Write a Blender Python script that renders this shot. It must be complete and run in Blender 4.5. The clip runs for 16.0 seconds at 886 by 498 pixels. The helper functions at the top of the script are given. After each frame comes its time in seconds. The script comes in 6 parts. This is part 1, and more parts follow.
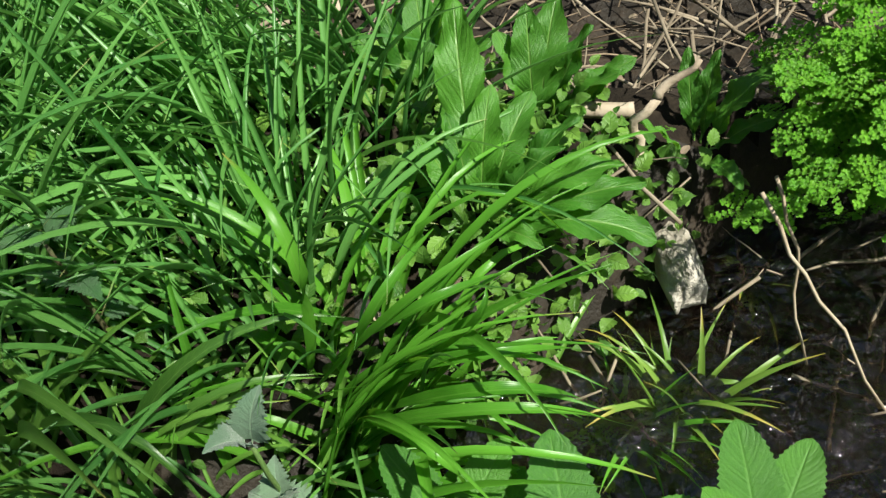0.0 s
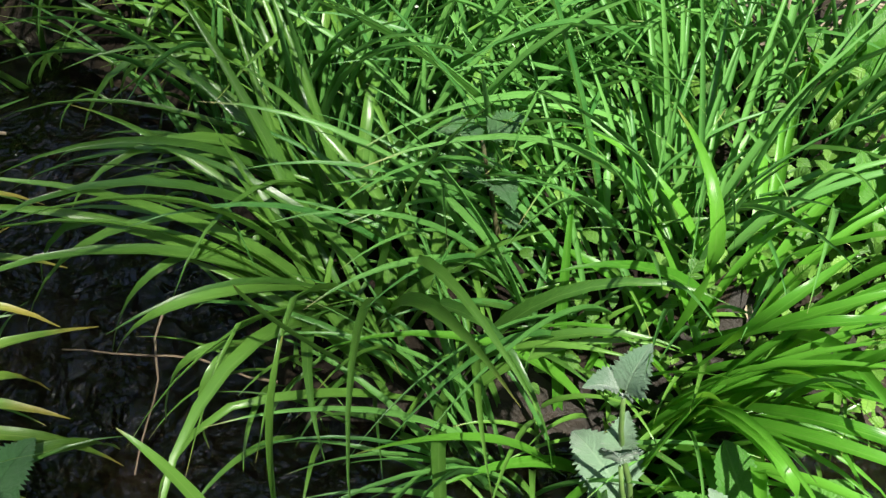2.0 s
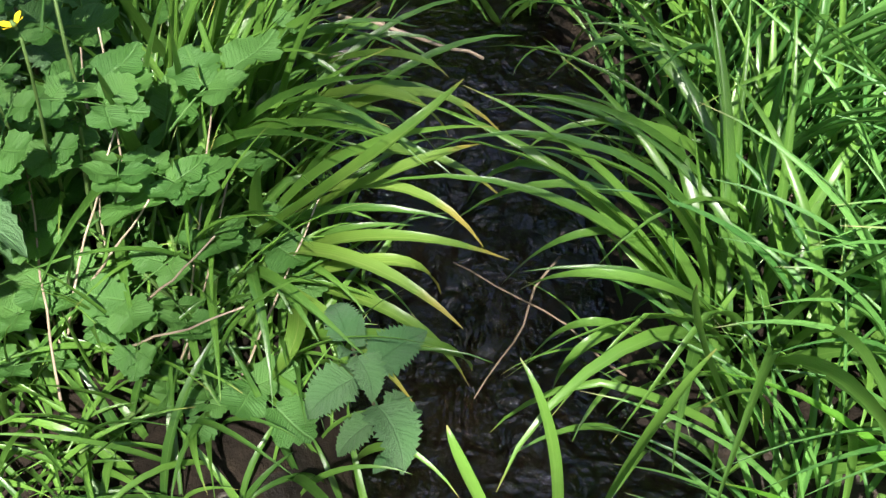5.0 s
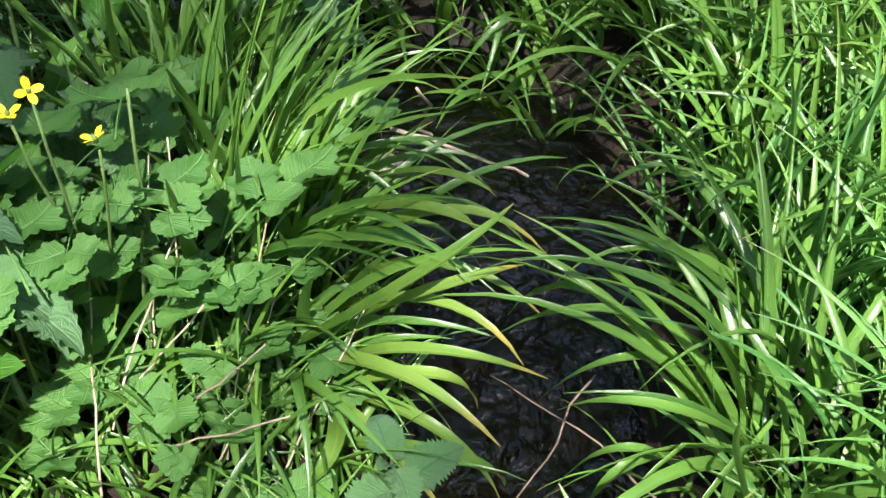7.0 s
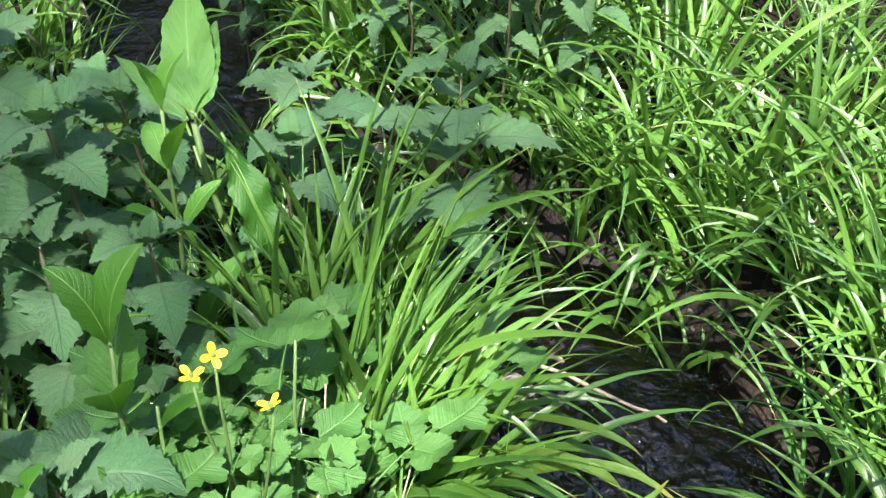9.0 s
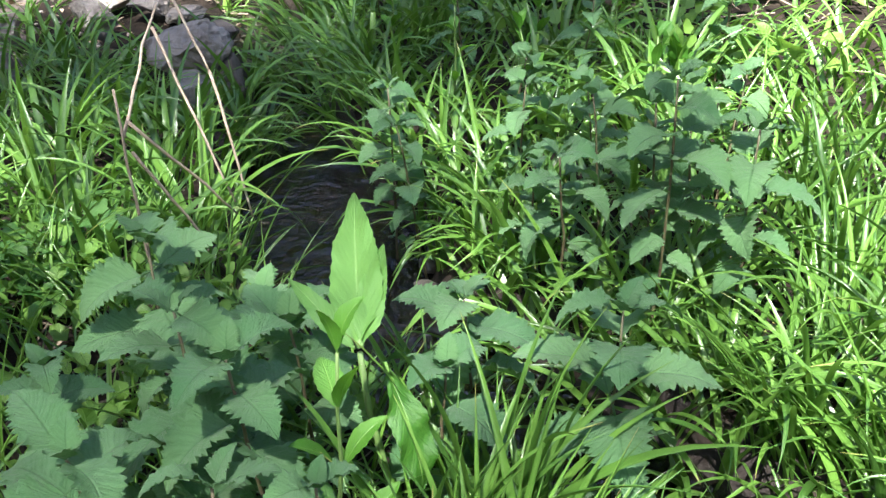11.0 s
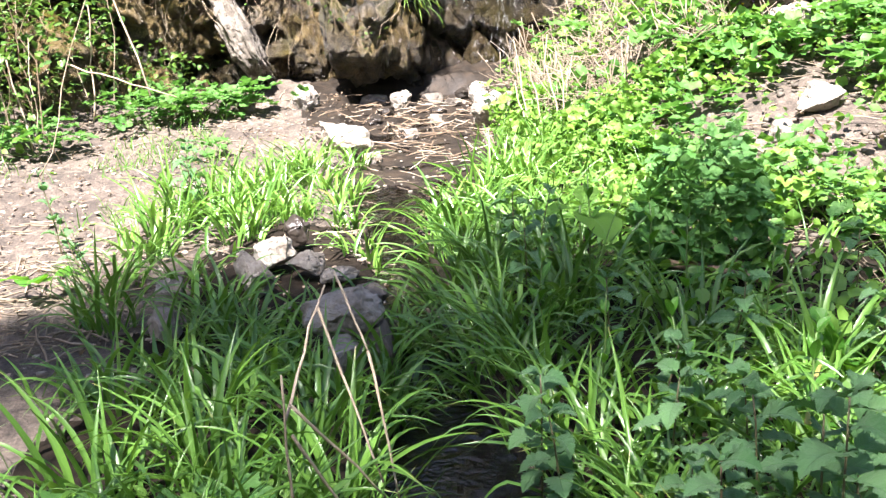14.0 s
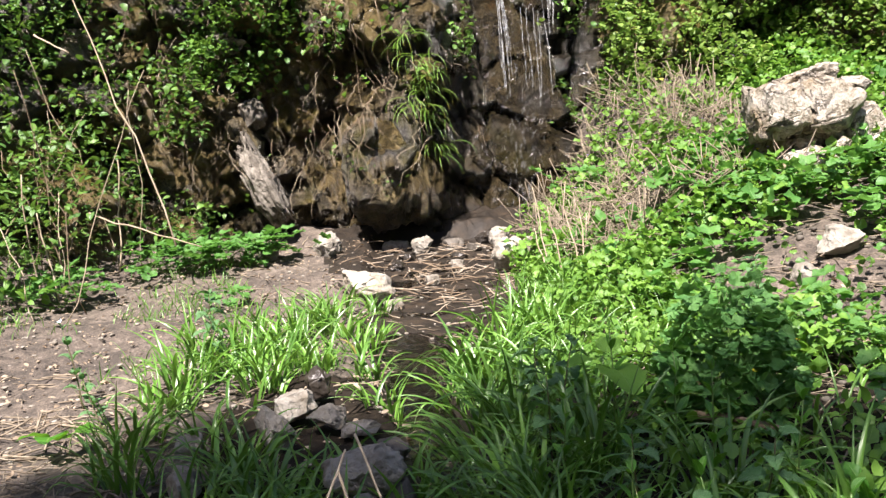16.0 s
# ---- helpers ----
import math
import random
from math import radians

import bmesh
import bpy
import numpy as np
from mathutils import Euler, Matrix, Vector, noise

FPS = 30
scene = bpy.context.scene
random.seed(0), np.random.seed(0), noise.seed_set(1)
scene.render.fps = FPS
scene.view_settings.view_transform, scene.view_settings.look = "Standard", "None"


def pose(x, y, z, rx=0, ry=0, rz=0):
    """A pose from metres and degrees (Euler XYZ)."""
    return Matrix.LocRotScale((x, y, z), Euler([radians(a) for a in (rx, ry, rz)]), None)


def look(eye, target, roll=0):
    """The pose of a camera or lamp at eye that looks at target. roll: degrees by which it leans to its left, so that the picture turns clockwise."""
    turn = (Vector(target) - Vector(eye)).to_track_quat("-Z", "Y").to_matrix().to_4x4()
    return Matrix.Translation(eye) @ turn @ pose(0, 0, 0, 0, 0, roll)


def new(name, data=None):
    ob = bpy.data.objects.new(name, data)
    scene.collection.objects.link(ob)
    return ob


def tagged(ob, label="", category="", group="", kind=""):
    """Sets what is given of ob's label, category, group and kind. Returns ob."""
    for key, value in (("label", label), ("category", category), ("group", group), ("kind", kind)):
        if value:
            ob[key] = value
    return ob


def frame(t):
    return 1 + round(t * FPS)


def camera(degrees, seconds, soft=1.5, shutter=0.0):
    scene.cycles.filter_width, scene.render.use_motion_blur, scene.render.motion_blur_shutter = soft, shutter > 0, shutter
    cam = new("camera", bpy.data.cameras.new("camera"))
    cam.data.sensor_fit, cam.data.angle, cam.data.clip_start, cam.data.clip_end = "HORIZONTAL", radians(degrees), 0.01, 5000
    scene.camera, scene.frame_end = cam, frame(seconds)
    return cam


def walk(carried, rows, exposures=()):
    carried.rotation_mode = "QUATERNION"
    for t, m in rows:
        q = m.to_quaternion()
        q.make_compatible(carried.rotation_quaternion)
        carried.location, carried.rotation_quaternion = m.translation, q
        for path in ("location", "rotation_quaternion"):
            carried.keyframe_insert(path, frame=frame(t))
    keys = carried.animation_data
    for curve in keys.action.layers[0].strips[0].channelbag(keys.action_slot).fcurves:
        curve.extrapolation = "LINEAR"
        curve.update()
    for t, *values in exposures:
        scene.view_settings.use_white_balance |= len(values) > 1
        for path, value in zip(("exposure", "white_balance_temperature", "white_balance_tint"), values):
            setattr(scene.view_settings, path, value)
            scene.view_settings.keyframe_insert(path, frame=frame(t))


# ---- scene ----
cam = camera(47.4, 16.0, 1.4)
PATH = [
    (0, (0.159, 0.062, 0.929), (-0.119, 1.271, -0.639), -8.7),
    (0.5, (0.132, 0.055, 0.932), (-0.284, 1.236, -0.628), -8.5),
    (1, (0.103, 0.042, 0.936), (-0.468, 1.146, -0.63), -9.3),
    (1.5, (0.073, 0.029, 0.942), (-0.583, 1.054, -0.645), -8.7),
    (2, (0.049, 0.025, 0.944), (-0.705, 0.998, -0.633), -8.7),
    (2.5, (0.029, 0.017, 0.945), (-0.845, 0.892, -0.627), -8.7),
    (3, (0.015, -0.006, 0.951), (-0.966, 0.764, -0.613), -8.0),
    (3.5, (-0.001, -0.033, 0.958), (-1.02, 0.687, -0.605), -6.3),
    (4, (-0.014, -0.049, 0.968), (-1.08, 0.609, -0.591), -5.5),
    (4.5, (-0.02, -0.068, 0.971), (-1.124, 0.54, -0.582), -4.8),
    (7, (-0.033, -0.095, 1.009), (-1.307, 0.515, -0.407), -2.4),
    (7.5, (-0.047, -0.096, 1.022), (-1.37, 0.508, -0.352), -2.5),
    (8, (-0.067, -0.102, 1.046), (-1.46, 0.486, -0.263), -2.5),
    (8.5, (-0.092, -0.114, 1.065), (-1.551, 0.46, -0.176), -2.4),
    (9, (-0.115, -0.126, 1.093), (-1.634, 0.415, -0.09), -2.4),
    (9.5, (-0.136, -0.134, 1.119), (-1.72, 0.385, 0.014), -2.8),
    (10, (-0.157, -0.138, 1.147), (-1.798, 0.346, 0.111), -3.2),
    (12.5, (-0.229, -0.2, 1.255), (-2.055, 0.049, 0.479), -2.0),
    (13, (-0.234, -0.201, 1.272), (-2.101, 0.029, 0.592), -2.3),
    (13.5, (-0.236, -0.205, 1.286), (-2.136, 0.013, 0.702), -2.8),
    (14, (-0.233, -0.209, 1.301), (-2.159, -0.01, 0.802), -2.8),
    (14.5, (-0.232, -0.212, 1.319), (-2.182, -0.033, 0.914), -3.5),
    (15, (-0.227, -0.213, 1.336), (-2.193, -0.04, 1.015), -3.4),
    (15.5, (-0.23, -0.21, 1.342), (-2.204, -0.038, 1.072), -3.5),
    (16, (-0.242, -0.203, 1.347), (-2.221, -0.027, 1.119), -3.6),
]
# ---- light ----
EXPOSURES = [(0.0, 1.15, 6500, 4), (2.2, 1.66, 6450, 7), (3.2, 2.0, 6420, 11), (4.5, 2.2, 6400, 15), (7.0, 2.5, 6250, 19), (8.5, 3.0, 6200, 19), (10.0, 3.05, 6150, 19), (12.5, 3.22, 6150, 21),
             (14.0, 2.9, 6300, 21), (15.0, 2.35, 6400, 20), (16.0, 1.95, 6500, 20)]
walk(cam, [(t, look(eye, target, roll)) for t, eye, target, roll in PATH], EXPOSURES)

SUN_EL, SUN_AZ = 58.0, -20.0           # degrees; azimuth from +x towards +y
TO_SUN = Vector((math.cos(radians(SUN_EL)) * math.cos(radians(SUN_AZ)), math.cos(radians(SUN_EL)) * math.sin(radians(SUN_AZ)), math.sin(radians(SUN_EL))))
world = bpy.data.worlds.new("sky")
scene.world = world
world.use_nodes = True
sky = world.node_tree.nodes.new("ShaderNodeTexSky")
sky.sky_type, sky.sun_disc = "NISHITA", False
sky.sun_elevation, sky.sun_rotation = radians(SUN_EL), radians(90 - SUN_AZ)
background = world.node_tree.nodes["Background"]
background.inputs["Strength"].default_value = 0.05
world.node_tree.links.new(sky.outputs[0], background.inputs["Color"])
sun_data = bpy.data.lights.new("sun", "SUN")
sun_data.energy, sun_data.angle, sun_data.color = 5.0, radians(1.0), (1.0, 0.95, 0.86)
sun = new("sun", sun_data)
sun.matrix_world = look(TO_SUN * 30, (0, 0, 0))

# ---- numeric helpers ----
rng = np.random.default_rng(7)


def hash2(ix, iy, seed):
    n = (ix.astype(np.int64) * 374761393 + iy.astype(np.int64) * 668265263 + seed * 982451653) & 0x7FFFFFFF
    n = ((n ^ (n >> 13)) * 1274126177) & 0x7FFFFFFF
    n = n ^ (n >> 16)
    return (n & 0xFFFF) / 65535.0


def vnoise(x, y, seed=0):
    """Smooth noise of two numbers, 0 to 1."""
    x, y = np.asarray(x, float), np.asarray(y, float)
    ix, iy = np.floor(x), np.floor(y)
    fx, fy = x - ix, y - iy
    fx, fy = fx * fx * (3 - 2 * fx), fy * fy * (3 - 2 * fy)
    a, b = hash2(ix, iy, seed), hash2(ix + 1, iy, seed)
    c, d = hash2(ix, iy + 1, seed), hash2(ix + 1, iy + 1, seed)
    return (a + (b - a) * fx) * (1 - fy) + (c + (d - c) * fx) * fy


def fbm(x, y, octaves=4, seed=0):
    total, amp = 0.0, 0.5
    for k in range(octaves):
        total = total + amp * vnoise(np.asarray(x) * 2 ** k, np.asarray(y) * 2 ** k, seed + k)
        amp *= 0.5
    return total


def smooth(a, b, v):
    t = np.clip((v - a) / (b - a), 0, 1)
    return t * t * (3 - 2 * t)


# ---- the lie of the land ----
# the stream's middle line: x, y, half width, water level
STREAM = np.array([
    (6.0, 1.6, 0.35, -0.10), (1.0, 0.78, 0.26, -0.05), (0.47, 0.66, 0.20, -0.02), (0.18, 0.48, 0.10, -0.01),
    (-0.15, 0.27, 0.09, 0.0), (-0.45, 0.17, 0.10, 0.0), (-0.66, 0.29, 0.11, 0.0), (-0.82, 0.40, 0.14, 0.01),
    (-1.02, 0.45, 0.14, 0.03), (-1.22, 0.44, 0.11, 0.04), (-1.5, 0.28, 0.10, 0.07), (-1.9, 0.06, 0.13, 0.10),
    (-2.2, 0.03, 0.16, 0.12), (-2.6, 0.02, 0.12, 0.14), (-2.9, 0.04, 0.05, 0.15), (-3.6, 0.06, 0.045, 0.17), (-4.4, 0.04, 0.06, 0.20),
    (-5.0, 0.08, 0.12, 0.22), (-5.8, 0.15, 0.24, 0.25), (-7.0, 0.32, 0.42, 0.30), (-8.3, 0.6, 0.55, 0.40)])
BANK_X = np.array((-60, -9.2, -8.3, -7.0, -6.0, -4.5, -3.3, -2.2, -1.2, -0.4, 0.6, 3, 60))
BANK_Z = np.array((3.0, 0.62, 0.48, 0.36, 0.32, 0.30, 0.27, 0.22, 0.15, 0.10, 0.10, 0.1, 0.6))


def channel(x, y):
    """Distance from the stream's middle, half width and water level there."""
    best, w, z = np.full(x.shape, 1e9), np.zeros(x.shape), np.zeros(x.shape)
    for p, q in zip(STREAM[:-1], STREAM[1:]):
        dx, dy = q[0] - p[0], q[1] - p[1]
        t = np.clip(((x - p[0]) * dx + (y - p[1]) * dy) / (dx * dx + dy * dy), 0, 1)
        d = np.hypot(x - p[0] - t * dx, y - p[1] - t * dy)
        m = d < best
        best, w, z = np.where(m, d, best), np.where(m, p[2] + t * (q[2] - p[2]), w), np.where(m, p[3] + t * (q[3] - p[3]), z)
    return best, w, z


def ground(x, y):
    x, y = np.asarray(x, float), np.asarray(y, float)
    base = np.interp(x, BANK_X, BANK_Z)
    rise = np.maximum(0, -(x + 5.0) * 0.7 + (y - 1.5) * 0.6)
    rise = np.minimum(rise, 5.0)
    base = base + 0.33 * rise * smooth(0.9 + 0.65 * smooth(6.9, 8.0, -x), 2.1, y) * smooth(3.0, 4.6, -x)
    base = base + 0.25 * smooth(1.9, 3.5, -y) * smooth(-1.0, -3.0, x) + 0.5 * smooth(2.4, 5, -y) * smooth(5, 8, -x)
    base = base - 0.30 * smooth(0.94, 1.10, y) * smooth(1.7, 1.45, y) * smooth(-0.5, -0.2, x) * smooth(1.6, 1.0, x)
    base = base + 0.8 * smooth(1.6, 2.3, y) * smooth(-1.2, 0.0, x)
    # unseen high rise behind the camera, added to cut off low sky light
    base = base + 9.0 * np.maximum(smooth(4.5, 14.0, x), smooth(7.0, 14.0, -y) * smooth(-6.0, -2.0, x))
    base = base + 0.06 * (fbm(x * 1.7, y * 1.7, 3, 3) - 0.45) + 0.035 * (fbm(x * 7, y * 7, 3, 9) - 0.45)
    base = base + 0.016 * (vnoise(x * 31, y * 31, 21) - 0.5) + 0.03 * smooth(0.55, 0.7, vnoise(x * 11, y * 11, 23)) * smooth(4.0, 5.0, -x)
    d, w, z = channel(x, y)
    w = w * (0.85 + 0.3 * vnoise(x * 6, y * 6, 4))
    bed = z - 0.045 + 0.05 * (fbm(x * 9, y * 9, 3, 12) - 0.45) + 0.05 * smooth(5.0, 6.0, -x)
    t = smooth(0, 1, (d - w) / (0.13 + 0.05 * vnoise(x * 4, y * 4, 5)))
    return bed + (np.maximum(base, bed) - bed) * t


def gz(x, y):
    return float(ground(np.array([x]), np.array([y]))[0])


# ---- mesh helpers ----
def mesh_from(name, v, f, uv=None, flat=False):
    """A mesh from vertices (n, 3), faces (m, k) and, if given, a uv for each vertex."""
    v, f = np.asarray(v, np.float32), np.asarray(f, np.int32)
    me = bpy.data.meshes.new(name)
    me.vertices.add(len(v))
    me.vertices.foreach_set("co", v.ravel())
    me.loops.add(f.size)
    me.loops.foreach_set("vertex_index", f.ravel())
    me.polygons.add(len(f))
    me.polygons.foreach_set("loop_start", np.arange(len(f), dtype=np.int32) * f.shape[1])
    me.polygons.foreach_set("use_smooth", np.full(len(f), not flat))
    if uv is not None:
        layer = me.uv_layers.new(name="uv")
        layer.data.foreach_set("uv", np.asarray(uv, np.float32)[f.ravel()].ravel())
    me.update(calc_edges=True)
    return me


TINTED = {}


def part(name, me, material, parent=None, label="", m=None):
    if material and not me.materials:
        me.materials.append(material)
    elif material and me.materials[0] != material:
        key = (me.name, material.name)
        if key not in TINTED:
            TINTED[key] = me.copy()
            TINTED[key].materials[0] = material
        me = TINTED[key]
    ob = new(name, me)
    if parent:
        ob.parent = parent
    if m is not None:
        ob.matrix_basis = m
    if label:
        ob["label"] = label
    return ob


def thing(name, m, label, category, group="", kind=""):
    root = new(name)
    root.empty_display_size = 0.05
    root.matrix_basis = m
    return tagged(root, label, category, group, kind)


def merged(template, mats):
    """Copies of a template (v, f, uv) at each 4 x 4 of mats, as one set of arrays."""
    v, f, uv = template
    mats = np.asarray(mats)
    h = np.concatenate([v, np.ones((len(v), 1))], 1)
    vs = np.einsum("nij,kj->nki", mats[:, :3, :], h).reshape(-1, 3)
    fs = (f[None] + (np.arange(len(mats)) * len(v))[:, None, None]).reshape(-1, f.shape[1])
    return vs, fs, np.tile(uv, (len(mats), 1))


def joined(sets):
    v, f, uv, n = [], [], [], 0
    for a, b, c in sets:
        v.append(a), f.append(b + n), uv.append(c)
        n += len(a)
    return np.concatenate(v), np.concatenate(f), np.concatenate(uv)


def place(x, y, z, az=0.0, pitch=0.0, roll=0.0, sx=1.0, sy=None, sz=None):
    """A leaf's pose: azimuth, rise above level and roll in degrees, then its scale."""
    m = Matrix.Translation((x, y, z)) @ Matrix.Rotation(radians(az), 4, "Z") @ Matrix.Rotation(radians(-pitch), 4, "Y") @ Matrix.Rotation(radians(roll), 4, "X")
    return m @ Matrix.Diagonal((sx, sx if sy is None else sy, sx if sz is None else sz, 1))


def places(x, y, z, az, pitch, roll, sx, sy, sz):
    """The same for whole arrays, as an array of 4 x 4."""
    x, y, z, az, pitch, roll, sx, sy, sz = np.broadcast_arrays(x, y, z, az, pitch, roll, sx, sy, sz)
    a, p, r = np.radians(az), np.radians(pitch), np.radians(roll)
    ca, sa, cp, sp, cr, sr = np.cos(a), np.sin(a), np.cos(p), np.sin(p), np.cos(r), np.sin(r)
    zero = np.zeros_like(ca)
    rz = np.stack([ca, -sa, zero, sa, ca, zero, zero, zero, zero + 1], -1).reshape(-1, 3, 3)
    ry = np.stack([cp, zero, -sp, zero, zero + 1, zero, sp, zero, cp], -1).reshape(-1, 3, 3)
    rx = np.stack([zero + 1, zero, zero, zero, cr, -sr, zero, sr, cr], -1).reshape(-1, 3, 3)
    m = np.zeros((len(ca), 4, 4))
    m[:, :3, :3] = rz @ ry @ rx * np.stack([sx, sy, sz], -1)[:, None, :]
    m[:, :3, 3], m[:, 3, 3] = np.stack([x, y, z], -1), 1
    return m


def tube(points, radii, sides=6):
    """A tapered tube along points, as (v, f, uv)."""
    p = np.asarray(points, float)
    n = len(p)
    radii = np.broadcast_to(radii, (n,)) if np.ndim(radii) else np.full(n, radii)
    tan = np.gradient(p, axis=0)
    tan /= np.linalg.norm(tan, axis=1)[:, None] + 1e-9
    ref = np.array((0.31, 0.9, 0.29))
    side = np.cross(tan, ref)
    side /= np.linalg.norm(side, axis=1)[:, None] + 1e-9
    up = np.cross(side, tan)
    a = np.arange(sides) / sides * 2 * np.pi
    v = p[:, None] + radii[:, None, None] * (np.cos(a)[None, :, None] * side[:, None] + np.sin(a)[None, :, None] * up[:, None])
    v = v.reshape(-1, 3)
    i, j = np.meshgrid(np.arange(n - 1), np.arange(sides), indexing="ij")
    k = (j + 1) % sides
    f = np.stack([i * sides + j, i * sides + k, (i + 1) * sides + k, (i + 1) * sides + j], -1).reshape(-1, 4)
    cap = len(v)
    v = np.concatenate([v, p[:1], p[-1:]])
    s = np.arange(0, sides, 2)
    f = np.concatenate([f, np.stack([np.full(len(s), cap), (s + 2) % sides, (s + 1) % sides, s], -1),
                        np.stack([np.full(len(s), cap + 1), (n - 1) * sides + s, (n - 1) * sides + (s + 1) % sides, (n - 1) * sides + (s + 2) % sides], -1)])
    uv = np.concatenate([np.stack([np.tile(np.arange(sides) / sides, n), np.repeat(np.linspace(0, 1, n), sides)], -1), [[0, 0], [0, 1]]])
    return v, f, uv


def wander(a, b, n, bend, r=None):
    """n points from a to b with a crooked line between."""
    r = r or rng
    t = np.linspace(0, 1, n)[:, None]
    p = np.asarray(a) * (1 - t) + np.asarray(b) * t
    off = np.cumsum(r.normal(0, 1, (n, 3)), 0)
    off = off - off[:1] * (1 - t) - off[-1:] * t
    return p + off * bend * np.linalg.norm(np.asarray(b) - np.asarray(a)) / n ** 0.5


# ---- leaf shapes: they grow along +x from the origin, face up, and are 1 long ----
def leaf(width, rows=9, cols=5, fold=0.25, droop=40, rise=0, tooth=0.0, wave=0.0, stalk=0.0, peak=0.35, blunt=1.0, heart=0.0, r=None, pucker=0.0):
    """A leaf: width over length, fold of the halves, droop of the tip, teeth, wavy rim, stalk, where it is widest."""
    r = r or np.random.default_rng(1)
    s = np.linspace(0, 1, rows)
    ang = np.radians(rise - droop * s ** 1.3)
    step = 1 / (rows - 1)
    x = np.concatenate([[0], np.cumsum(np.cos(ang[:-1]) * step)])
    z = np.concatenate([[0], np.cumsum(np.sin(ang[:-1]) * step)])
    u = np.where(s < peak, s / peak * 0.5, 0.5 + (s - peak) / (1 - peak) * 0.5)
    half = width / 2 * np.sin(np.pi * np.clip(u, 0.0, 1)) ** blunt
    half = np.maximum(half, 0.012 + 0.0 * s)
    half[-1] = 0.003
    if stalk:
        x, z = x + stalk, z
    c = np.linspace(-1, 1, cols)
    k = half * (1 + tooth * (np.arange(rows) % 2 * 2 - 1) * (s > 0.05) * (s < 0.97))
    phase = r.uniform(0, 6)
    w = np.where(np.abs(c)[None] > 0.9, k[:, None], half[:, None])
    vy = c[None] * w
    vx = x[:, None] - heart * np.abs(c)[None] * half[:, None] * (s[:, None] < 0.3) + np.where(np.abs(c)[None] > 0.9, tooth * 0.5 * step, 0)
    vz = z[:, None] + np.abs(c)[None] * half[:, None] * fold + wave * np.sin(s[:, None] * 17 + phase + c[None] * 1.5) * np.abs(c)[None]
    vz = vz + pucker * np.cos(6.283 * (6 * s[:, None] - 1.3 * np.abs(c)[None])) * np.abs(c)[None] * (half / half.max())[:, None]
    v = np.stack([vx, vy, vz], -1).reshape(-1, 3)
    i, j = np.meshgrid(np.arange(rows - 1), np.arange(cols - 1), indexing="ij")
    f = np.stack([i * cols + j, (i + 1) * cols + j, (i + 1) * cols + j + 1, i * cols + j + 1], -1).reshape(-1, 4)
    uv = np.stack([np.tile((c + 1) / 2, rows), np.repeat(s, cols)], -1)
    if stalk:
        sv, sf, su = tube([(0, 0, 0), (stalk * 0.5, 0, 0.02), (stalk * 1.02, 0, 0)], 0.014, 4)
        su = su * 0 + (0.5, 0.02)
        return joined([(v, f, uv), (sv, sf, su)])
    return v, f, uv


def blade(lean, bend, twist=0.0, sway=0.0, kink=0.0, rows=11, keel=0.9):
    """A grass blade one long and one wide (scaled apart): rises from the root, leans to +x, bends over, drifts aside and may fold."""
    s = np.linspace(0, 1, rows)
    th = np.radians(lean + bend * s ** 1.6 + kink * smooth(0.5, 0.66, s))
    step = 1 / (rows - 1)
    x = np.concatenate([[0], np.cumsum(np.sin(th[:-1]) * step)])
    z = np.concatenate([[0], np.cumsum(np.cos(th[:-1]) * step)])
    half = 0.5 * np.minimum(1, 0.5 + s * 1.8) * (1 - s ** 2.2) + 0.015
    c = np.array((-1, 0, 1.0))
    tw = np.radians(twist * s)
    vy = c[None] * half[:, None] * np.cos(tw)[:, None] + (sway * s ** 1.8)[:, None]
    off = (np.abs(c)[None] * keel * half[:, None] + c[None] * half[:, None] * np.sin(tw)[:, None]) * 0.03
    v = np.stack([x[:, None] - off * np.cos(th)[:, None], vy, z[:, None] + off * np.sin(th)[:, None]], -1).reshape(-1, 3)
    i, j = np.meshgrid(np.arange(rows - 1), np.arange(2), indexing="ij")
    f = np.stack([i * 3 + j, i * 3 + j + 1, (i + 1) * 3 + j + 1, (i + 1) * 3 + j], -1).reshape(-1, 4)
    uv = np.stack([np.tile((c + 1) / 2, rows), np.repeat(s, 3)], -1)
    return v, f, uv


def disc(lobes, depth, n=36, cup=0.12, phase=0.0):
    """A rounded, lobed leaflet of radius 1 that starts at the origin."""
    a = np.arange(n) / n * 2 * np.pi
    big = np.abs(np.cos((lobes * a + phase) / 2)) ** 0.6
    small = np.abs(np.cos((3 * lobes + 1) * a / 2 + 1)) ** 0.6
    rad = 0.54 * (1 - 2.2 * depth * (1 - big) - 0.22 * (1 - small))
    v, f = [(0.5, 0, 0)], []
    for k in (0.55, 1.0):
        for i in range(n):
            v.append((0.5 + k * rad[i] * np.cos(a[i]), k * rad[i] * np.sin(a[i]), cup * k * k * (0.6 + 0.6 * np.cos(3 * a[i]))))
    for i in range(0, n, 2):
        f.append((0, 1 + i, 1 + (i + 1) % n, 1 + (i + 2) % n))
    for i in range(n):
        f.append((1 + i, 1 + n + i, 1 + n + (i + 1) % n, 1 + (i + 1) % n))
    v = np.array(v, float)
    uv = np.stack([v[:, 1] + 0.5, v[:, 0]], -1)
    return v, np.array(f), uv


def moved(t, m):
    v, f, uv = t
    m = np.array(m)
    return v @ m[:3, :3].T + m[:3, 3], f, uv


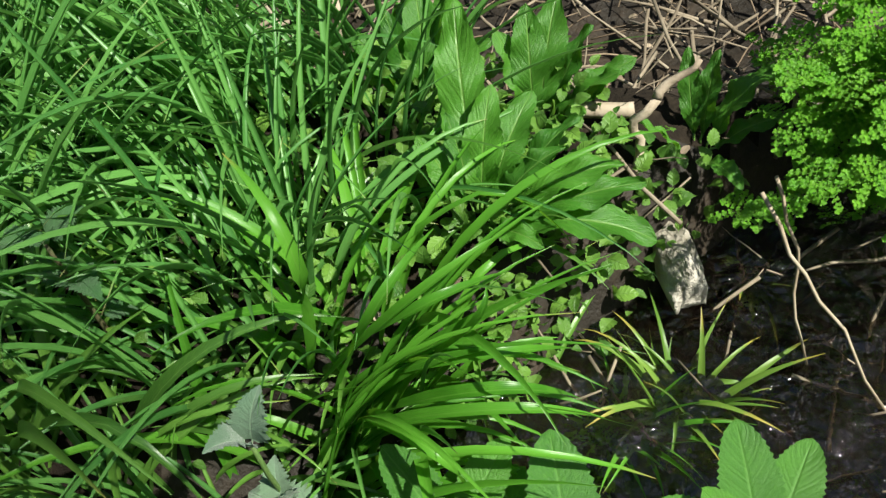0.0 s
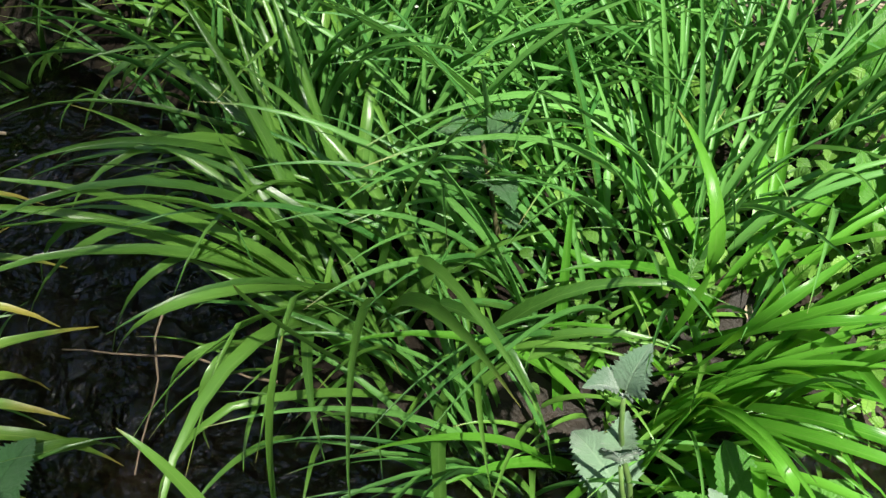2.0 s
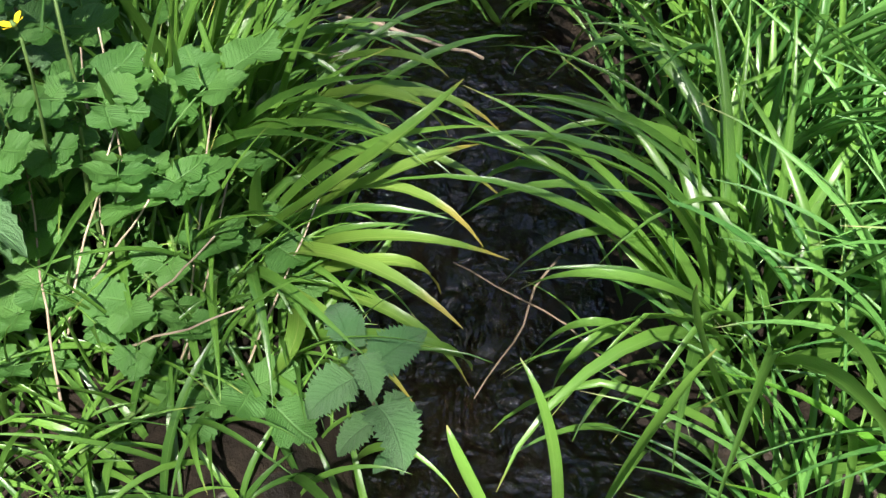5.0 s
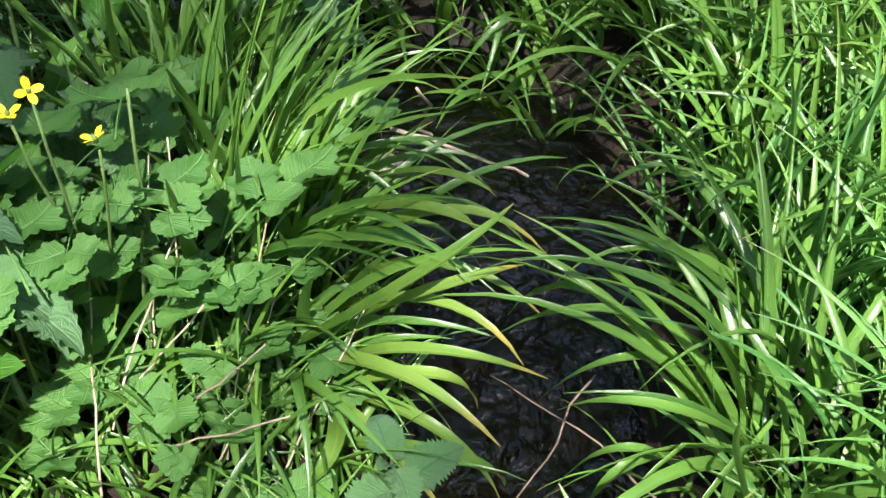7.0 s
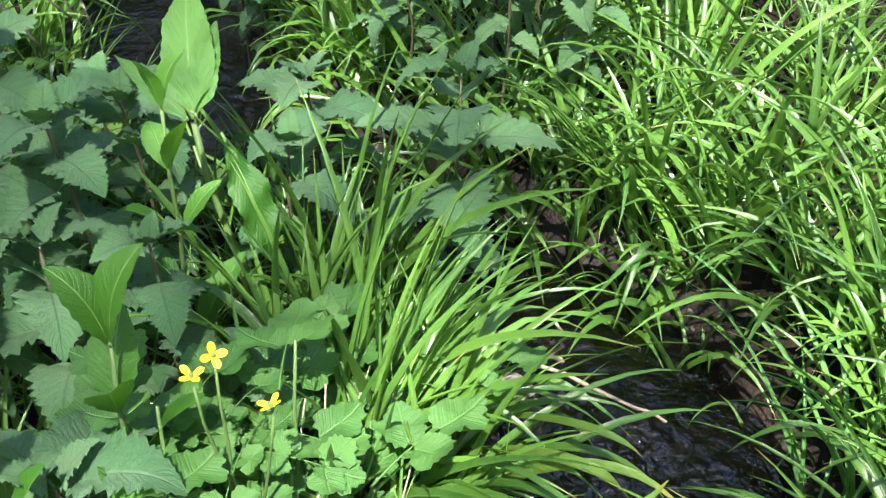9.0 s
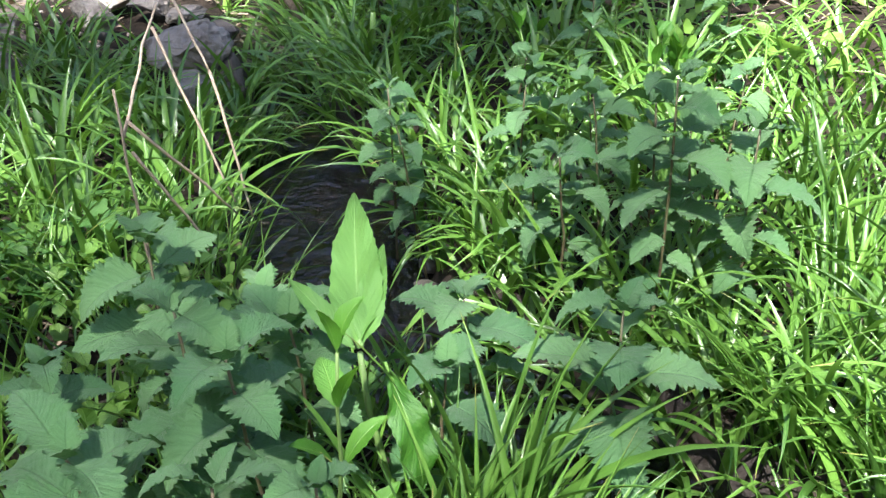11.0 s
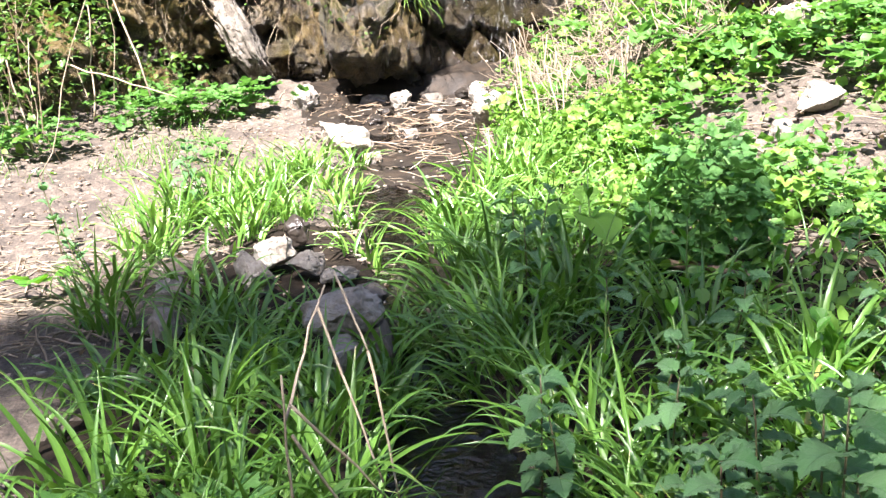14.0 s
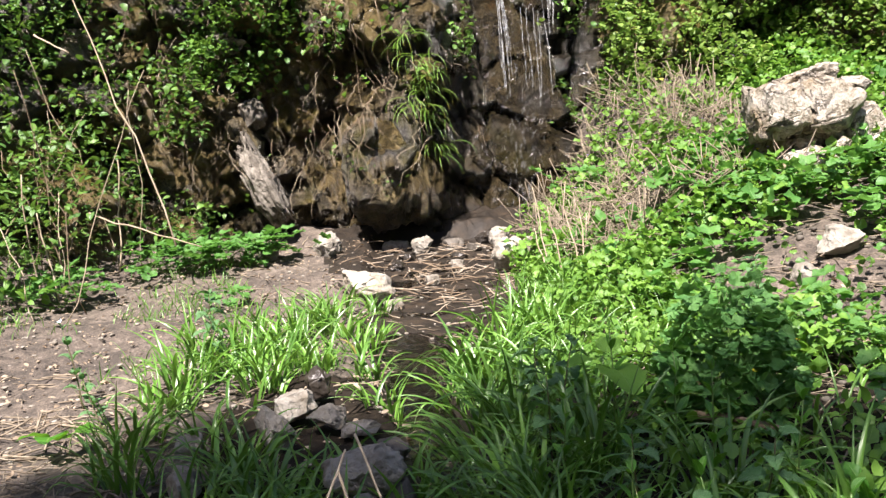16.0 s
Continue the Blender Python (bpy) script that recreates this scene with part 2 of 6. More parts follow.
def pinnate(pairs, lobes, depth, stalk=0.25, arch=20, size=0.3):
    """A compound leaf one long: leaflets in pairs along a stalk, the largest at its end."""
    sets = []
    s = np.linspace(0, 1, 7)
    line = np.stack([s * 0.75, s * 0, 0.2 * np.sin(np.radians(arch)) * np.sin(s * np.pi * 0.8)], -1)
    tv, tf, tu = tube(line, np.linspace(0.014, 0.006, 7), 4)
    sets.append((tv, tf, tu * 0 + (0.5, 0.02)))
    for k in range(pairs):
        t = stalk + (0.72 - stalk) * k / max(1, pairs - 1) if pairs > 1 else 0.45
        p = np.array([np.interp(t, s * 0.75, line[:, i]) for i in range(3)])
        size_k = size * (0.55 + 0.45 * (k + 1) / pairs)
        for side in (-1, 1):
            sets.append(moved(disc(lobes, depth, phase=k), place(p[0], p[1], p[2], side * (68 - 8 * k), 8, side * 14, size_k)))
    sets.append(moved(disc(lobes, depth), place(0.70, 0, line[-1, 2], 0, -12, 0, size * 1.15)))
    return joined(sets)


# ---- materials ----
class Nodes:
    """Shortcuts to a material's node tree."""

    def __init__(self, name):
        self.m = bpy.data.materials.new(name)
        self.m.use_nodes = True
        self.t = self.m.node_tree
        self.t.nodes.clear()
        self.out = self.t.nodes.new("ShaderNodeOutputMaterial")

    def n(self, kind, **values):
        node = self.t.nodes.new("ShaderNode" + kind)
        for k, v in values.items():
            node.inputs[k.replace("_", " ")].default_value = v
        return node

    def link(self, a, b):
        self.t.links.new(a, b)

    def math(self, op, a, b=0.0, c=0.0, clamp=False):
        node = self.t.nodes.new("ShaderNodeMath")
        node.operation, node.use_clamp = op, clamp
        for i, v in enumerate((a, b, c)):
            if isinstance(v, (int, float)):
                node.inputs[i].default_value = v
            else:
                self.link(v, node.inputs[i])
        return node.outputs[0]

    def mix(self, fac, a, b, blend="MIX"):
        node = self.t.nodes.new("ShaderNodeMix")
        node.data_type, node.blend_type = "RGBA", blend
        for i, v in ((0, fac), (6, a), (7, b)):
            if isinstance(v, (int, float)):
                node.inputs[i].default_value = v
            elif isinstance(v, tuple):
                node.inputs[i].default_value = (*v, 1)
            else:
                self.link(v, node.inputs[i])
        return node.outputs[2]

    def ramp(self, fac, stops):
        node = self.t.nodes.new("ShaderNodeValToRGB")
        while len(node.color_ramp.elements) < len(stops):
            node.color_ramp.elements.new(0.5)
        for e, (p, c) in zip(node.color_ramp.elements, stops):
            e.position, e.color = p, (*c, 1)
        self.link(fac, node.inputs[0])
        return node.outputs[0]

    def noise(self, scale, detail=4.0, rough=0.55, coords="Object", distort=0.0):
        tc = self.t.nodes.new("ShaderNodeTexCoord")
        node = self.n("TexNoise", Scale=scale, Detail=detail, Roughness=rough, Distortion=distort)
        self.link(tc.outputs[coords], node.inputs["Vector"])
        return node.outputs[0]

    def chance(self):
        """A number of its own for each object and each loose piece."""
        a = self.t.nodes.new("ShaderNodeObjectInfo").outputs["Random"]
        b = self.t.nodes.new("ShaderNodeNewGeometry").outputs["Random Per Island"]
        return self.math("FRACT", self.math("ADD", a, self.math("MULTIPLY", b, 3.7)))

    def bump(self, height, strength=0.5, distance=0.01):
        node = self.n("Bump", Strength=strength, Distance=distance)
        self.link(height, node.inputs["Height"])
        return node.outputs[0]

    def surface(self, shader):
        self.link(shader, self.out.inputs["Surface"])
        return self.m


def leaf_material(name, dark, light, rib, glow, rough=0.42, veins=16.0, passing=0.4, dry=None, dry_from=0.93, stripes=0.0, downy=0.0, gloss=0.42, relief=0.0026, marked=0.12):
    """A leaf: two greens, a paler midrib, side veins in relief, light that comes through, and dry tips."""
    k = Nodes(name)
    uv = k.t.nodes.new("ShaderNodeUVMap")
    sep = k.n("SeparateXYZ")
    k.link(uv.outputs[0], sep.inputs[0])
    u, v = sep.outputs[0], sep.outputs[1]
    off = k.math("ABSOLUTE", k.math("SUBTRACT", u, 0.5))
    r = k.chance()
    col = k.mix(r, dark, light)
    blot = k.noise(38.0, 4.0)
    col = k.mix(k.math("MULTIPLY", k.math("SUBTRACT", blot, 0.42, clamp=True), 1.6), col, light)
    mid = k.math("SUBTRACT", 1.0, k.math("MULTIPLY", off, 26.0), clamp=True)
    if stripes:
        line = k.math("SINE", k.math("MULTIPLY", u, stripes))
        height = k.math("ADD", k.math("MULTIPLY", line, 0.3), k.math("MULTIPLY", mid, -1.0))
        col = k.mix(k.math("MULTIPLY", mid, 0.45), col, rib)
    else:
        vein = k.math("SINE", k.math("MULTIPLY", k.math("SUBTRACT", k.math("MULTIPLY", v, veins), k.math("MULTIPLY", off, veins * 0.55)), 6.283))
        vein = k.math("SINE", k.math("ADD", k.math("ARCSINE", vein), k.math("MULTIPLY", k.noise(45.0, 2.0), 2.2)))
        ridge = k.math("POWER", k.math("MULTIPLY", k.math("ADD", vein, 1.0), 0.5), 5.0)
        height = k.math("ADD", k.math("MULTIPLY", ridge, -0.4), k.math("ADD", k.math("MULTIPLY", mid, -1.2), k.math("MULTIPLY", k.noise(160.0, 3.0), 0.9)))
        col = k.mix(k.math("MULTIPLY", k.math("ADD", k.math("MULTIPLY", ridge, marked), mid, clamp=True), 0.6), col, rib)
    if dry:
        edge = k.math("ADD", v, k.math("MULTIPLY", k.math("SUBTRACT", r, 0.5), 0.22))
        fac = k.math("MULTIPLY", k.math("SUBTRACT", edge, dry_from), 9.0, clamp=True)
        col = k.mix(fac, col, dry)
        gone = k.math("GREATER_THAN", k.math("FRACT", k.math("MULTIPLY", r, 17.0)), 0.9993)
        col = k.mix(k.math("MULTIPLY", gone, 0.8), col, dry)
    p = k.n("BsdfPrincipled", Roughness=rough)
    p.inputs["Specular IOR Level"].default_value = gloss
    if downy:
        p.inputs["Sheen Weight"].default_value = downy
    k.link(col, p.inputs["Base Color"])
    nrm = k.bump(height, 0.12 if stripes else 0.5, 0.0016 if stripes else relief)
    k.link(nrm, p.inputs["Normal"])
    tr = k.n("BsdfTranslucent")
    k.link(k.mix(0.62, col, glow), tr.inputs["Color"])
    k.link(nrm, tr.inputs["Normal"])
    mx = k.n("MixShader", Fac=passing)
    k.link(p.outputs[0], mx.inputs[1])
    k.link(tr.outputs[0], mx.inputs[2])
    return k.surface(mx.outputs[0])


def plain_material(name, stops, scale=8.0, rough=0.8, bump=0.5, distance=0.01, fine=60.0, vary=0.25, spec=0.3, coords="Object"):
    """Stone, wood, dry stalks: a noise over several tints, with a fine grain and relief."""
    k = Nodes(name)
    a = k.noise(scale, 6.0, 0.6, coords)
    b = k.noise(fine, 5.0, 0.65, coords)
    fac = k.math("ADD", k.math("MULTIPLY", a, 0.7), k.math("MULTIPLY", b, 0.3))
    col = k.ramp(fac, stops)
    col = k.mix(k.math("MULTIPLY", k.chance(), vary), col, stops[0][1])
    p = k.n("BsdfPrincipled", Roughness=rough)
    p.inputs["Specular IOR Level"].default_value = spec
    k.link(col, p.inputs["Base Color"])
    k.link(k.bump(k.math("ADD", k.math("MULTIPLY", a, 1.0), k.math("MULTIPLY", b, 0.5)), bump, distance), p.inputs["Normal"])
    return k.surface(p.outputs[0])


GRASS = leaf_material("grass_green", (0.030, 0.090, 0.016), (0.122, 0.262, 0.040), (0.21, 0.35, 0.09), (0.20, 0.44, 0.03), 0.30, stripes=60.0, passing=0.27, dry=(0.36, 0.29, 0.09), dry_from=0.99, gloss=0.5)
FINE_GRASS = leaf_material("fine_grass_green", (0.044, 0.155, 0.034), (0.13, 0.315, 0.068), (0.20, 0.36, 0.12), (0.18, 0.42, 0.07), 0.38, stripes=30.0, passing=0.38, dry=(0.42, 0.33, 0.16), dry_from=1.0)
NETTLE = leaf_material("nettle_green", (0.040, 0.120, 0.042), (0.105, 0.225, 0.082), (0.035, 0.10, 0.03), (0.16, 0.42, 0.06), 0.5, veins=8.0, passing=0.27, downy=0.06, gloss=0.35, relief=0.006, marked=0.5)
DOCK = leaf_material("dock_green", (0.025, 0.11, 0.012), (0.075, 0.225, 0.022), (0.22, 0.38, 0.09), (0.18, 0.46, 0.015), 0.38, veins=7.0, passing=0.36, relief=0.0018)
CELANDINE = leaf_material("celandine_green", (0.042, 0.135, 0.025), (0.09, 0.22, 0.045), (0.11, 0.25, 0.06), (0.16, 0.40, 0.05), 0.5, veins=7.0, passing=0.36)
GREY_LEAF = leaf_material("grey_green_leaf", (0.10, 0.19, 0.11), (0.16, 0.26, 0.15), (0.22, 0.32, 0.2), (0.16, 0.3, 0.1), 0.6, veins=8.0, passing=0.25, downy=0.4)
PALE_DOCK = leaf_material("pale_dock_green", (0.06, 0.165, 0.030), (0.095, 0.22, 0.045), (0.24, 0.40, 0.13), (0.18, 0.42, 0.03), 0.45, veins=6.0, passing=0.35, relief=0.0016, marked=0.06)
BURDOCK = leaf_material("burdock_green", (0.12, 0.30, 0.03), (0.18, 0.36, 0.05), (0.2, 0.38, 0.1), (0.28, 0.55, 0.03), 0.5, veins=8.0, passing=0.45)
BLUE_CELANDINE = leaf_material("bluish_celandine_green", (0.055, 0.18, 0.04), (0.12, 0.28, 0.07), (0.13, 0.27, 0.08), (0.16, 0.38, 0.05), 0.5, veins=7.0, passing=0.32)
BRIGHT_GRASS = leaf_material("bright_grass_green", (0.050, 0.18, 0.015), (0.125, 0.35, 0.035), (0.22, 0.42, 0.08), (0.24, 0.54, 0.03), 0.32, stripes=60.0, passing=0.48, dry=(0.36, 0.29, 0.09), dry_from=1.0)
FERN = leaf_material("feathery_green", (0.08, 0.27, 0.014), (0.18, 0.44, 0.03), (0.16, 0.34, 0.05), (0.22, 0.5, 0.02), 0.4, veins=5.0, passing=0.4)
OVAL = leaf_material("oval_leaf_green", (0.035, 0.13, 0.015), (0.08, 0.23, 0.025), (0.12, 0.27, 0.06), (0.17, 0.42, 0.02), 0.45, veins=7.0, passing=0.32)
HERB = leaf_material("herb_green", (0.035, 0.11, 0.016), (0.155, 0.30, 0.045), (0.16, 0.3, 0.07), (0.22, 0.44, 0.04), 0.45, veins=5.0, passing=0.36)
IVY = leaf_material("ivy_green", (0.03, 0.09, 0.02), (0.10, 0.20, 0.035), (0.14, 0.22, 0.08), (0.16, 0.3, 0.03), 0.35, veins=5.0, passing=0.28, dry=(0.30, 0.25, 0.05), dry_from=1.4)
TREE_LEAF = leaf_material("tree_leaf_green", (0.04, 0.11, 0.02), (0.09, 0.2, 0.03), (0.12, 0.22, 0.06), (0.2, 0.38, 0.03), 0.4, veins=8.0, passing=0.4)
STEM_GREEN = plain_material("green_stem", [(0.3, (0.06, 0.13, 0.03)), (0.7, (0.13, 0.2, 0.06))], 30, 0.5, 0.2, 0.001)
STEM_DARK = plain_material("purple_brown_stem", [(0.3, (0.07, 0.045, 0.03)), (0.7, (0.10, 0.12, 0.05))], 30, 0.5, 0.2, 0.001)
DRY = plain_material("dry_stalk", [(0.25, (0.16, 0.12, 0.08)), (0.5, (0.36, 0.295, 0.21)), (0.8, (0.58, 0.51, 0.41))], 25, 0.8, 0.4, 0.002, 120, 0.5)
BARK = plain_material("bark", [(0.25, (0.07, 0.05, 0.035)), (0.55, (0.2, 0.15, 0.1)), (0.8, (0.36, 0.29, 0.2))], 14, 0.9, 0.8, 0.006, 70, 0.4)
LITTER = plain_material("weathered_straw", [(0.25, (0.08, 0.062, 0.042)), (0.5, (0.22, 0.18, 0.13)), (0.8, (0.42, 0.37, 0.29))], 25, 0.85, 0.4, 0.002, 120, 0.6)
WOOD = plain_material("bare_branch", [(0.3, (0.12, 0.09, 0.06)), (0.5, (0.34, 0.28, 0.21)), (0.75, (0.56, 0.50, 0.40))], 18, 0.75, 0.7, 0.004, 90, 0.3)
DEAD = leaf_material("dead_leaf", (0.10, 0.068, 0.042), (0.40, 0.32, 0.23), (0.3, 0.22, 0.15), (0.3, 0.18, 0.06), 0.8, veins=6.0, passing=0.2)
STONE = plain_material("pale_limestone", [(0.28, (0.10, 0.085, 0.065)), (0.42, (0.18, 0.16, 0.13)), (0.55, (0.29, 0.27, 0.23)), (0.75, (0.42, 0.395, 0.35))], 7, 0.88, 1.0, 0.03, 45, 0.45)
PALE_STONE = plain_material("white_limestone", [(0.30, (0.15, 0.115, 0.07)), (0.42, (0.24, 0.21, 0.165)), (0.54, (0.36, 0.335, 0.285)), (0.75, (0.50, 0.475, 0.425))], 7, 0.88, 1.0, 0.03, 45, 0.25)
SLAB_STONE = plain_material("weathered_slab", [(0.3, (0.03, 0.026, 0.02)), (0.45, (0.12, 0.105, 0.085)), (0.6, (0.28, 0.255, 0.215)), (0.78, (0.42, 0.39, 0.34))], 5, 0.8, 1.0, 0.03, 40, 0.3)
BROWN_STONE = plain_material("brown_stone", [(0.25, (0.035, 0.03, 0.024)), (0.5, (0.10, 0.088, 0.072)), (0.75, (0.22, 0.20, 0.17))], 14, 0.7, 0.8, 0.01, 70, 0.5)
DARK_STONE = plain_material("dark_wet_stone", [(0.3, (0.012, 0.010, 0.008)), (0.7, (0.05, 0.042, 0.034))], 12, 0.3, 0.7, 0.01, 60, 0.3, 0.5)
PETAL = plain_material("yellow_petal", [(0.3, (0.72, 0.50, 0.01)), (0.7, (0.82, 0.62, 0.02))], 80, 0.5, 0.1, 0.0005)
VIOLET = plain_material("violet_petal", [(0.3, (0.28, 0.2, 0.5)), (0.7, (0.42, 0.32, 0.65))], 80, 0.5, 0.1, 0.0005)
PLASTIC = plain_material("blue_white_scrap", [(0.4, (0.25, 0.4, 0.65)), (0.6, (0.75, 0.8, 0.85))], 40, 0.4, 0.1, 0.001)


def soil_material():
    k = Nodes("soil")
    a, b, c = k.noise(1.7, 5.0), k.noise(16.0, 6.0, 0.65), k.noise(95.0, 5.0, 0.7)
    fac = k.math("ADD", k.math("MULTIPLY", a, 0.25), k.math("ADD", k.math("MULTIPLY", b, 0.35), k.math("MULTIPLY", c, 0.40)))
    col = k.ramp(fac, [(0.36, (0.014, 0.011, 0.008)), (0.46, (0.05, 0.040, 0.031)), (0.54, (0.108, 0.086, 0.066)), (0.64, (0.23, 0.195, 0.165))])
    p = k.n("BsdfPrincipled", Roughness=0.9)
    k.link(col, p.inputs["Base Color"])
    k.link(k.bump(k.math("ADD", b, k.math("MULTIPLY", c, 0.6)), 0.9, 0.02), p.inputs["Normal"])
    return k.surface(p.outputs[0])


def cliff_material(name="cliff_rock", wet=0.0):
    """Wet brown rock with ochre and mossy stains, greyer and drier in parts; wet darkens and smooths it."""
    k = Nodes(name)
    a, b, c = k.noise(0.9, 5.0, 0.6), k.noise(5.0, 7.0, 0.7, distort=0.6), k.noise(70.0, 10.0, 0.9)
    fac = k.math("ADD", k.math("MULTIPLY", b, 0.5), k.math("MULTIPLY", c, 0.5))
    brown = k.ramp(fac, [(0.38, (0.006, 0.005, 0.004)), (0.46, (0.095, 0.070, 0.028)), (0.54, (0.30, 0.225, 0.10)), (0.64, (0.60, 0.52, 0.36))])
    grey = k.ramp(fac, [(0.37, (0.010, 0.010, 0.009)), (0.48, (0.09, 0.085, 0.076)), (0.64, (0.48, 0.45, 0.41))])
    col = k.mix(k.math("MULTIPLY", k.math("SUBTRACT", a, 0.48), 7.0, clamp=True), brown, grey)
    moss = k.math("MULTIPLY", k.math("SUBTRACT", k.noise(2.6, 5.0, 0.6), 0.5), 6.0, clamp=True)
    col = k.mix(k.math("MULTIPLY", moss, 0.7), col, (0.14, 0.125, 0.014))
    ochre = k.math("MULTIPLY", k.math("SUBTRACT", k.noise(3.4, 5.0, distort=0.8), 0.6), 8.0, clamp=True)
    col = k.mix(k.math("MULTIPLY", ochre, 0.6), col, (0.26, 0.12, 0.02))
    tc = k.t.nodes.new("ShaderNodeTexCoord")
    warp = k.t.nodes.new("ShaderNodeVectorMath")
    warp.operation = "ADD"
    k.link(tc.outputs["Object"], warp.inputs[0])
    k.link(k.math("MULTIPLY", b, 0.5), warp.inputs[1])
    cracks = []
    for scale, wide in ((2.6, 16.0), (9.0, 11.0)):
        cell = k.t.nodes.new("ShaderNodeTexVoronoi")
        cell.feature = "DISTANCE_TO_EDGE"
        cell.inputs["Scale"].default_value = scale
        k.link(warp.outputs[0], cell.inputs["Vector"])
        cracks.append(k.math("SUBTRACT", 1.0, k.math("MULTIPLY", cell.outputs["Distance"], wide), clamp=True))
    crack = k.math("MULTIPLY", k.math("ADD", cracks[0], k.math("MULTIPLY", cracks[1], 0.6), clamp=True), k.math("MULTIPLY", k.math("SUBTRACT", k.noise(2.0, 3.0), 0.38), 5.0, clamp=True))
    col = k.mix(k.math("MULTIPLY", crack, 0.8), col, (0.008, 0.007, 0.005))
    col = k.mix(0.68 * wet, col, (0.012, 0.010, 0.008))
    p = k.n("BsdfPrincipled")
    p.inputs["Specular IOR Level"].default_value = 0.5 + 0.4 * wet
    k.link(k.math("ADD", 0.14 - 0.09 * wet, k.math("MULTIPLY", a, 0.45)), p.inputs["Roughness"])
    k.link(col, p.inputs["Base Color"])
    k.link(k.bump(k.math("SUBTRACT", k.math("ADD", b, k.math("MULTIPLY", c, 1.5 + wet)), crack), 1.0, 0.10 + 0.04 * wet), p.inputs["Normal"])
    return k.surface(p.outputs[0])


def water_material():
    k = Nodes("stream_water")
    p = k.n("BsdfPrincipled", Roughness=0.03, IOR=1.6)
    p.inputs["Transmission Weight"].default_value = 1.0
    p.inputs["Base Color"].default_value = (0.20, 0.145, 0.095, 1)
    a, b, c = k.noise(9.0, 2.0, distort=1.2), k.noise(28.0, 2.0, distort=0.8), k.noise(90.0, 2.0)
    h = k.math("ADD", k.math("MULTIPLY", a, 0.8), k.math("ADD", k.math("MULTIPLY", b, 0.55), k.math("MULTIPLY", c, 0.2)))
    k.link(k.bump(h, 1.0, 0.036), p.inputs["Normal"])
    return k.surface(p.outputs[0])


def fall_material():
    k = Nodes("falling_water")
    p = k.n("BsdfPrincipled", Roughness=0.25, IOR=1.33)
    p.inputs["Base Color"].default_value = (0.9, 0.93, 0.95, 1)
    p.inputs["Transmission Weight"].default_value = 0.35
    clear = k.n("BsdfTransparent")
    gap = k.math("MULTIPLY", k.math("SUBTRACT", k.noise(14.0, 4.0, 0.7), 0.36), 4.0, clamp=True)
    mx = k.n("MixShader")
    k.link(k.math("MULTIPLY", gap, 0.45), mx.inputs[0])
    k.link(clear.outputs[0], mx.inputs[1])
    k.link(p.outputs[0], mx.inputs[2])
    return k.surface(mx.outputs[0])


def boulder_material():
    """Pale layered limestone with ochre stains and dirty cracks."""
    k = Nodes("boulder_limestone")
    a, b, c = k.noise(5.0, 6.0, 0.65), k.noise(40.0, 6.0, 0.7), k.noise(2.2, 4.0, distort=0.5)
    fac = k.math("ADD", k.math("MULTIPLY", a, 0.6), k.math("MULTIPLY", b, 0.4))
    col = k.ramp(fac, [(0.33, (0.10, 0.08, 0.055)), (0.43, (0.22, 0.185, 0.135)), (0.52, (0.35, 0.32, 0.265)), (0.7, (0.50, 0.47, 0.42))])
    stain = k.math("MULTIPLY", k.math("SUBTRACT", c, 0.47), 6.0, clamp=True)
    col = k.mix(k.math("MULTIPLY", stain, 0.75), col, (0.22, 0.16, 0.085))
    tc = k.t.nodes.new("ShaderNodeTexCoord")
    bent = k.t.nodes.new("ShaderNodeVectorMath")
    bent.operation = "MULTIPLY"
    bent.inputs[1].default_value = (1.4, 1.4, 4.0)
    k.link(tc.outputs["Object"], bent.inputs[0])
    wave = k.t.nodes.new("ShaderNodeVectorMath")
    wave.operation = "ADD"
    k.link(bent.outputs[0], wave.inputs[0])
    k.link(k.math("MULTIPLY", a, 0.9), wave.inputs[1])
    cell = k.t.nodes.new("ShaderNodeTexVoronoi")
    cell.feature = "DISTANCE_TO_EDGE"
    cell.inputs["Scale"].default_value = 1.5
    k.link(wave.outputs[0], cell.inputs["Vector"])
    crack = k.math("SUBTRACT", 1.0, k.math("MULTIPLY", cell.outputs["Distance"], 22.0), clamp=True)
    crack = k.math("MULTIPLY", crack, k.math("MULTIPLY", k.math("SUBTRACT", k.noise(3.0, 2.0), 0.4), 6.0, clamp=True))
    col = k.mix(k.math("MULTIPLY", crack, 0.7), col, (0.06, 0.045, 0.03))
    p = k.n("BsdfPrincipled", Roughness=0.9)
    k.link(col, p.inputs["Base Color"])
    k.link(k.bump(k.math("SUBTRACT", k.math("ADD", a, k.math("MULTIPLY", b, 0.5)), k.math("MULTIPLY", crack, 1.2)), 1.0, 0.05), p.inputs["Normal"])
    return k.surface(p.outputs[0])


BOULDER = boulder_material()
# humus, its colour taken near black for the shade between blades
SHADED_HUMUS = plain_material("humus_with_grass_shade", [(0.3, (0.006, 0.005, 0.004)), (0.55, (0.017, 0.013, 0.009)), (0.8, (0.05, 0.038, 0.025))], 14, 0.95, 0.8, 0.015, 90, 0.0, 0.12)
MUD_AND_SHADE = plain_material("wet_mud_and_hollow_shade", [(0.3, (0.006, 0.005, 0.004)), (0.5, (0.018, 0.014, 0.010)), (0.75, (0.05, 0.035, 0.022))], 9, 0.6, 0.8, 0.012, 70, 0.0, 0.25)
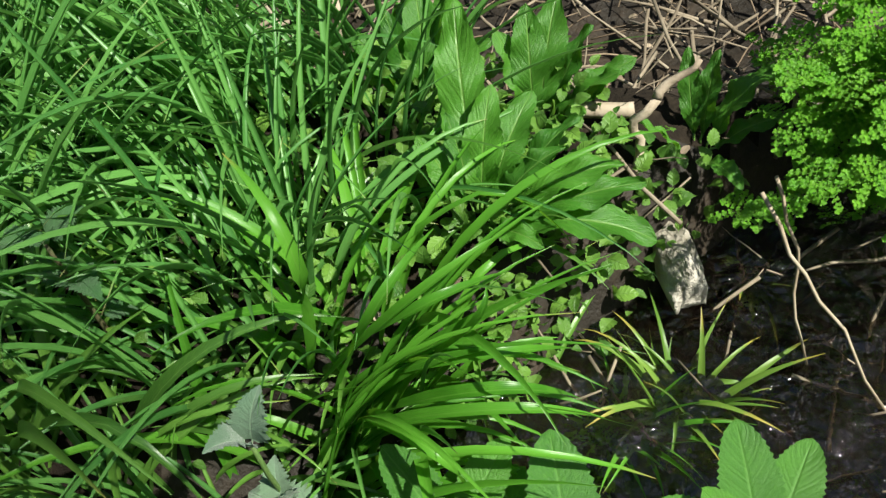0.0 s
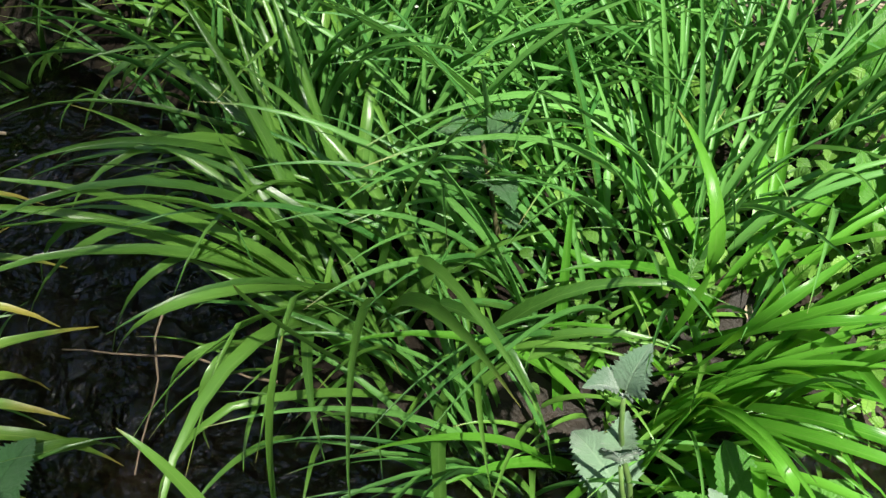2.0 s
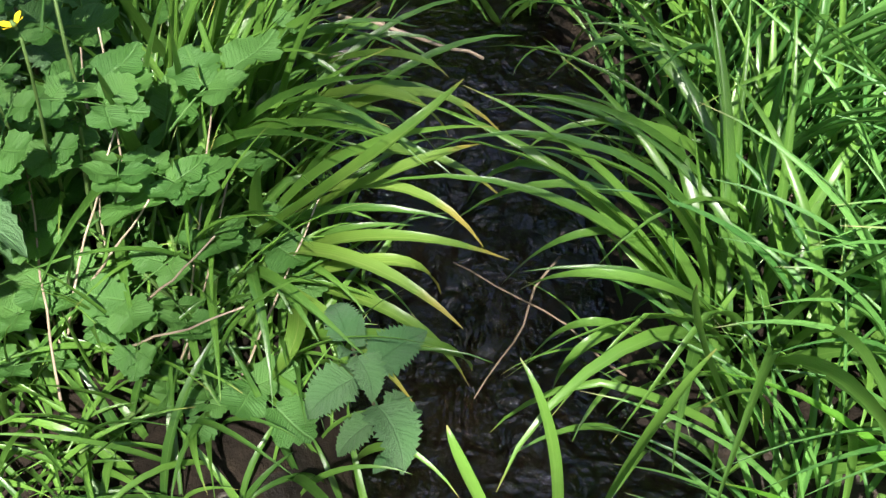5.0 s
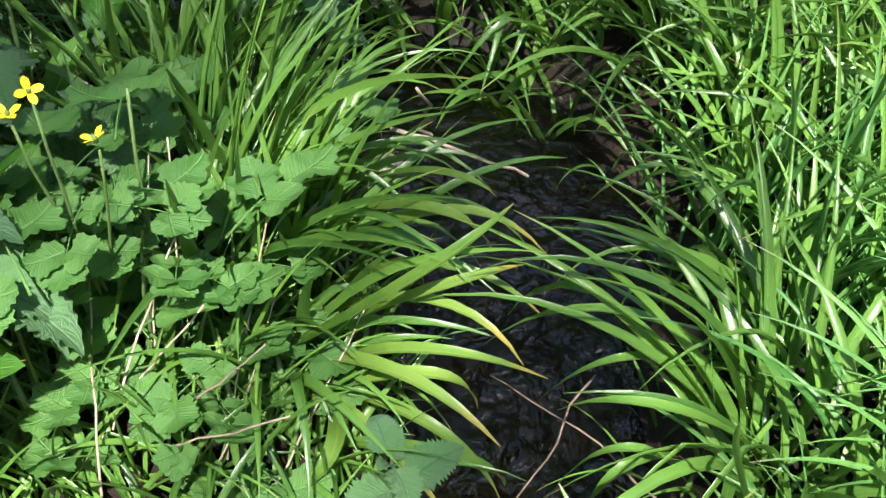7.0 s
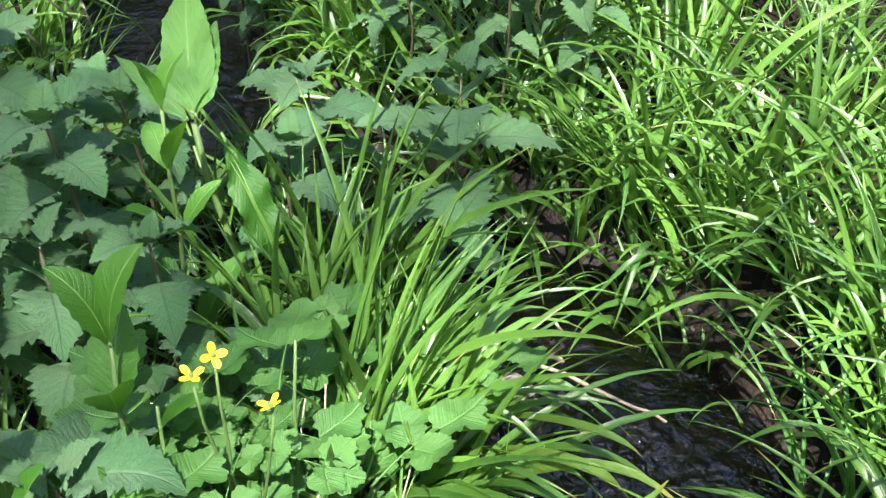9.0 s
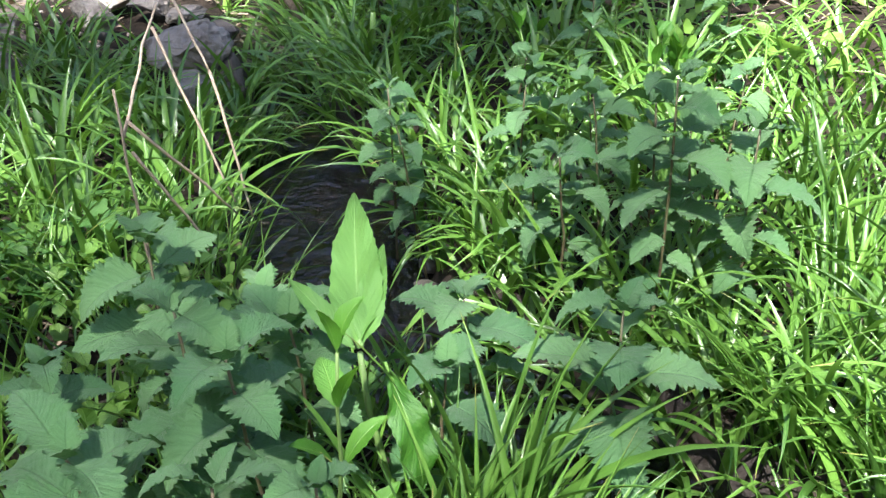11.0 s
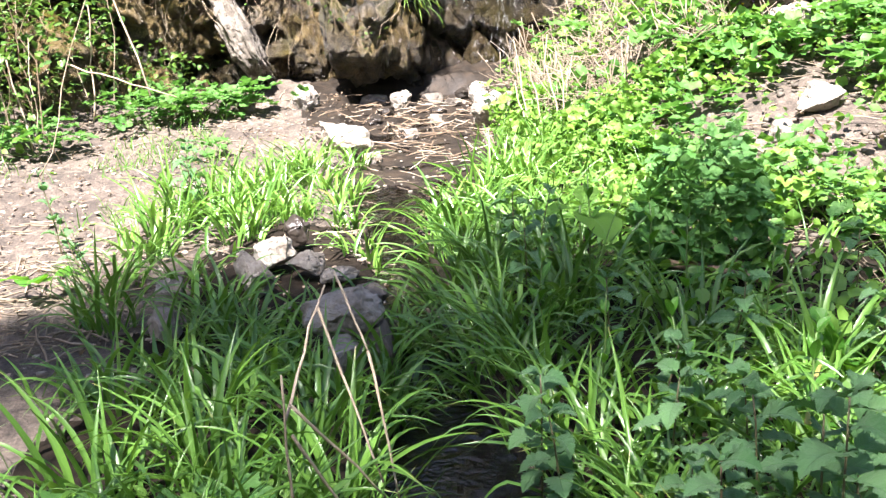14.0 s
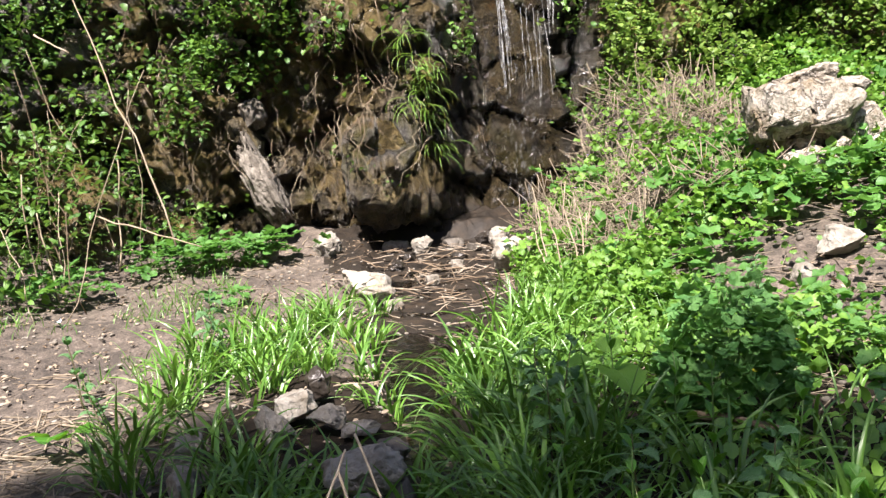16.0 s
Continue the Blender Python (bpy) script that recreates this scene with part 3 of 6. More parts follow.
STRAW_GRASS = leaf_material("yellowing_grass", (0.06, 0.15, 0.02), (0.16, 0.27, 0.045), (0.3, 0.36, 0.10), (0.24, 0.42, 0.05), 0.36, stripes=60.0, passing=0.38, dry=(0.36, 0.30, 0.06), dry_from=0.84)
SOIL, CLIFF, WET_CLIFF, WATER, FALL = soil_material(), cliff_material(), cliff_material("wet_cliff_rock", 1.0), water_material(), fall_material()


# ---- ground, water, cliff ----
def steps(*runs):
    return np.unique(np.concatenate([np.arange(a, b, s) for a, b, s in runs]).round(4))


def sheet(xs, ys):
    x, y = np.meshgrid(xs, ys, indexing="ij")
    i, j = np.meshgrid(np.arange(len(xs) - 1), np.arange(len(ys) - 1), indexing="ij")
    n = len(ys)
    f = np.stack([i * n + j, (i + 1) * n + j, (i + 1) * n + j + 1, i * n + j + 1], -1).reshape(-1, 4)
    return x, y, f


gx = steps((-60, -10, 2.5), (-10, -5, 0.07), (-5, 1.2, 0.035), (1.2, 4, 0.1), (4, 61, 3))
gy = steps((-60, -5, 2.5), (-5, -1.2, 0.07), (-1.2, 1.7, 0.035), (1.7, 5, 0.09), (5, 61, 3))
X, Y, F = sheet(gx, gy)
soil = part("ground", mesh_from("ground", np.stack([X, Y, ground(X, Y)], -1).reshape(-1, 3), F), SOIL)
soil.data.materials.append(SHADED_HUMUS)
soil.data.materials.append(MUD_AND_SHADE)
cx, cy = X[:-1, :-1] + 0.02, Y[:-1, :-1] + 0.02
dist, half, level = channel(cx, cy)
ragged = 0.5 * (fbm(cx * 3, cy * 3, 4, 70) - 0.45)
# slot 1: humus with the shade under the plants in its colour
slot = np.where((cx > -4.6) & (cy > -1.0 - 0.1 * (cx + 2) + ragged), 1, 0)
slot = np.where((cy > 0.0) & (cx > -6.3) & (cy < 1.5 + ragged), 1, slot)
slot = np.where(dist < half + 0.10 + ragged * np.where(cx < -4.2, 1.0, 0.25), 2, slot)
# here the dark mud colour stands in for the far hollow's shade
slot = np.where((cx > -0.4) & (cy > 1.02) & (cy < 1.75 + 0.3 * ragged) & (cx < 1.6), 2, slot)
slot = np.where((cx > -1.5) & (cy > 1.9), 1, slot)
slot = np.where((cx < -7.3) & (cy > -0.35 + ragged) & (cy < 1.4 + ragged), 2, slot)
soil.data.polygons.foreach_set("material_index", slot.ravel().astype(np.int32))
tagged(soil, "bare brown earth bank with pebbles and dead leaves", "ground", kind="structure")

line = [STREAM[0]]
for p, q in zip(STREAM[:-1], STREAM[1:]):
    n = max(2, int(np.hypot(*(q - p)[:2]) / 0.018)) if p[0] < 2 else 40
    line += [p + (q - p) * (k / n) for k in range(1, n + 1)]
line = np.array(line)
for k in range(12):
    line[1:-1] = (line[:-2] + line[1:-1] * 2 + line[2:]) / 4
tangent = np.gradient(line[:, :2], axis=0)
tangent /= np.linalg.norm(tangent, axis=1)[:, None]
across = np.linspace(-1, 1, 25)
wx = line[:, 0, None] - tangent[:, 1, None] * across * (line[:, 2, None] + 0.09)
wy = line[:, 1, None] + tangent[:, 0, None] * across * (line[:, 2, None] + 0.09)
wz = line[:, 3, None] + 0.012 * (fbm(wx * 15, wy * 15, 2, 31) - 0.45) + 0.01 * (vnoise(wx * 7, wy * 7, 8) - 0.5)
n = len(across)
i, j = np.meshgrid(np.arange(len(line) - 1), np.arange(n - 1), indexing="ij")
f = np.stack([i * n + j, (i + 1) * n + j, (i + 1) * n + j + 1, i * n + j + 1], -1).reshape(-1, 4)
water = part("stream", mesh_from("stream", np.stack([wx, wy, wz], -1).reshape(-1, 3), f), WATER)
tagged(water, "narrow shallow stream of rippling dark clear water", "water", kind="structure")


def cell_rock(u, v, scale, seed):
    """Blocky relief: the height of the nearest cell, how near its joint is, and the slant of its face."""
    x, y = u * scale, v * scale
    ix, iy = np.floor(x), np.floor(y)
    d1, d2, top, facet = np.full(x.shape, 9.0), np.full(x.shape, 9.0), np.zeros(x.shape), np.zeros(x.shape)
    for a in (-1, 0, 1):
        for b in (-1, 0, 1):
            cx, cy = ix + a + hash2(ix + a, iy + b, seed), iy + b + hash2(ix + a, iy + b, seed + 5)
            d = np.hypot(x - cx, y - cy)
            near = d < d1
            d2 = np.where(near, d1, np.minimum(d2, d))
            top = np.where(near, hash2(ix + a, iy + b, seed + 9), top)
            plane = (x - cx) * (hash2(ix + a, iy + b, seed + 21) - 0.5) + (y - cy) * (hash2(ix + a, iy + b, seed + 27) - 0.65)
            facet = np.where(near, plane, facet)
            d1 = np.where(near, d, d1)
    return top, smooth(0.0, 0.16, d2 - d1), facet


CLIFF_Y = np.array((-30, -6, -3.2, -1.4, -0.8, 0.6, 0.8, 1.6, 2.0, 3.5, 6.0, 30))
CLIFF_X = np.array((8, -6.6, -8.2, -8.9, -8.9, -8.8, -9.1, -9.1, -8.9, -8.3, -6.5, 8))


def cliff_x(y, z):
    """How far the rock face stands out at y and height z."""
    yy = y + 0.35 * (fbm(y * 1.3, z * 1.3, 3, 40) - 0.45)
    zz = z + 0.25 * (fbm(y * 1.1 + 9, z * 1.6, 3, 43) - 0.45)
    out = np.interp(yy, CLIFF_Y, CLIFF_X) - 0.16 * z
    sheer = 1 - 0.72 * smooth(0.68, 0.9, y) * smooth(1.85, 1.65, y)
    top, joint, facet = cell_rock(yy + 0.25 * zz, zz * 0.55, 1.7, 3)
    top2, joint2, facet2 = cell_rock(yy * 1.0 + 3, zz, 4.2, 17)
    out = out + sheer * (0.6 * (top - 0.3) + 0.7 * facet + 0.2 * (top2 - 0.4) + 0.24 * facet2 - 0.28 * (1 - joint) - 0.08 * (1 - joint2))
    out = out + 0.35 * np.exp(-((y + 0.05) / 0.55) ** 2 - ((z - 1.15) / 0.6) ** 2)
    out = out + 0.28 * np.exp(-((y - 0.1) / 0.9) ** 2 - ((z - 2.3) / 0.35) ** 2)
    out = out - 0.55 * np.exp(-((y - 0.0) / 0.7) ** 2 - ((z - 0.45) / 0.16) ** 2)
    out = out - 0.25 * np.exp(-((y - 1.25) / 0.4) ** 2)
    crag = np.abs(vnoise(y * 4.5 + 0.6 * z, z * 3.2, 58) - 0.5) + 0.5 * np.abs(vnoise(y * 10, z * 8, 59) - 0.5)
    out = out + 0.22 * (crag - 0.25) * sheer
    return out + 0.10 * (fbm(y * 6, z * 6, 4, 50) - 0.45) + 0.03 * (fbm(y * 22, z * 22, 3, 55) - 0.45)


ys = steps((-30, -4.5, 0.8), (-4.5, 5.5, 0.028), (5.5, 31, 0.8))
zs = steps((-0.2, 3.2, 0.028), (3.2, 7.1, 0.3))
Y, Z, F = sheet(ys, zs)
cliff = part("cliff", mesh_from("cliff", np.stack([cliff_x(Y, Z), Y, Z], -1).reshape(-1, 3), F), CLIFF)
cliff.data.materials.append(WET_CLIFF)
ymid, zmid = Y[:-1, :-1], Z[:-1, :-1]
edge = 0.25 * (fbm(ymid * 3, zmid * 3, 3, 46) - 0.45)
damp = ((ymid + edge > 0.62) & (ymid + edge < 2.0)) | (zmid + edge * 1.5 < 0.75) & (np.abs(ymid - 0.3) < 1.5)
cliff.data.polygons.foreach_set("material_index", damp.ravel().astype(np.int32))
tagged(cliff, "wet brown rock face with cracks, moss and ochre stains", "cliff", kind="structure")


# ---- stones ----
def stone_mesh(name, size, seed, blocky=0.5, sub=4, rough=1.0):
    """A worn, angular stone that sits on its base."""
    bm = bmesh.new()
    bmesh.ops.create_icosphere(bm, subdivisions=sub, radius=1.0)
    r = random.Random(seed)
    planes = []
    for k in range(7):
        nrm = Vector((r.uniform(-1, 1), r.uniform(-1, 1), r.uniform(-0.8, 1))).normalized()
        planes.append((nrm, r.uniform(0.55, 0.85)))
    for nrm in ((1, 0, 0), (-1, 0, 0), (0, 1, 0), (0, -1, 0), (0, 0, 1), (0, 0, -1)):
        planes.append(((Vector(nrm) + Vector((r.uniform(-0.3, 0.3), r.uniform(-0.3, 0.3), r.uniform(-0.2, 0.2)))).normalized(), r.uniform(0.55, 0.75)))
    shift = Vector((seed * 3.1, seed * 1.7, 0))
    for v in bm.verts:
        p = v.co.copy()
        for nrm, d in planes:
            over = p.dot(nrm) - d
            if over > 0:
                p -= nrm * over * (0.7 + 0.3 * blocky)
        nz = noise.fractal(p * 1.7 + shift, 1.0, 2.0, 4) * 0.10 - abs(noise.fractal(p * 3.1 + shift, 1.0, 2.0, 3)) * 0.10 + noise.fractal(p * 9 + shift, 1.0, 2.0, 3) * 0.03
        p *= 1 + nz * rough
        v.co = Vector((p.x * size[0] / 2, p.y * size[1] / 2, p.z * size[2] / 2))
    for f in bm.faces:
        f.smooth = True
    for e in bm.edges:
        e.smooth = e.calc_face_angle(0) < 0.4
    me = bpy.data.meshes.new(name)
    bm.to_mesh(me)
    bm.free()
    return me


def crag_mesh(name, size, seed, points=18, cuts=4, rough=0.05):
    """An angular broken rock: a hull of scattered corners, its edges chipped and its faces uneven."""
    r = random.Random(seed)
    bm = bmesh.new()
    for k in range(points):
        p = Vector((r.gauss(0, 1), r.gauss(0, 1), r.gauss(0, 1))).normalized()
        m = max(abs(p.x), abs(p.y), abs(p.z))
        bm.verts.new(p * (0.45 + 0.55 / m) * r.uniform(0.8, 1.0) * 0.8)
    out = bmesh.ops.convex_hull(bm, input=bm.verts)
    bmesh.ops.delete(bm, geom=[g for g in set(out["geom_interior"] + out["geom_unused"]) if isinstance(g, bmesh.types.BMVert)], context="VERTS")
    bmesh.ops.dissolve_limit(bm, angle_limit=0.25, verts=bm.verts, edges=bm.edges)
    bmesh.ops.bevel(bm, geom=bm.edges[:], offset=0.05, segments=2, profile=0.6, affect="EDGES", clamp_overlap=True)
    bmesh.ops.triangulate(bm, faces=bm.faces)
    for k in range(cuts):
        bmesh.ops.subdivide_edges(bm, edges=[e for e in bm.edges if e.calc_length() > 0.16], cuts=1, use_grid_fill=True)
        bmesh.ops.triangulate(bm, faces=bm.faces)
    bm.normal_update()
    shift = Vector((seed * 3.1, seed * 1.7, 0))
    for v in bm.verts:
        q = v.co * 2.2 + shift
        crack = max(0.0, 0.06 - abs(noise.noise(Vector((q.x, q.y * 1.3, q.z * 0.8))))) / 0.06
        v.co += v.normal * (noise.fractal(q, 1.0, 2.0, 5) * rough * 1.6 + noise.fractal(q * 4, 1.0, 2.0, 3) * rough * 0.5 - crack * rough * 1.5)
    for v in bm.verts:
        v.co = Vector((v.co.x * size[0] / 2, v.co.y * size[1] / 2, v.co.z * size[2] / 2))
    for f in bm.faces:
        f.smooth = True
    for e in bm.edges:
        e.smooth = e.calc_face_angle(0) < 0.5
    me = bpy.data.meshes.new(name)
    bm.to_mesh(me)
    bm.free()
    return me


def stone(x, y, size, seed, az=0, tilt=0, material=None, label="", up=0.25, name="stone", **kind):
    kind.setdefault("blocky", 0.9)
    small = max(size) < 0.17
    me = stone_mesh(name, [1.1 * a for a in size], seed, **kind) if small else crag_mesh(name, [1.1 * a for a in size], seed, 22, 4, 0.06)
    ob = part(name, me, material or STONE, m=pose(x, y, gz(x, y) + size[2] * up, tilt, 0, az))
    return tagged(ob, label or "pale grey limestone lying by the stream", "stone", "stones by the stream")


stone(-3.12, -0.22, (0.24, 0.29, 0.19), 1, 10, label="rounded pale limestone block in the grass", up=0.62)
stone(-3.0, -0.22, (0.14, 0.16, 0.14), 2, 40, label="low broken limestone block under a larger one", up=0.15)
stone(-3.08, -0.12, (0.10, 0.09, 0.15), 3, 70, material=BROWN_STONE, label="small brownish stone propped beneath a block", up=0.3)
stone(-4.0, -0.47, (0.21, 0.20, 0.15), 4, 20, material=PALE_STONE, label="white sunlit limestone on the stone pile", up=0.55)
stone(-3.86, -0.34, (0.19, 0.15, 0.12), 5, 60, 12, label="slanting grey slab on the stone pile", up=0.5)
stone(-3.72, -0.52, (0.16, 0.13, 0.24), 6, 30, 20, label="upright grey-brown stone on the pile", up=0.35)
stone(-3.78, -0.22, (0.17, 0.2, 0.07), 7, 80, label="flat grey slab at the foot of the pile", up=0.4)
stone(-4.25, -0.38, (0.15, 0.14, 0.17), 8, 0, material=DARK_STONE, label="small black wet stone behind the pile", up=0.55)
stone(-3.7, -0.82, (0.13, 0.13, 0.13), 9, 15, label="grey stone half hidden by grass", up=0.35)
stone(-3.35, -0.78, (0.12, 0.13, 0.14), 10, 45, label="grey stone half hidden by grass", up=0.3)
stone(-3.55, -0.12, (0.2, 0.14, 0.09), 11, 5, material=BROWN_STONE, label="low wet brown stone at the water's edge", up=0.3)
stone(-6.6, -0.13, (0.34, 0.40, 0.28), 12, 10, material=PALE_STONE, label="broad flat white limestone by the stream head", up=0.42)
stone(-6.45, 0.02, (0.14, 0.16, 0.10), 13, 10, label="small white stone beside a broad one", up=0.3)
stone(-7.1, 0.87, (0.30, 0.30, 0.32), 14, 30, material=PALE_STONE, label="large white limestone block at the pool's rim", up=0.38)
stone(-8.1, 0.95, (0.22, 0.2, 0.24), 15, 10, label="grey stone wedged among sticks", up=0.4)
stone(-8.0, -0.4, (0.22, 0.28, 0.26), 16, 20, 15, label="tilted grey stone at the cliff's foot", up=0.35)
stone(-8.0, -0.85, (0.16, 0.17, 0.18), 17, 60, label="grey stone on the bare path", up=0.35)
stone(-7.1, 0.32, (0.13, 0.13, 0.09), 18, 0, label="small pale stone among wet sticks", up=0.4)
stone(-7.6, 0.55, (0.16, 0.14, 0.09), 19, 0, label="small pale stone among wet sticks", up=0.4)
stone(-8.3, 0.35, (0.22, 0.24, 0.17), 20, 50, 20, label="broken pale stone leaning at the cliff's foot", up=0.3)
stone(-5.35, 2.35, (0.26, 0.3, 0.2), 21, 20, label="white stone on the scree slope", up=0.4)
stone(-5.2, 2.1, (0.16, 0.16, 0.13), 22, 50, label="white stone on the scree slope", up=0.4)
stone(0.262, 0.755, (0.07, 0.15, 0.10), 23, 14, -18, material=PALE_STONE, label="white sunlit stone on the stream's edge", up=0.4)
stone(-1.105, 0.33, (0.07, 0.06, 0.07), 24, 15, label="small white stone at the water's edge", up=0.5)
stone(-2.02, 0.21, (0.07, 0.07, 0.06), 25, 25, material=BROWN_STONE, label="grey-brown stone at the water's edge", up=0.4)
stone(-2.1, 0.24, (0.05, 0.06, 0.05), 26, 25, material=BROWN_STONE, label="small reddish-brown stone on the bank", up=0.4)
rock = thing("boulder", pose(-6.55, 2.78, 1.28, 3, -4, 8), "big pale layered limestone outcrop jutting from the green slope", "boulder")
for k, (dx, dy, dz, size) in enumerate(((0.06, 0.08, 0.05, (0.56, 0.56, 0.5)), (0.0, -0.25, 0.08, (0.55, 0.42, 0.48)), (0.06, 0.32, -0.16, (0.55, 0.5, 0.52)), (0.08, -0.12, -0.30, (0.5, 0.62, 0.34)),
                                        (-0.1, 0.03, 0.29, (0.45, 0.55, 0.18)), (0.2, 0.06, -0.17, (0.2, 0.15, 0.13)), (0.08, 0.28, 0.17, (0.3, 0.26, 0.18)), (-0.3, 0.0, -0.14, (0.8, 0.95, 0.78)))):
    part("block", crag_mesh("block", [1.15 * a for a in size], 331 + k, 24, 5 if k < 3 else 4, 0.07), BOULDER, rock, m=pose(dx, dy, dz, 5 * (k % 3) - 5, 0, 7 * k - 20))
for k, (y, z, w, h, d, lean, seed, mat) in enumerate((
        (0.08, 1.06, 0.80, 1.15, 0.75, 8, 47, CLIFF), (0.45, 0.86, 0.34, 0.75, 0.6, -6, 42, CLIFF), (-0.40, 0.88, 0.5, 0.8, 0.55, 16, 43, CLIFF), (-0.93, 1.08, 0.30, 1.12, 0.55, 28, 66, SLAB_STONE),
        (-0.98, 1.62, 0.3, 0.4, 0.42, 20, 52, SLAB_STONE), (-1.15, 2.0, 0.42, 0.45, 0.5, -10, 53, CLIFF), (-1.12, 2.2, 0.4, 0.2, 0.5, -14, 54, SLAB_STONE), (-0.2, 0.62, 0.55, 0.24, 0.45, -10, 55, CLIFF),
        (0.32, 1.86, 0.8, 0.4, 0.65, 4, 56, CLIFF), (-0.38, 1.85, 0.6, 0.7, 0.45, 14, 57, CLIFF), (0.45, 2.35, 0.6, 0.5, 0.45, 4, 58, CLIFF), (-1.6, 1.0, 0.6, 0.7, 0.45, 10, 59, CLIFF),
        (-0.3, 2.4, 0.7, 0.5, 0.4, -6, 61, CLIFF), (-1.45, 1.5, 0.4, 0.5, 0.4, 25, 62, CLIFF), (-0.62, 0.72, 0.3, 0.4, 0.4, 20, 63, CLIFF), (-2.0, 0.85, 0.4, 0.5, 0.4, 0, 64, CLIFF))):
    front = float(cliff_x(np.linspace(y - w / 3, y + w / 3, 5), np.full(5, z)).mean())
    b = part("boulder", crag_mesh("boulder", (1.15 * d, 1.15 * w, 1.15 * h), seed, 20, 5, 0.09), mat, m=pose(front - (0.06 if mat == CLIFF else -0.05), y, z, lean, 0, 10 * (k % 3) - 10))
    tagged(b, "brown mossy rock jutting from the wet cliff" if mat == CLIFF else "pale slanting slab of rock in the dark cliff", "boulder", "rocks of the cliff")
for k, (x, y, w) in enumerate(((-8.45, 0.62, 0.2), (-8.55, 0.95, 0.26), (-8.35, 1.2, 0.2), (-8.2, 0.75, 0.15), (-8.6, 1.35, 0.24), (-8.05, 0.2, 0.16), (-7.85, 1.08, 0.18), (-7.7, 0.1, 0.15), (-7.9, 0.6, 0.12), (-8.5, 0.15, 0.24))):
    stone(x, y, (w, w * 1.25, w * 0.7), 240 + k, 37 * k, material=DARK_STONE if k % 3 else BROWN_STONE, label="dark wet stone at the foot of the fall", up=0.2)
# wet stones in the stream
r = np.random.default_rng(17)
for k in range(30):
    x = -0.45 - 2.9 * (k / 30) + r.normal(0, 0.04) if k < 22 else r.uniform(0.25, 0.8)
    i = int(np.argmin(np.abs(line[:, 0] - x)))
    s = r.uniform(0.022, 0.06)
    stone(x, line[i, 1] + r.normal(0, 0.5) * line[i, 2], (s * 1.3, s, s * 0.8), 100 + k, r.uniform(0, 180), material=(DARK_STONE, DARK_STONE, BROWN_STONE)[k % 3], label="small dark wet stone in the shallow water", up=0.35, sub=3)


# ---- falling water ----
def streamlet(y0, y1, z0, z1, width, seed):
    """One thin fall that follows the rock."""
    r = np.random.default_rng(seed)
    k = 40
    z = np.linspace(z0, z1, k)
    y = np.linspace(y0, y1, k) + np.cumsum(r.normal(0, 0.0022, k))
    x = cliff_x(y, z)
    x = np.array([x[max(0, a - 12):a + 13].max() for a in range(k)])
    x = np.convolve(np.pad(x, 6, "edge"), np.ones(13) / 13, "valid") + 0.04
    half = width * (0.4 + 0.6 * r.random(k)) * np.linspace(0.8, 1.5, k)
    c = np.array((-1, -0.4, 0.3, 1.0))
    v = np.stack([x[:, None] + 0.02 * (1 - c[None] ** 2) + 0.01 * r.random((k, 4)), y[:, None] + c[None] * half[:, None], z[:, None] + 0 * c[None]], -1).reshape(-1, 3)
    a, b = np.meshgrid(np.arange(k - 1), np.arange(3), indexing="ij")
    return v, np.stack([a * 4 + b, a * 4 + b + 1, (a + 1) * 4 + b + 1, (a + 1) * 4 + b], -1).reshape(-1, 4), np.zeros((len(v), 2))


fall = thing("waterfall", pose(0, 0, 0), "thin white threads of water falling down a dark wet rock face", "waterfall")
r = np.random.default_rng(5)
THREADS = [(1.27 + r.normal(0, 0.018), 1.33 + r.normal(0, 0.03), 3.1, 1.8 + r.uniform(-0.1, 0.3), 0.0038, k) for k in range(8)]
for k in range(64):
    y, z = 1.40 + r.normal(0, 0.09), 2.0 - 1.35 * r.random()
    THREADS.append((y, y + r.normal(0, 0.006), z, z - r.uniform(0.03, 0.13), r.uniform(0.0009, 0.0022), 100 + k))
THREADS += [(y, y + r.normal(0, 0.01), 2.5 - 0.1 * r.random(), 1.5 + 0.4 * r.random(), 0.003, 40 + k) for k, y in enumerate((1.48, 1.52, 1.58, 1.62, 1.66))]
THREADS += [(1.75 + r.normal(0, 0.012), 1.73 + r.normal(0, 0.012), 3.1, 2.1 + 0.3 * r.random(), 0.005, 50 + k) for k in range(5)]
for y0, y1, z0, z1, w, seed in THREADS:
    part("water_thread", mesh_from("water_thread", *streamlet(y0, y1, z0, z1, w, seed)), FALL, fall)


# ---- grass ----
BENDS = ((6, 35, 10), (10, 60, 30), (14, 85, -25), (18, 105, 40), (12, 120, 15), (25, 70, -40), (30, 95, 20), (8, 20, 0), (38, 80, 35), (20, 50, -15), (45, 60, 10), (16, 140, -30))
BLADES = [blade(a, b, t, 2.0 + k % 4) for k, (a, b, t) in enumerate(BENDS)] + [blade(a + 4, b * 0.8, -t * 2, -2.5 - k % 5, (0, 0, 55, 0)[k % 4]) for k, (a, b, t) in enumerate(BENDS)]
FINE_BLADES = [blade(a, b * 0.9, t, 13 * ((k * 0.37) % 1 - 0.5), 0, 12) for k, (a, b, t) in enumerate(BENDS * 2)]
BLADE_MESHES = [mesh_from("blade", *b) for b in BLADES]
FINE_MESHES = [mesh_from("blade", *b) for b in FINE_BLADES]


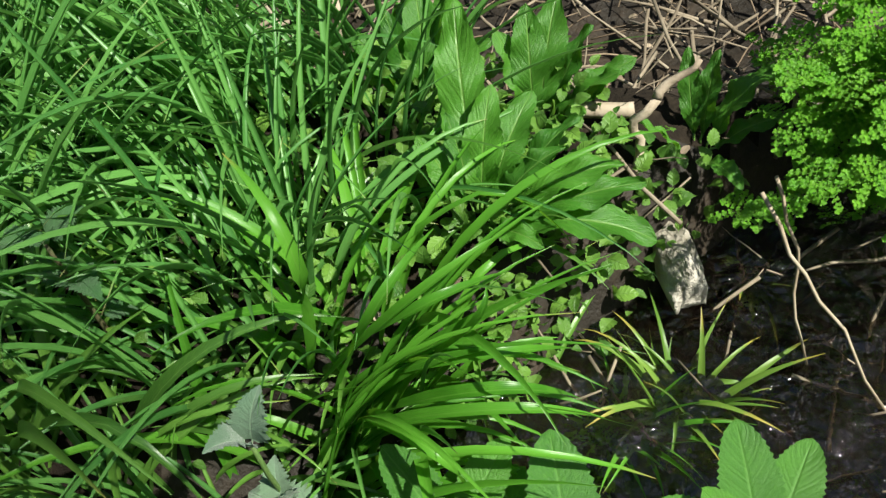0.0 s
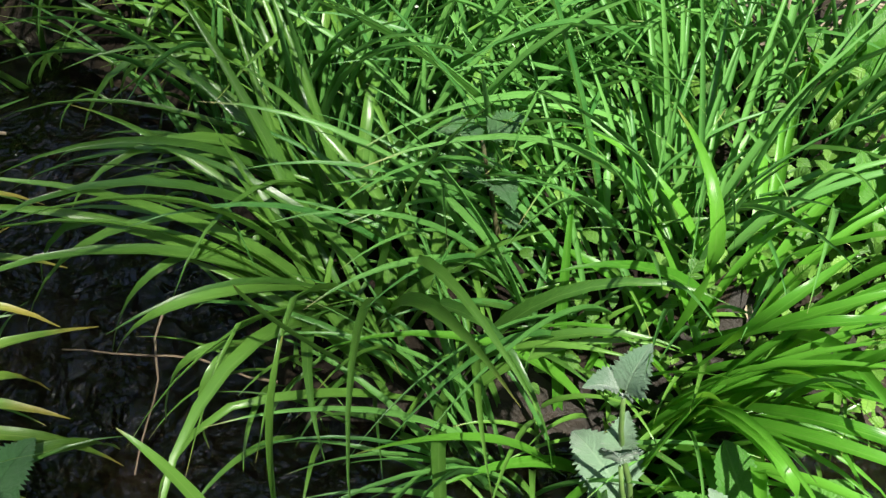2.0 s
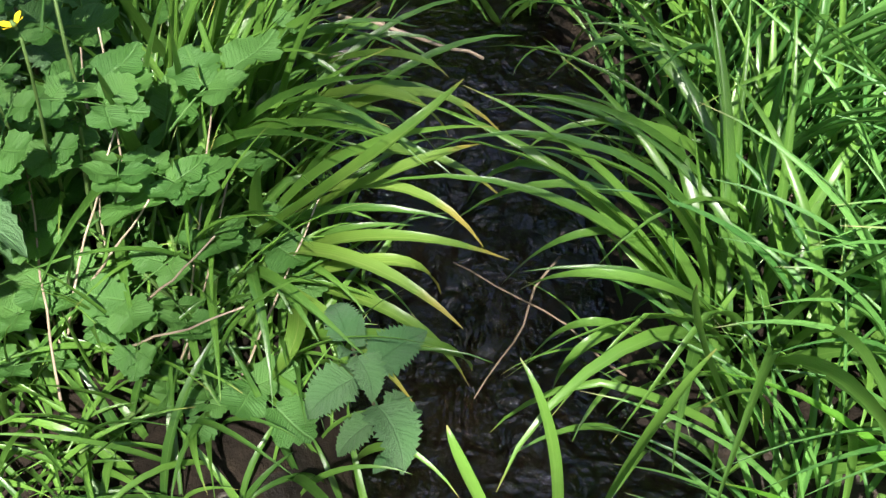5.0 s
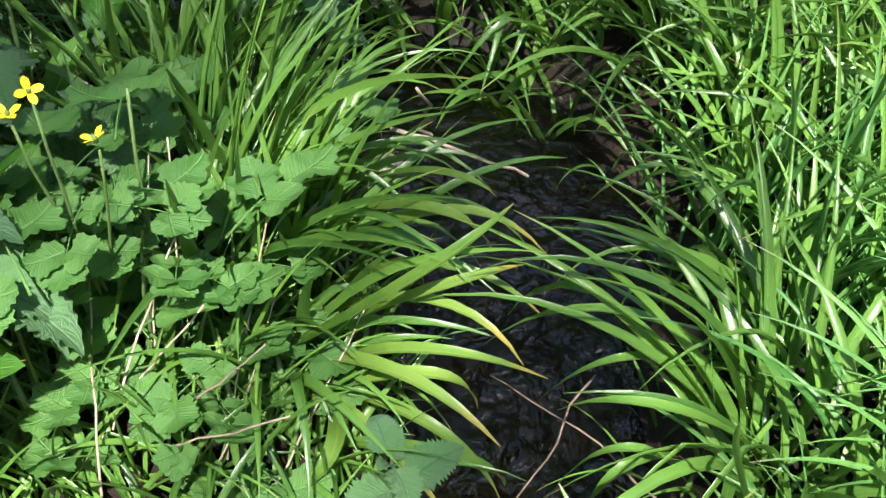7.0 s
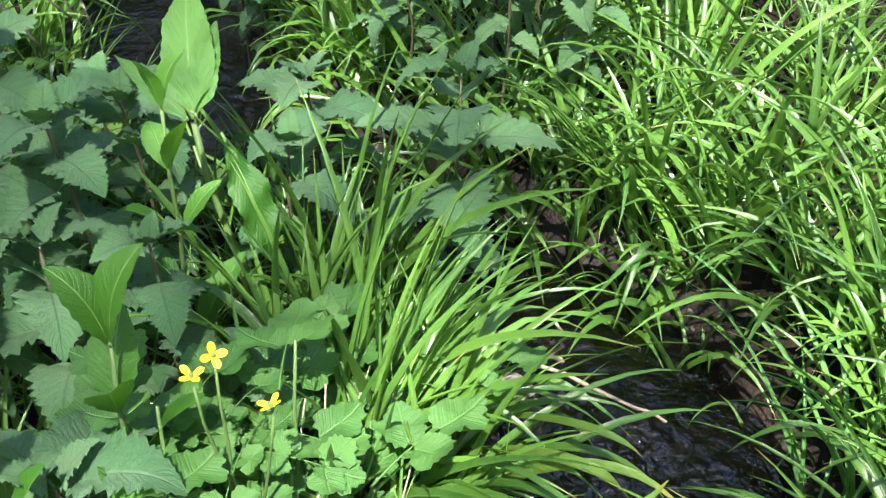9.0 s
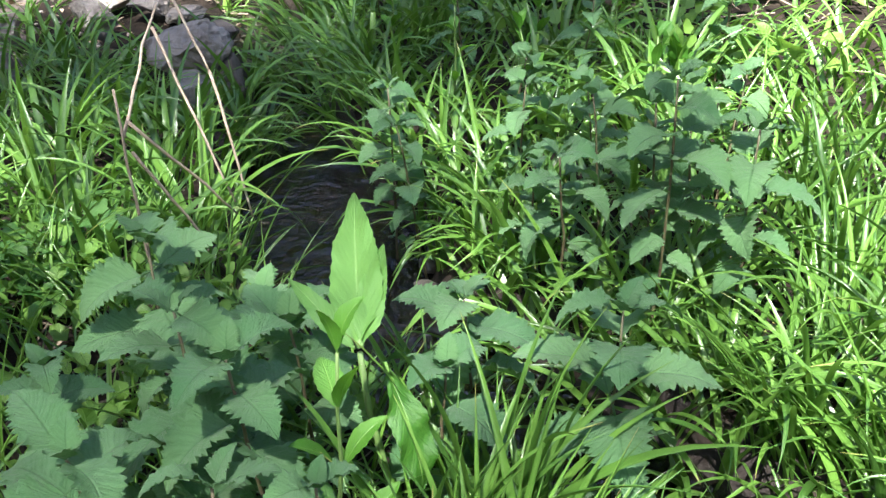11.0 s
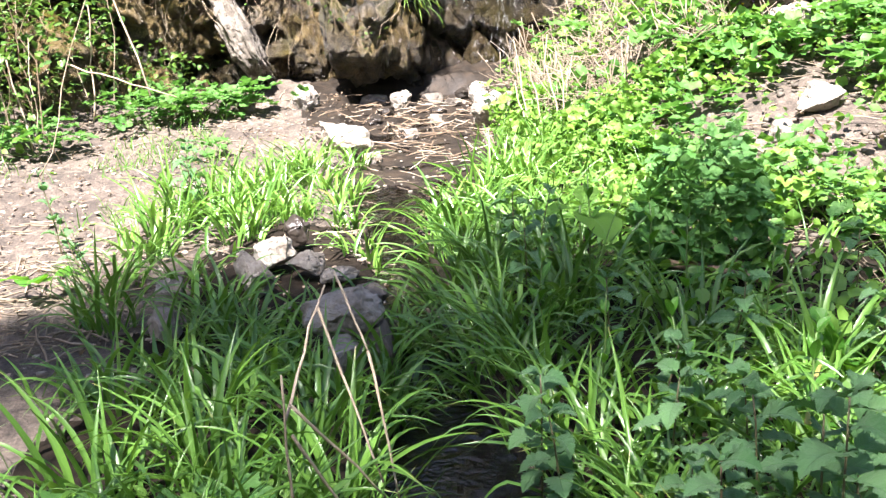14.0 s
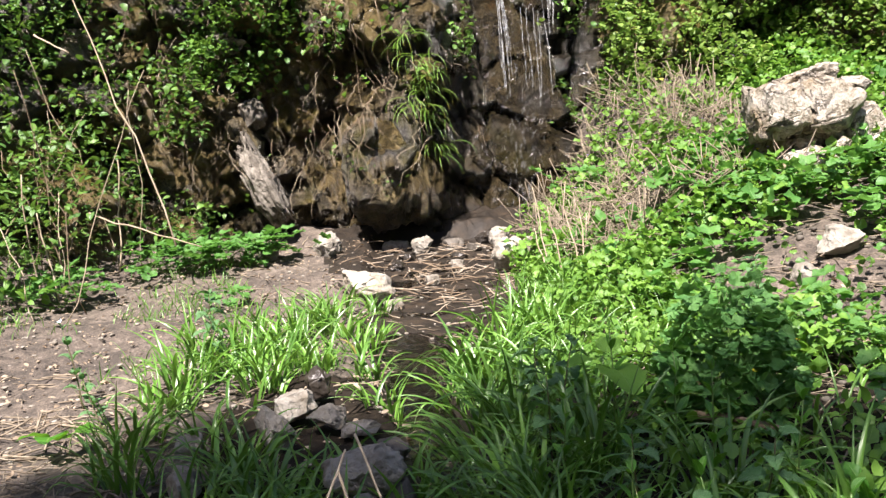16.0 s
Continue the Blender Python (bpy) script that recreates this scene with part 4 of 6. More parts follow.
def tussock(x, y, count, length, width=0.009, az=None, spread=180.0, radius=0.06, lean=0.0, label="", seed=0, material=None, upright=False, weights=(5, 9, 13, 12, 11, 8, 10, 5, 8, 6, 4, 9)):
    """A clump of arching blades; az and spread turn most of them one way."""
    r = np.random.default_rng(seed + 100)
    root = thing("grass_tussock", pose(x, y, gz(x, y) - 0.01), label or "clump of long arching green grass blades on the bank", "grass", "grass tussocks")
    for k in range(count):
        a = r.uniform(0, 360) if az is None or r.random() < 0.33 else az + r.normal(0, 0.5) * spread
        d = radius * r.random() ** 0.6
        b = a + r.normal(0, 50)
        px, py = d * math.cos(radians(b)), d * math.sin(radians(b))
        size = length * r.uniform(0.55, 1.12)
        kind = int(r.choice(12, p=np.array(weights) / sum(weights)))
        if upright:
            kind = (0, 1, 7, 9, 0, 5)[k % 6]
        m = place(px, py, gz(x + px, y + py) - gz(x, y), a, -lean * r.uniform(0.5, 1.2), 0, size, width * r.uniform(0.65, 1.25), size)
        part("blade", (FINE_MESHES if width < 0.009 else BLADE_MESHES)[kind + 12 * int(r.integers(2))], material or GRASS, root, m=m)
    return root


def sweep_blade(base, over, tip, width, rows=12):
    """One long blade from its root over a high point down to its tip."""
    t = np.linspace(0, 1, rows)[:, None]
    a, b, c = (np.asarray(p, float) for p in (base, over, tip))
    p = a * (1 - t) ** 2 + 2 * b * t * (1 - t) + c * t * t
    tan = np.gradient(p, axis=0)
    side = np.cross(tan, (0, 0, 1.0))
    side /= np.linalg.norm(side, axis=1)[:, None] + 1e-9
    up = np.cross(side, tan)
    up /= np.linalg.norm(up, axis=1)[:, None] + 1e-9
    s = t[:, 0]
    half = width * 0.5 * np.minimum(1, 0.6 + s * 2) * (1 - s ** 3) + 0.0004
    col = np.array((-1, 0, 1.0))
    v = p[:, None] + side[:, None] * (col[None] * half[:, None])[..., None] + up[:, None] * (np.abs(col)[None] * half[:, None] * 0.55)[..., None]
    i, j = np.meshgrid(np.arange(rows - 1), np.arange(2), indexing="ij")
    f = np.stack([i * 3 + j, i * 3 + j + 1, (i + 1) * 3 + j + 1, (i + 1) * 3 + j], -1).reshape(-1, 4)
    return v.reshape(-1, 3), f, np.stack([np.tile((col + 1) / 2, rows), np.repeat(s, 3)], -1)


def swept_tussock(label, blades, material, width=0.011):
    root = thing("grass_tussock", pose(*blades[0][0]), label, "grass", "grass tussocks")
    shift = Matrix.Translation(-Vector(blades[0][0]))
    for a, b, c in blades:
        part("blade", mesh_from("blade", *sweep_blade(a, b, c, width * random.uniform(0.85, 1.2))), material, root, m=shift)


swept_tussock("long arching blades reaching from the far bank over the water", [
    ((-0.41, 0.45, 0.10), (-0.38, 0.25, 0.41), (-0.51, 0.25, 0.20)), ((-0.51, 0.49, 0.10), (-0.50, 0.29, 0.42), (-0.66, 0.25, 0.14)),
    ((-0.53, 0.45, 0.10), (-0.48, 0.30, 0.34), (-0.59, 0.28, 0.10)), ((-0.59, 0.53, 0.12), (-0.58, 0.36, 0.36), (-0.69, 0.38, 0.24)),
    ((-0.60, 0.53, 0.12), (-0.53, 0.36, 0.32), (-0.69, 0.36, 0.20)), ((-0.32, 0.37, 0.12), (-0.33, 0.28, 0.33), (-0.31, 0.26, 0.42)),
    ((-0.46, 0.37, 0.10), (-0.44, 0.26, 0.22), (-0.47, 0.26, 0.03)), ((-0.43, 0.36, 0.10), (-0.42, 0.26, 0.31), (-0.50, 0.25, 0.08))], GRASS)
swept_tussock("tall green blades rising from the near bank", [
    ((-0.31, 0.19, 0.05), (-0.28, 0.21, 0.33), (-0.28, 0.26, 0.38)), ((-0.33, 0.17, 0.05), (-0.32, 0.17, 0.28), (-0.39, 0.17, 0.30)),
    ((-0.35, 0.13, 0.05), (-0.38, 0.10, 0.22), (-0.41, 0.11, 0.22))], GRASS)
swept_tussock("arching blades with yellow tips hanging over the stream", [
    ((-0.73, 0.08, 0.12), (-0.61, 0.14, 0.29), (-0.56, 0.27, 0.18)), ((-0.70, 0.08, 0.12), (-0.54, 0.16, 0.22), (-0.53, 0.20, 0.04)),
    ((-0.64, 0.06, 0.11), (-0.49, 0.18, 0.20), (-0.54, 0.21, 0.05)), ((-0.70, 0.06, 0.12), (-0.57, 0.18, 0.28), (-0.60, 0.21, 0.12)),
    ((-0.98, 0.21, 0.14), (-0.71, 0.24, 0.39), (-0.72, 0.30, 0.29)), ((-0.93, 0.17, 0.14), (-0.67, 0.23, 0.39), (-0.73, 0.30, 0.20)),
    ((-0.77, 0.02, 0.12), (-0.54, 0.14, 0.41), (-0.62, 0.26, 0.38)), ((-0.77, 0.10, 0.13), (-0.58, 0.17, 0.36), (-0.63, 0.28, 0.28)),
    ((-0.69, 0.08, 0.12), (-0.50, 0.04, 0.28), (-0.59, -0.01, 0.12)),
    ((-0.80, 0.06, 0.12), (-0.64, 0.20, 0.34), (-0.56, 0.24, 0.22)), ((-0.82, 0.10, 0.13), (-0.70, 0.22, 0.32), (-0.62, 0.30, 0.20)), ((-0.76, 0.04, 0.12), (-0.60, 0.12, 0.30), (-0.50, 0.18, 0.20)),
    ((-0.85, 0.12, 0.13), (-0.74, 0.26, 0.36), (-0.68, 0.34, 0.22)), ((-0.74, 0.03, 0.12), (-0.58, 0.08, 0.25), (-0.50, 0.12, 0.12)), ((-0.90, 0.14, 0.13), (-0.78, 0.28, 0.33), (-0.74, 0.36, 0.16))], STRAW_GRASS, 0.016)
swept_tussock("bright broad blades fanning out over the bank", [
    ((-0.09, 0.53, 0.10), (0.02, 0.49, 0.31), (0.09, 0.58, 0.28)), ((-0.07, 0.52, 0.10), (0.00, 0.46, 0.34), (0.03, 0.60, 0.26)),
    ((-0.05, 0.54, 0.10), (0.09, 0.47, 0.28), (0.15, 0.56, 0.14)), ((-0.02, 0.51, 0.10), (0.11, 0.46, 0.26), (0.16, 0.53, 0.10)),
    ((-0.04, 0.49, 0.10), (0.11, 0.43, 0.28), (0.18, 0.49, 0.14)), ((-0.10, 0.55, 0.10), (-0.02, 0.48, 0.38), (-0.14, 0.61, 0.34)),
    ((-0.02, 0.55, 0.10), (0.09, 0.49, 0.26), (0.08, 0.54, 0.26)), ((-0.04, 0.50, 0.10), (0.07, 0.39, 0.27), (0.06, 0.44, 0.08)),
    ((-0.08, 0.56, 0.10), (0.04, 0.48, 0.33), (0.09, 0.60, 0.20))], BRIGHT_GRASS, 0.012)

for x, y, c, l, az, sp in ((0.265, 0.605, 56, 0.17, -20, 220), (0.215, 0.575, 44, 0.15, -40, 220), (0.35, 0.78, 22, 0.11, -90, 120)):
    tussock(x, y, int(c * 0.7), l * 0.92, 0.0095, az, sp, 0.02, 4, "small sedge tuft with yellowish arching blades at the water", seed=int(100 * x), material=BRIGHT_GRASS if y < 0.6 else STRAW_GRASS)

# hero clumps: x, y, blades, length, azimuth, spread
for k, (x, y, c, l, az, sp) in enumerate((
        (-0.40, 0.46, 46, 0.38, 200, 120), (-0.48, 0.56, 36, 0.33, 190, 120), (-0.30, 0.44, 32, 0.34, 250, 120), (-0.55, 0.68, 36, 0.30, 180, 140),
        (-0.88, 0.09, 55, 0.34, 60, 120), (-0.76, 0.03, 40, 0.26, 40, 100), (-1.0, 0.14, 40, 0.28, 70, 110), (-0.92, 0.02, 40, 0.36, 100, 200),
        (-0.12, 0.47, 60, 0.36, 5, 55), (-0.05, 0.56, 55, 0.32, 20, 80), (-0.20, 0.40, 50, 0.34, 250, 120),
        (-0.15, 0.62, 40, 0.30, 60, 120))):
    tussock(x, y, int(c * 0.68), l * 1.06, 0.0175 if 4 <= k < 8 else 0.008 if k > 9 else 0.0145, az, sp, 0.06, 4, "dense clump of long arching green blades over the stream" if k < 8 else "bright sunlit clump of long green grass blades", seed=k, material=BRIGHT_GRASS if k in (8, 9) else FINE_GRASS if k > 9 else None)
for k, (x, y, c, l, az, sp) in enumerate((
        (-0.85, 0.78, 45, 0.30, 230, 160), (-1.0, 0.77, 45, 0.29, 240, 160), (-1.15, 0.73, 45, 0.29, 250, 160), (-1.32, 0.66, 45, 0.32, 260, 140), (-0.72, 0.70, 45, 0.30, 220, 160),
        (-1.2, 0.85, 45, 0.38, 250, 300), (-1.0, 0.95, 45, 0.38, 250, 300), (-1.45, 0.80, 45, 0.40, 250, 300), (-1.65, 0.95, 40, 0.40, 250, 300), (-0.8, 0.92, 40, 0.34, 200, 300),
        (-1.35, 1.1, 40, 0.4, 200, 300), (-1.9, 1.05, 40, 0.4, 200, 300), (-1.08, 0.10, 40, 0.32, 60, 140), (-1.22, 0.16, 36, 0.30, 70, 140), (-1.5, 0.12, 40, 0.32, 90, 200))):
    tussock(x, y, int(c * 0.72), l, 0.015, az, sp, 0.07, 2, seed=30 + k, weights=(14, 16, 9, 6, 3, 12, 4, 14, 4, 14, 1, 3))
for k, (x, y, c, l) in enumerate(((-0.93, 0.02, 34, 0.42), (-1.02, 0.07, 34, 0.44), (-0.86, -0.02, 24, 0.36), (-1.12, 0.02, 28, 0.42), (-0.80, 0.06, 20, 0.36), (-1.2, 0.12, 26, 0.42))):
    tussock(x, y, int(c * 0.75), l, 0.0165, 60, 160, 0.06, 0, "tall upright clump of broad green grass blades", seed=130 + k, upright=True)
for k, (x, y, c, l, az, sp) in enumerate((
        (-2.25, -0.25, 40, 0.36, 60, 200), (-2.5, -0.32, 40, 0.36, 60, 200), (-2.75, -0.2, 40, 0.36, 40, 200), (-3.0, -0.1, 40, 0.34, 60, 140), (-3.4, -0.05, 36, 0.32, 60, 140), (-3.3, 0.16, 36, 0.34, 250, 140), (-2.95, 0.2, 36, 0.34, 250, 140), (-3.75, 0.18, 36, 0.36, 240, 140), (-2.4, -0.52, 40, 0.38, 60, 300), (-2.7, -0.6, 40, 0.38, 60, 300),
        (-2.95, -0.42, 40, 0.32, 40, 300), (-2.1, -0.42, 35, 0.32, 60, 300), (-2.85, -0.85, 35, 0.34, 60, 300), (-2.35, -0.8, 35, 0.34, 90, 300), (-3.3, -0.55, 35, 0.3, 60, 300),
        (-2.45, 0.30, 40, 0.34, 260, 160), (-2.75, 0.30, 34, 0.34, 250, 260), (-3.05, 0.30, 30, 0.42, 240, 260), (-3.35, 0.26, 26, 0.32, 240, 260), (-3.65, 0.32, 34, 0.46, 230, 260),
        (-3.95, 0.30, 28, 0.36, 220, 260), (-4.3, 0.28, 34, 0.40, 220, 260), (-3.2, 0.5, 40, 0.42, 240, 300), (-3.55, 0.52, 40, 0.42, 240, 300), (-4.05, 0.52, 40, 0.42, 240, 300),
        (-2.4, 0.62, 35, 0.38, 240, 300), (-2.9, 0.8, 35, 0.38, 240, 300), (-2.3, 0.85, 35, 0.42, 240, 300), (-2.6, 1.0, 35, 0.38, 240, 300), (-2.1, 0.42, 30, 0.3, 250, 160), (-1.92, 0.44, 30, 0.3, 250, 160), (-2.3, 0.34, 26, 0.3, 250, 160), (-1.35, 0.64, 26, 0.26, 250, 260), (-1.48, 0.62, 30, 0.26, 250, 260), (-1.24, 0.70, 26, 0.26, 250, 260), (-1.52, 0.50, 34, 0.36, 250, 300), (-1.64, 0.46, 34, 0.36, 250, 300), (-1.72, 0.62, 34, 0.38, 250, 300), (-1.42, 0.58, 30, 0.34, 250, 300), (-1.26, 0.60, 26, 0.25, 250, 200), (-1.12, 0.64, 22, 0.24, 250, 200), (-1.40, 0.55, 22, 0.24, 250, 200), (-1.6, 0.6, 30, 0.28, 250, 260), (-1.86, 0.33, 30, 0.26, 250, 200), (-1.98, 0.37, 30, 0.26, 250, 200), (-1.72, 0.36, 30, 0.26, 250, 200), (-2.08, 0.34, 26, 0.24, 250, 200), (-2.85, -0.5, 34, 0.3, 0, 300), (-3.05, -0.52, 30, 0.3, 0, 300), (-3.2, -0.42, 26, 0.28, 0, 300), (-3.45, -0.65, 30, 0.34, 0, 300), (-3.6, -0.62, 26, 0.34, 0, 300), (-2.85, -0.08, 26, 0.3, 40, 200), (-3.35, -0.3, 20, 0.26, 0, 300), (-3.15, -0.75, 30, 0.36, 0, 300), (-3.8, -0.75, 26, 0.36, 0, 300))):
    tussock(x, y, int(c * 0.85), l * (0.8 if x < -2.7 and y < 0.1 else 1.0), 0.0195, az, sp, 0.09, 6, seed=60 + k)
for k, (x, y, c, l) in enumerate((
        (-4.5, -0.62, 40, 0.34), (-4.75, -0.75, 40, 0.36), (-4.6, -0.95, 40, 0.34), (-4.95, -0.55, 40, 0.34), (-5.2, -0.72, 40, 0.36), (-5.1, -0.95, 40, 0.34),
        (-5.5, -0.55, 40, 0.34), (-5.75, -0.4, 35, 0.3), (-5.4, -0.3, 35, 0.28), (-6.05, -0.35, 35, 0.3), (-4.3, -1.0, 35, 0.3), (-4.7, -0.4, 30, 0.26), (-6.3, -0.1, 25, 0.22),
        (-3.9, -1.05, 35, 0.34), (-3.5, -1.0, 35, 0.34), (-5.4, 0.85, 30, 0.3), (-5.0, 0.68, 35, 0.36), (-5.9, 0.98, 30, 0.3), (-4.7, 0.45, 35, 0.4), (-4.4, 0.22, 30, 0.34), (-4.15, -0.12, 22, 0.22), (-4.9, 0.55, 30, 0.3), (-5.3, 0.66, 26, 0.26), (-4.6, -0.15, 24, 0.24), (-5.1, -0.2, 24, 0.22), (-5.7, -0.12, 20, 0.2))):
    tussock(x, y, c, l, 0.018, None, 180, 0.10, 2, "bright clump of broad green grass blades by the path", seed=90 + k)


def scatter(count, x0, x1, y0, y1, density, seed):
    """Random places on the ground where density (0 to 1) allows, clear of the water."""
    r = np.random.default_rng(seed)
    x, y = r.uniform(x0, x1, count), r.uniform(y0, y1, count)
    d, w, z = channel(x, y)
    keep = (r.random(count) < density(x, y)) & (d > w * (1.0 - 0.7 * smooth(2.7, 2.95, -x) * smooth(5.2, 4.6, -x)) + 0.03)
    return x[keep], y[keep], r


def patch(x, y, cx, cy, rx, ry):
    return np.clip(1.25 - np.hypot((x - cx) / rx, (y - cy) / ry), 0, 1)


def grass_field(name, count, box, density, length, width, seed, material, label, kinds=(0, 1, 2, 5, 7, 9), lean=12, comb=0.0):
    x, y, r = scatter(count, *box, density, seed)
    z = ground(x, y) - 0.01
    kinds = (*kinds, *(k + 12 for k in kinds))
    pick = r.choice(kinds, len(x))
    size = length * r.uniform(0.5, 1.2, len(x))
    az = 720 * vnoise(x * comb, y * comb, seed + 3) + r.normal(0, 24 if width < 0.009 else 65, len(x)) if comb else r.uniform(0, 360, len(x))
    sets = []
    for k in kinds:
        m = pick == k
        sets.append(merged((FINE_BLADES if width < 0.009 else BLADES)[k], places(x[m], y[m], z[m], az[m], -r.uniform(0, lean, m.sum()), 0, size[m], width * r.uniform(0.6, 1.3, m.sum()), size[m])))
    return tagged(part(name, mesh_from(name, *joined(sets)), material), label, "grass", kind="stuff")


grass_field("meadow_grass", 2100, (-0.75, 0.15, 0.55, 1.5), lambda x, y: patch(x, y, -0.48, 1.0, 0.36, 0.5), 0.42, 0.0074, 1, FINE_GRASS, "fine light green meadow grass on the far bank", (0, 1, 1, 2, 5, 7, 9), 14, 1.4)
grass_field("meadow_grass", 250, (-0.5, -0.1, 0.5, 1.0), lambda x, y: 0.85 + 0 * x, 0.36, 0.0078, 27, FINE_GRASS, "fine pale arching grass on the far bank", (0, 1, 2, 5, 9), 16, 1.4)
grass_field("meadow_grass", 260, (-0.8, 0.0, 0.50, 0.95), lambda x, y: 0.8 + 0 * x, 0.34, 0.007, 21, FINE_GRASS, "long green grass on the far bank", (0, 1, 2, 5, 6), 16, 1.6)
grass_field("meadow_grass", 560, (-0.55, 0.12, 0.2, 0.75), lambda x, y: 0.8 + 0 * x, 0.16, 0.008, 26, GRASS, "short grass between the taller clumps", (1, 2, 3, 4, 6, 8, 11), 25)
grass_field("meadow_grass", 2000, (-2.3, 0.1, 0.3, 1.6), lambda x, y: 0.8 * smooth(-0.55, -0.85, x), 0.17, 0.008, 24, GRASS, "short grass between the taller clumps", (1, 2, 3, 4, 6, 8, 11), 25)
grass_field("meadow_grass", 900, (-1.6, -0.35, -0.5, 0.2), lambda x, y: 0.8 + 0 * x, 0.15, 0.008, 25, GRASS, "short grass between the taller clumps", (1, 2, 3, 4, 6, 8, 11), 25)
grass_field("meadow_grass", 500, (-1.15, -0.5, -0.35, 0.18), lambda x, y: 0.8 + 0 * x, 0.22, 0.009, 22, GRASS, "green grass on the near bank", (1, 2, 3, 4, 5, 6, 8, 11), 25)
grass_field("meadow_grass", 200, (-0.5, 0.3, -0.2, 0.3), lambda x, y: smooth(0.15, -0.1, y - 0.6 * (x + 0.3)), 0.16, 0.007, 23, GRASS, "green grass on the near bank", (1, 2, 3, 4, 5, 6, 8, 11), 25)
grass_field("meadow_grass", 1100, (-2.2, -0.5, 0.6, 2.2), lambda x, y: 0.85 * smooth(0.55, 0.75, y), 0.38, 0.0135, 2, GRASS, "long green grass on the far bank", (1, 2, 3, 5, 9, 11), 14, 2.2)
grass_field("meadow_grass", 1500, (-2.2, -0.6, -0.6, 0.25), lambda x, y: 0.6 + 0 * x, 0.28, 0.007, 3, GRASS, "green grass between the nettles")
grass_field("meadow_grass", 2000, (-4.6, -2.0, 0.15, 2.0), lambda x, y: 0.75 * (1 - 0.85 * smooth(0.7, 0.95, y) * smooth(2.7, 3.1, -x)), 0.30, 0.015, 4, GRASS, "long green grass beside the stream", (1, 2, 3, 4, 5, 9, 11), 18)
grass_field("meadow_grass", 800, (-4.2, -1.9, -1.3, 0.0), lambda x, y: patch(x, y, -2.6, -0.5, 1.0, 0.7) * (1 - 0.8 * smooth(2.8, 3.0, -x)), 0.27, 0.016, 5, GRASS, "long green grass beside the stream")
grass_field("meadow_grass", 500, (-6.6, -4.2, -1.4, 0.1), lambda x, y: patch(x, y, -5.1, -0.65, 1.1, 0.45), 0.22, 0.018, 6, GRASS, "bright grass by the bare path")
grass_field("meadow_grass", 1700, (-6.6, -4.3, 0.25, 1.5), lambda x, y: 0.65 * smooth(0.32, 0.6, y - 0.16 * (-x - 4.5)), 0.24, 0.012, 7, GRASS, "bright grass at the foot of the slope")
grass_field("meadow_grass", 3600, (-8.3, -4.2, -3.4, -0.9), lambda x, y: smooth(0.5, 0.62, fbm(x * 1.6, y * 1.6, 3, 77)), 0.12, 0.007, 8, GRASS, "sparse short grass tufts on bare earth")

grass_field("meadow_grass", 5200, (-2.4, 4.0, -3.6, -0.55), lambda x, y: smooth(0.3, 0.5, fbm(x * 1.3, y * 1.3, 3, 97)), 0.24, 0.011, 31, GRASS, "long green grass on the near bank")
grass_field("meadow_grass", 3600, (1.0, 4.2, -0.6, 3.2), lambda x, y: smooth(0.3, 0.5, fbm(x * 1.3, y * 1.3, 3, 98)), 0.26, 0.011, 32, GRASS, "long green grass downstream")
grass_field("meadow_grass", 4200, (-3.2, 1.6, 1.95, 4.0), lambda x, y: smooth(0.3, 0.5, fbm(x * 1.3, y * 1.3, 3, 99)), 0.28, 0.011, 33, GRASS, "long green grass on the rising bank")


# ---- nettles ----
NETTLE_LEAF = [mesh_from("leaf", *leaf(0.68, 33, 7, fold, droop, 16, 0.13, 0.012, 0.16, 0.27, 0.85, 0.2, np.random.default_rng(k), 0.034)) for k, (fold, droop) in enumerate(((0.3, 70), (0.4, 95), (0.22, 50), (0.5, 80)))]


def stem(points, r0, r1, sides=6):
    return mesh_from("stem", *tube(points, np.linspace(r0, r1, len(points)), sides))


def nettle(x, y, top, seed, leaf_size=0.075, lean=0.03, low=0.25):
    r = np.random.default_rng(seed)
    z0 = gz(x, y)
    h = max(0.12, top - z0)
    root = thing("nettle", pose(x, y, z0 - 0.01, 0, 0, 0), "upright stinging nettle with toothed dark green leaves", "nettle", "nettles")
    tip = np.array((r.normal(0, lean), r.normal(0, lean), h))
    pts = wander((0, 0, 0), tip, 7, 0.02, r)
    part("stem", stem(pts, 0.0035, 0.0018), STEM_DARK, root)
    nodes = max(3, int(h / 0.055))
    turn = r.uniform(0, 180)
    for k in range(nodes + 1):
        t = low + (1 - low) * k / nodes
        p = np.array([np.interp(t, np.linspace(0, 1, 7), pts[:, i]) for i in range(3)])
        size = leaf_size * (0.45 + 0.75 * math.sin(math.pi * min(1, (1.08 - t) * 1.15 + 0.12))) * r.uniform(0.85, 1.15)
        for side in (0, 180):
            a = turn + k * 90 + side + r.normal(0, 12)
            part("leaf", NETTLE_LEAF[r.integers(4)], NETTLE, root, m=place(p[0], p[1], p[2], a, 38 * t - 30 + r.normal(0, 12), r.normal(0, 12), size))
    for k in range(2):
        part("leaf", NETTLE_LEAF[2], NETTLE, root, m=place(tip[0], tip[1], tip[2] - 0.004, turn + 40 + 180 * k, 48, 0, leaf_size * 0.5))
    return root


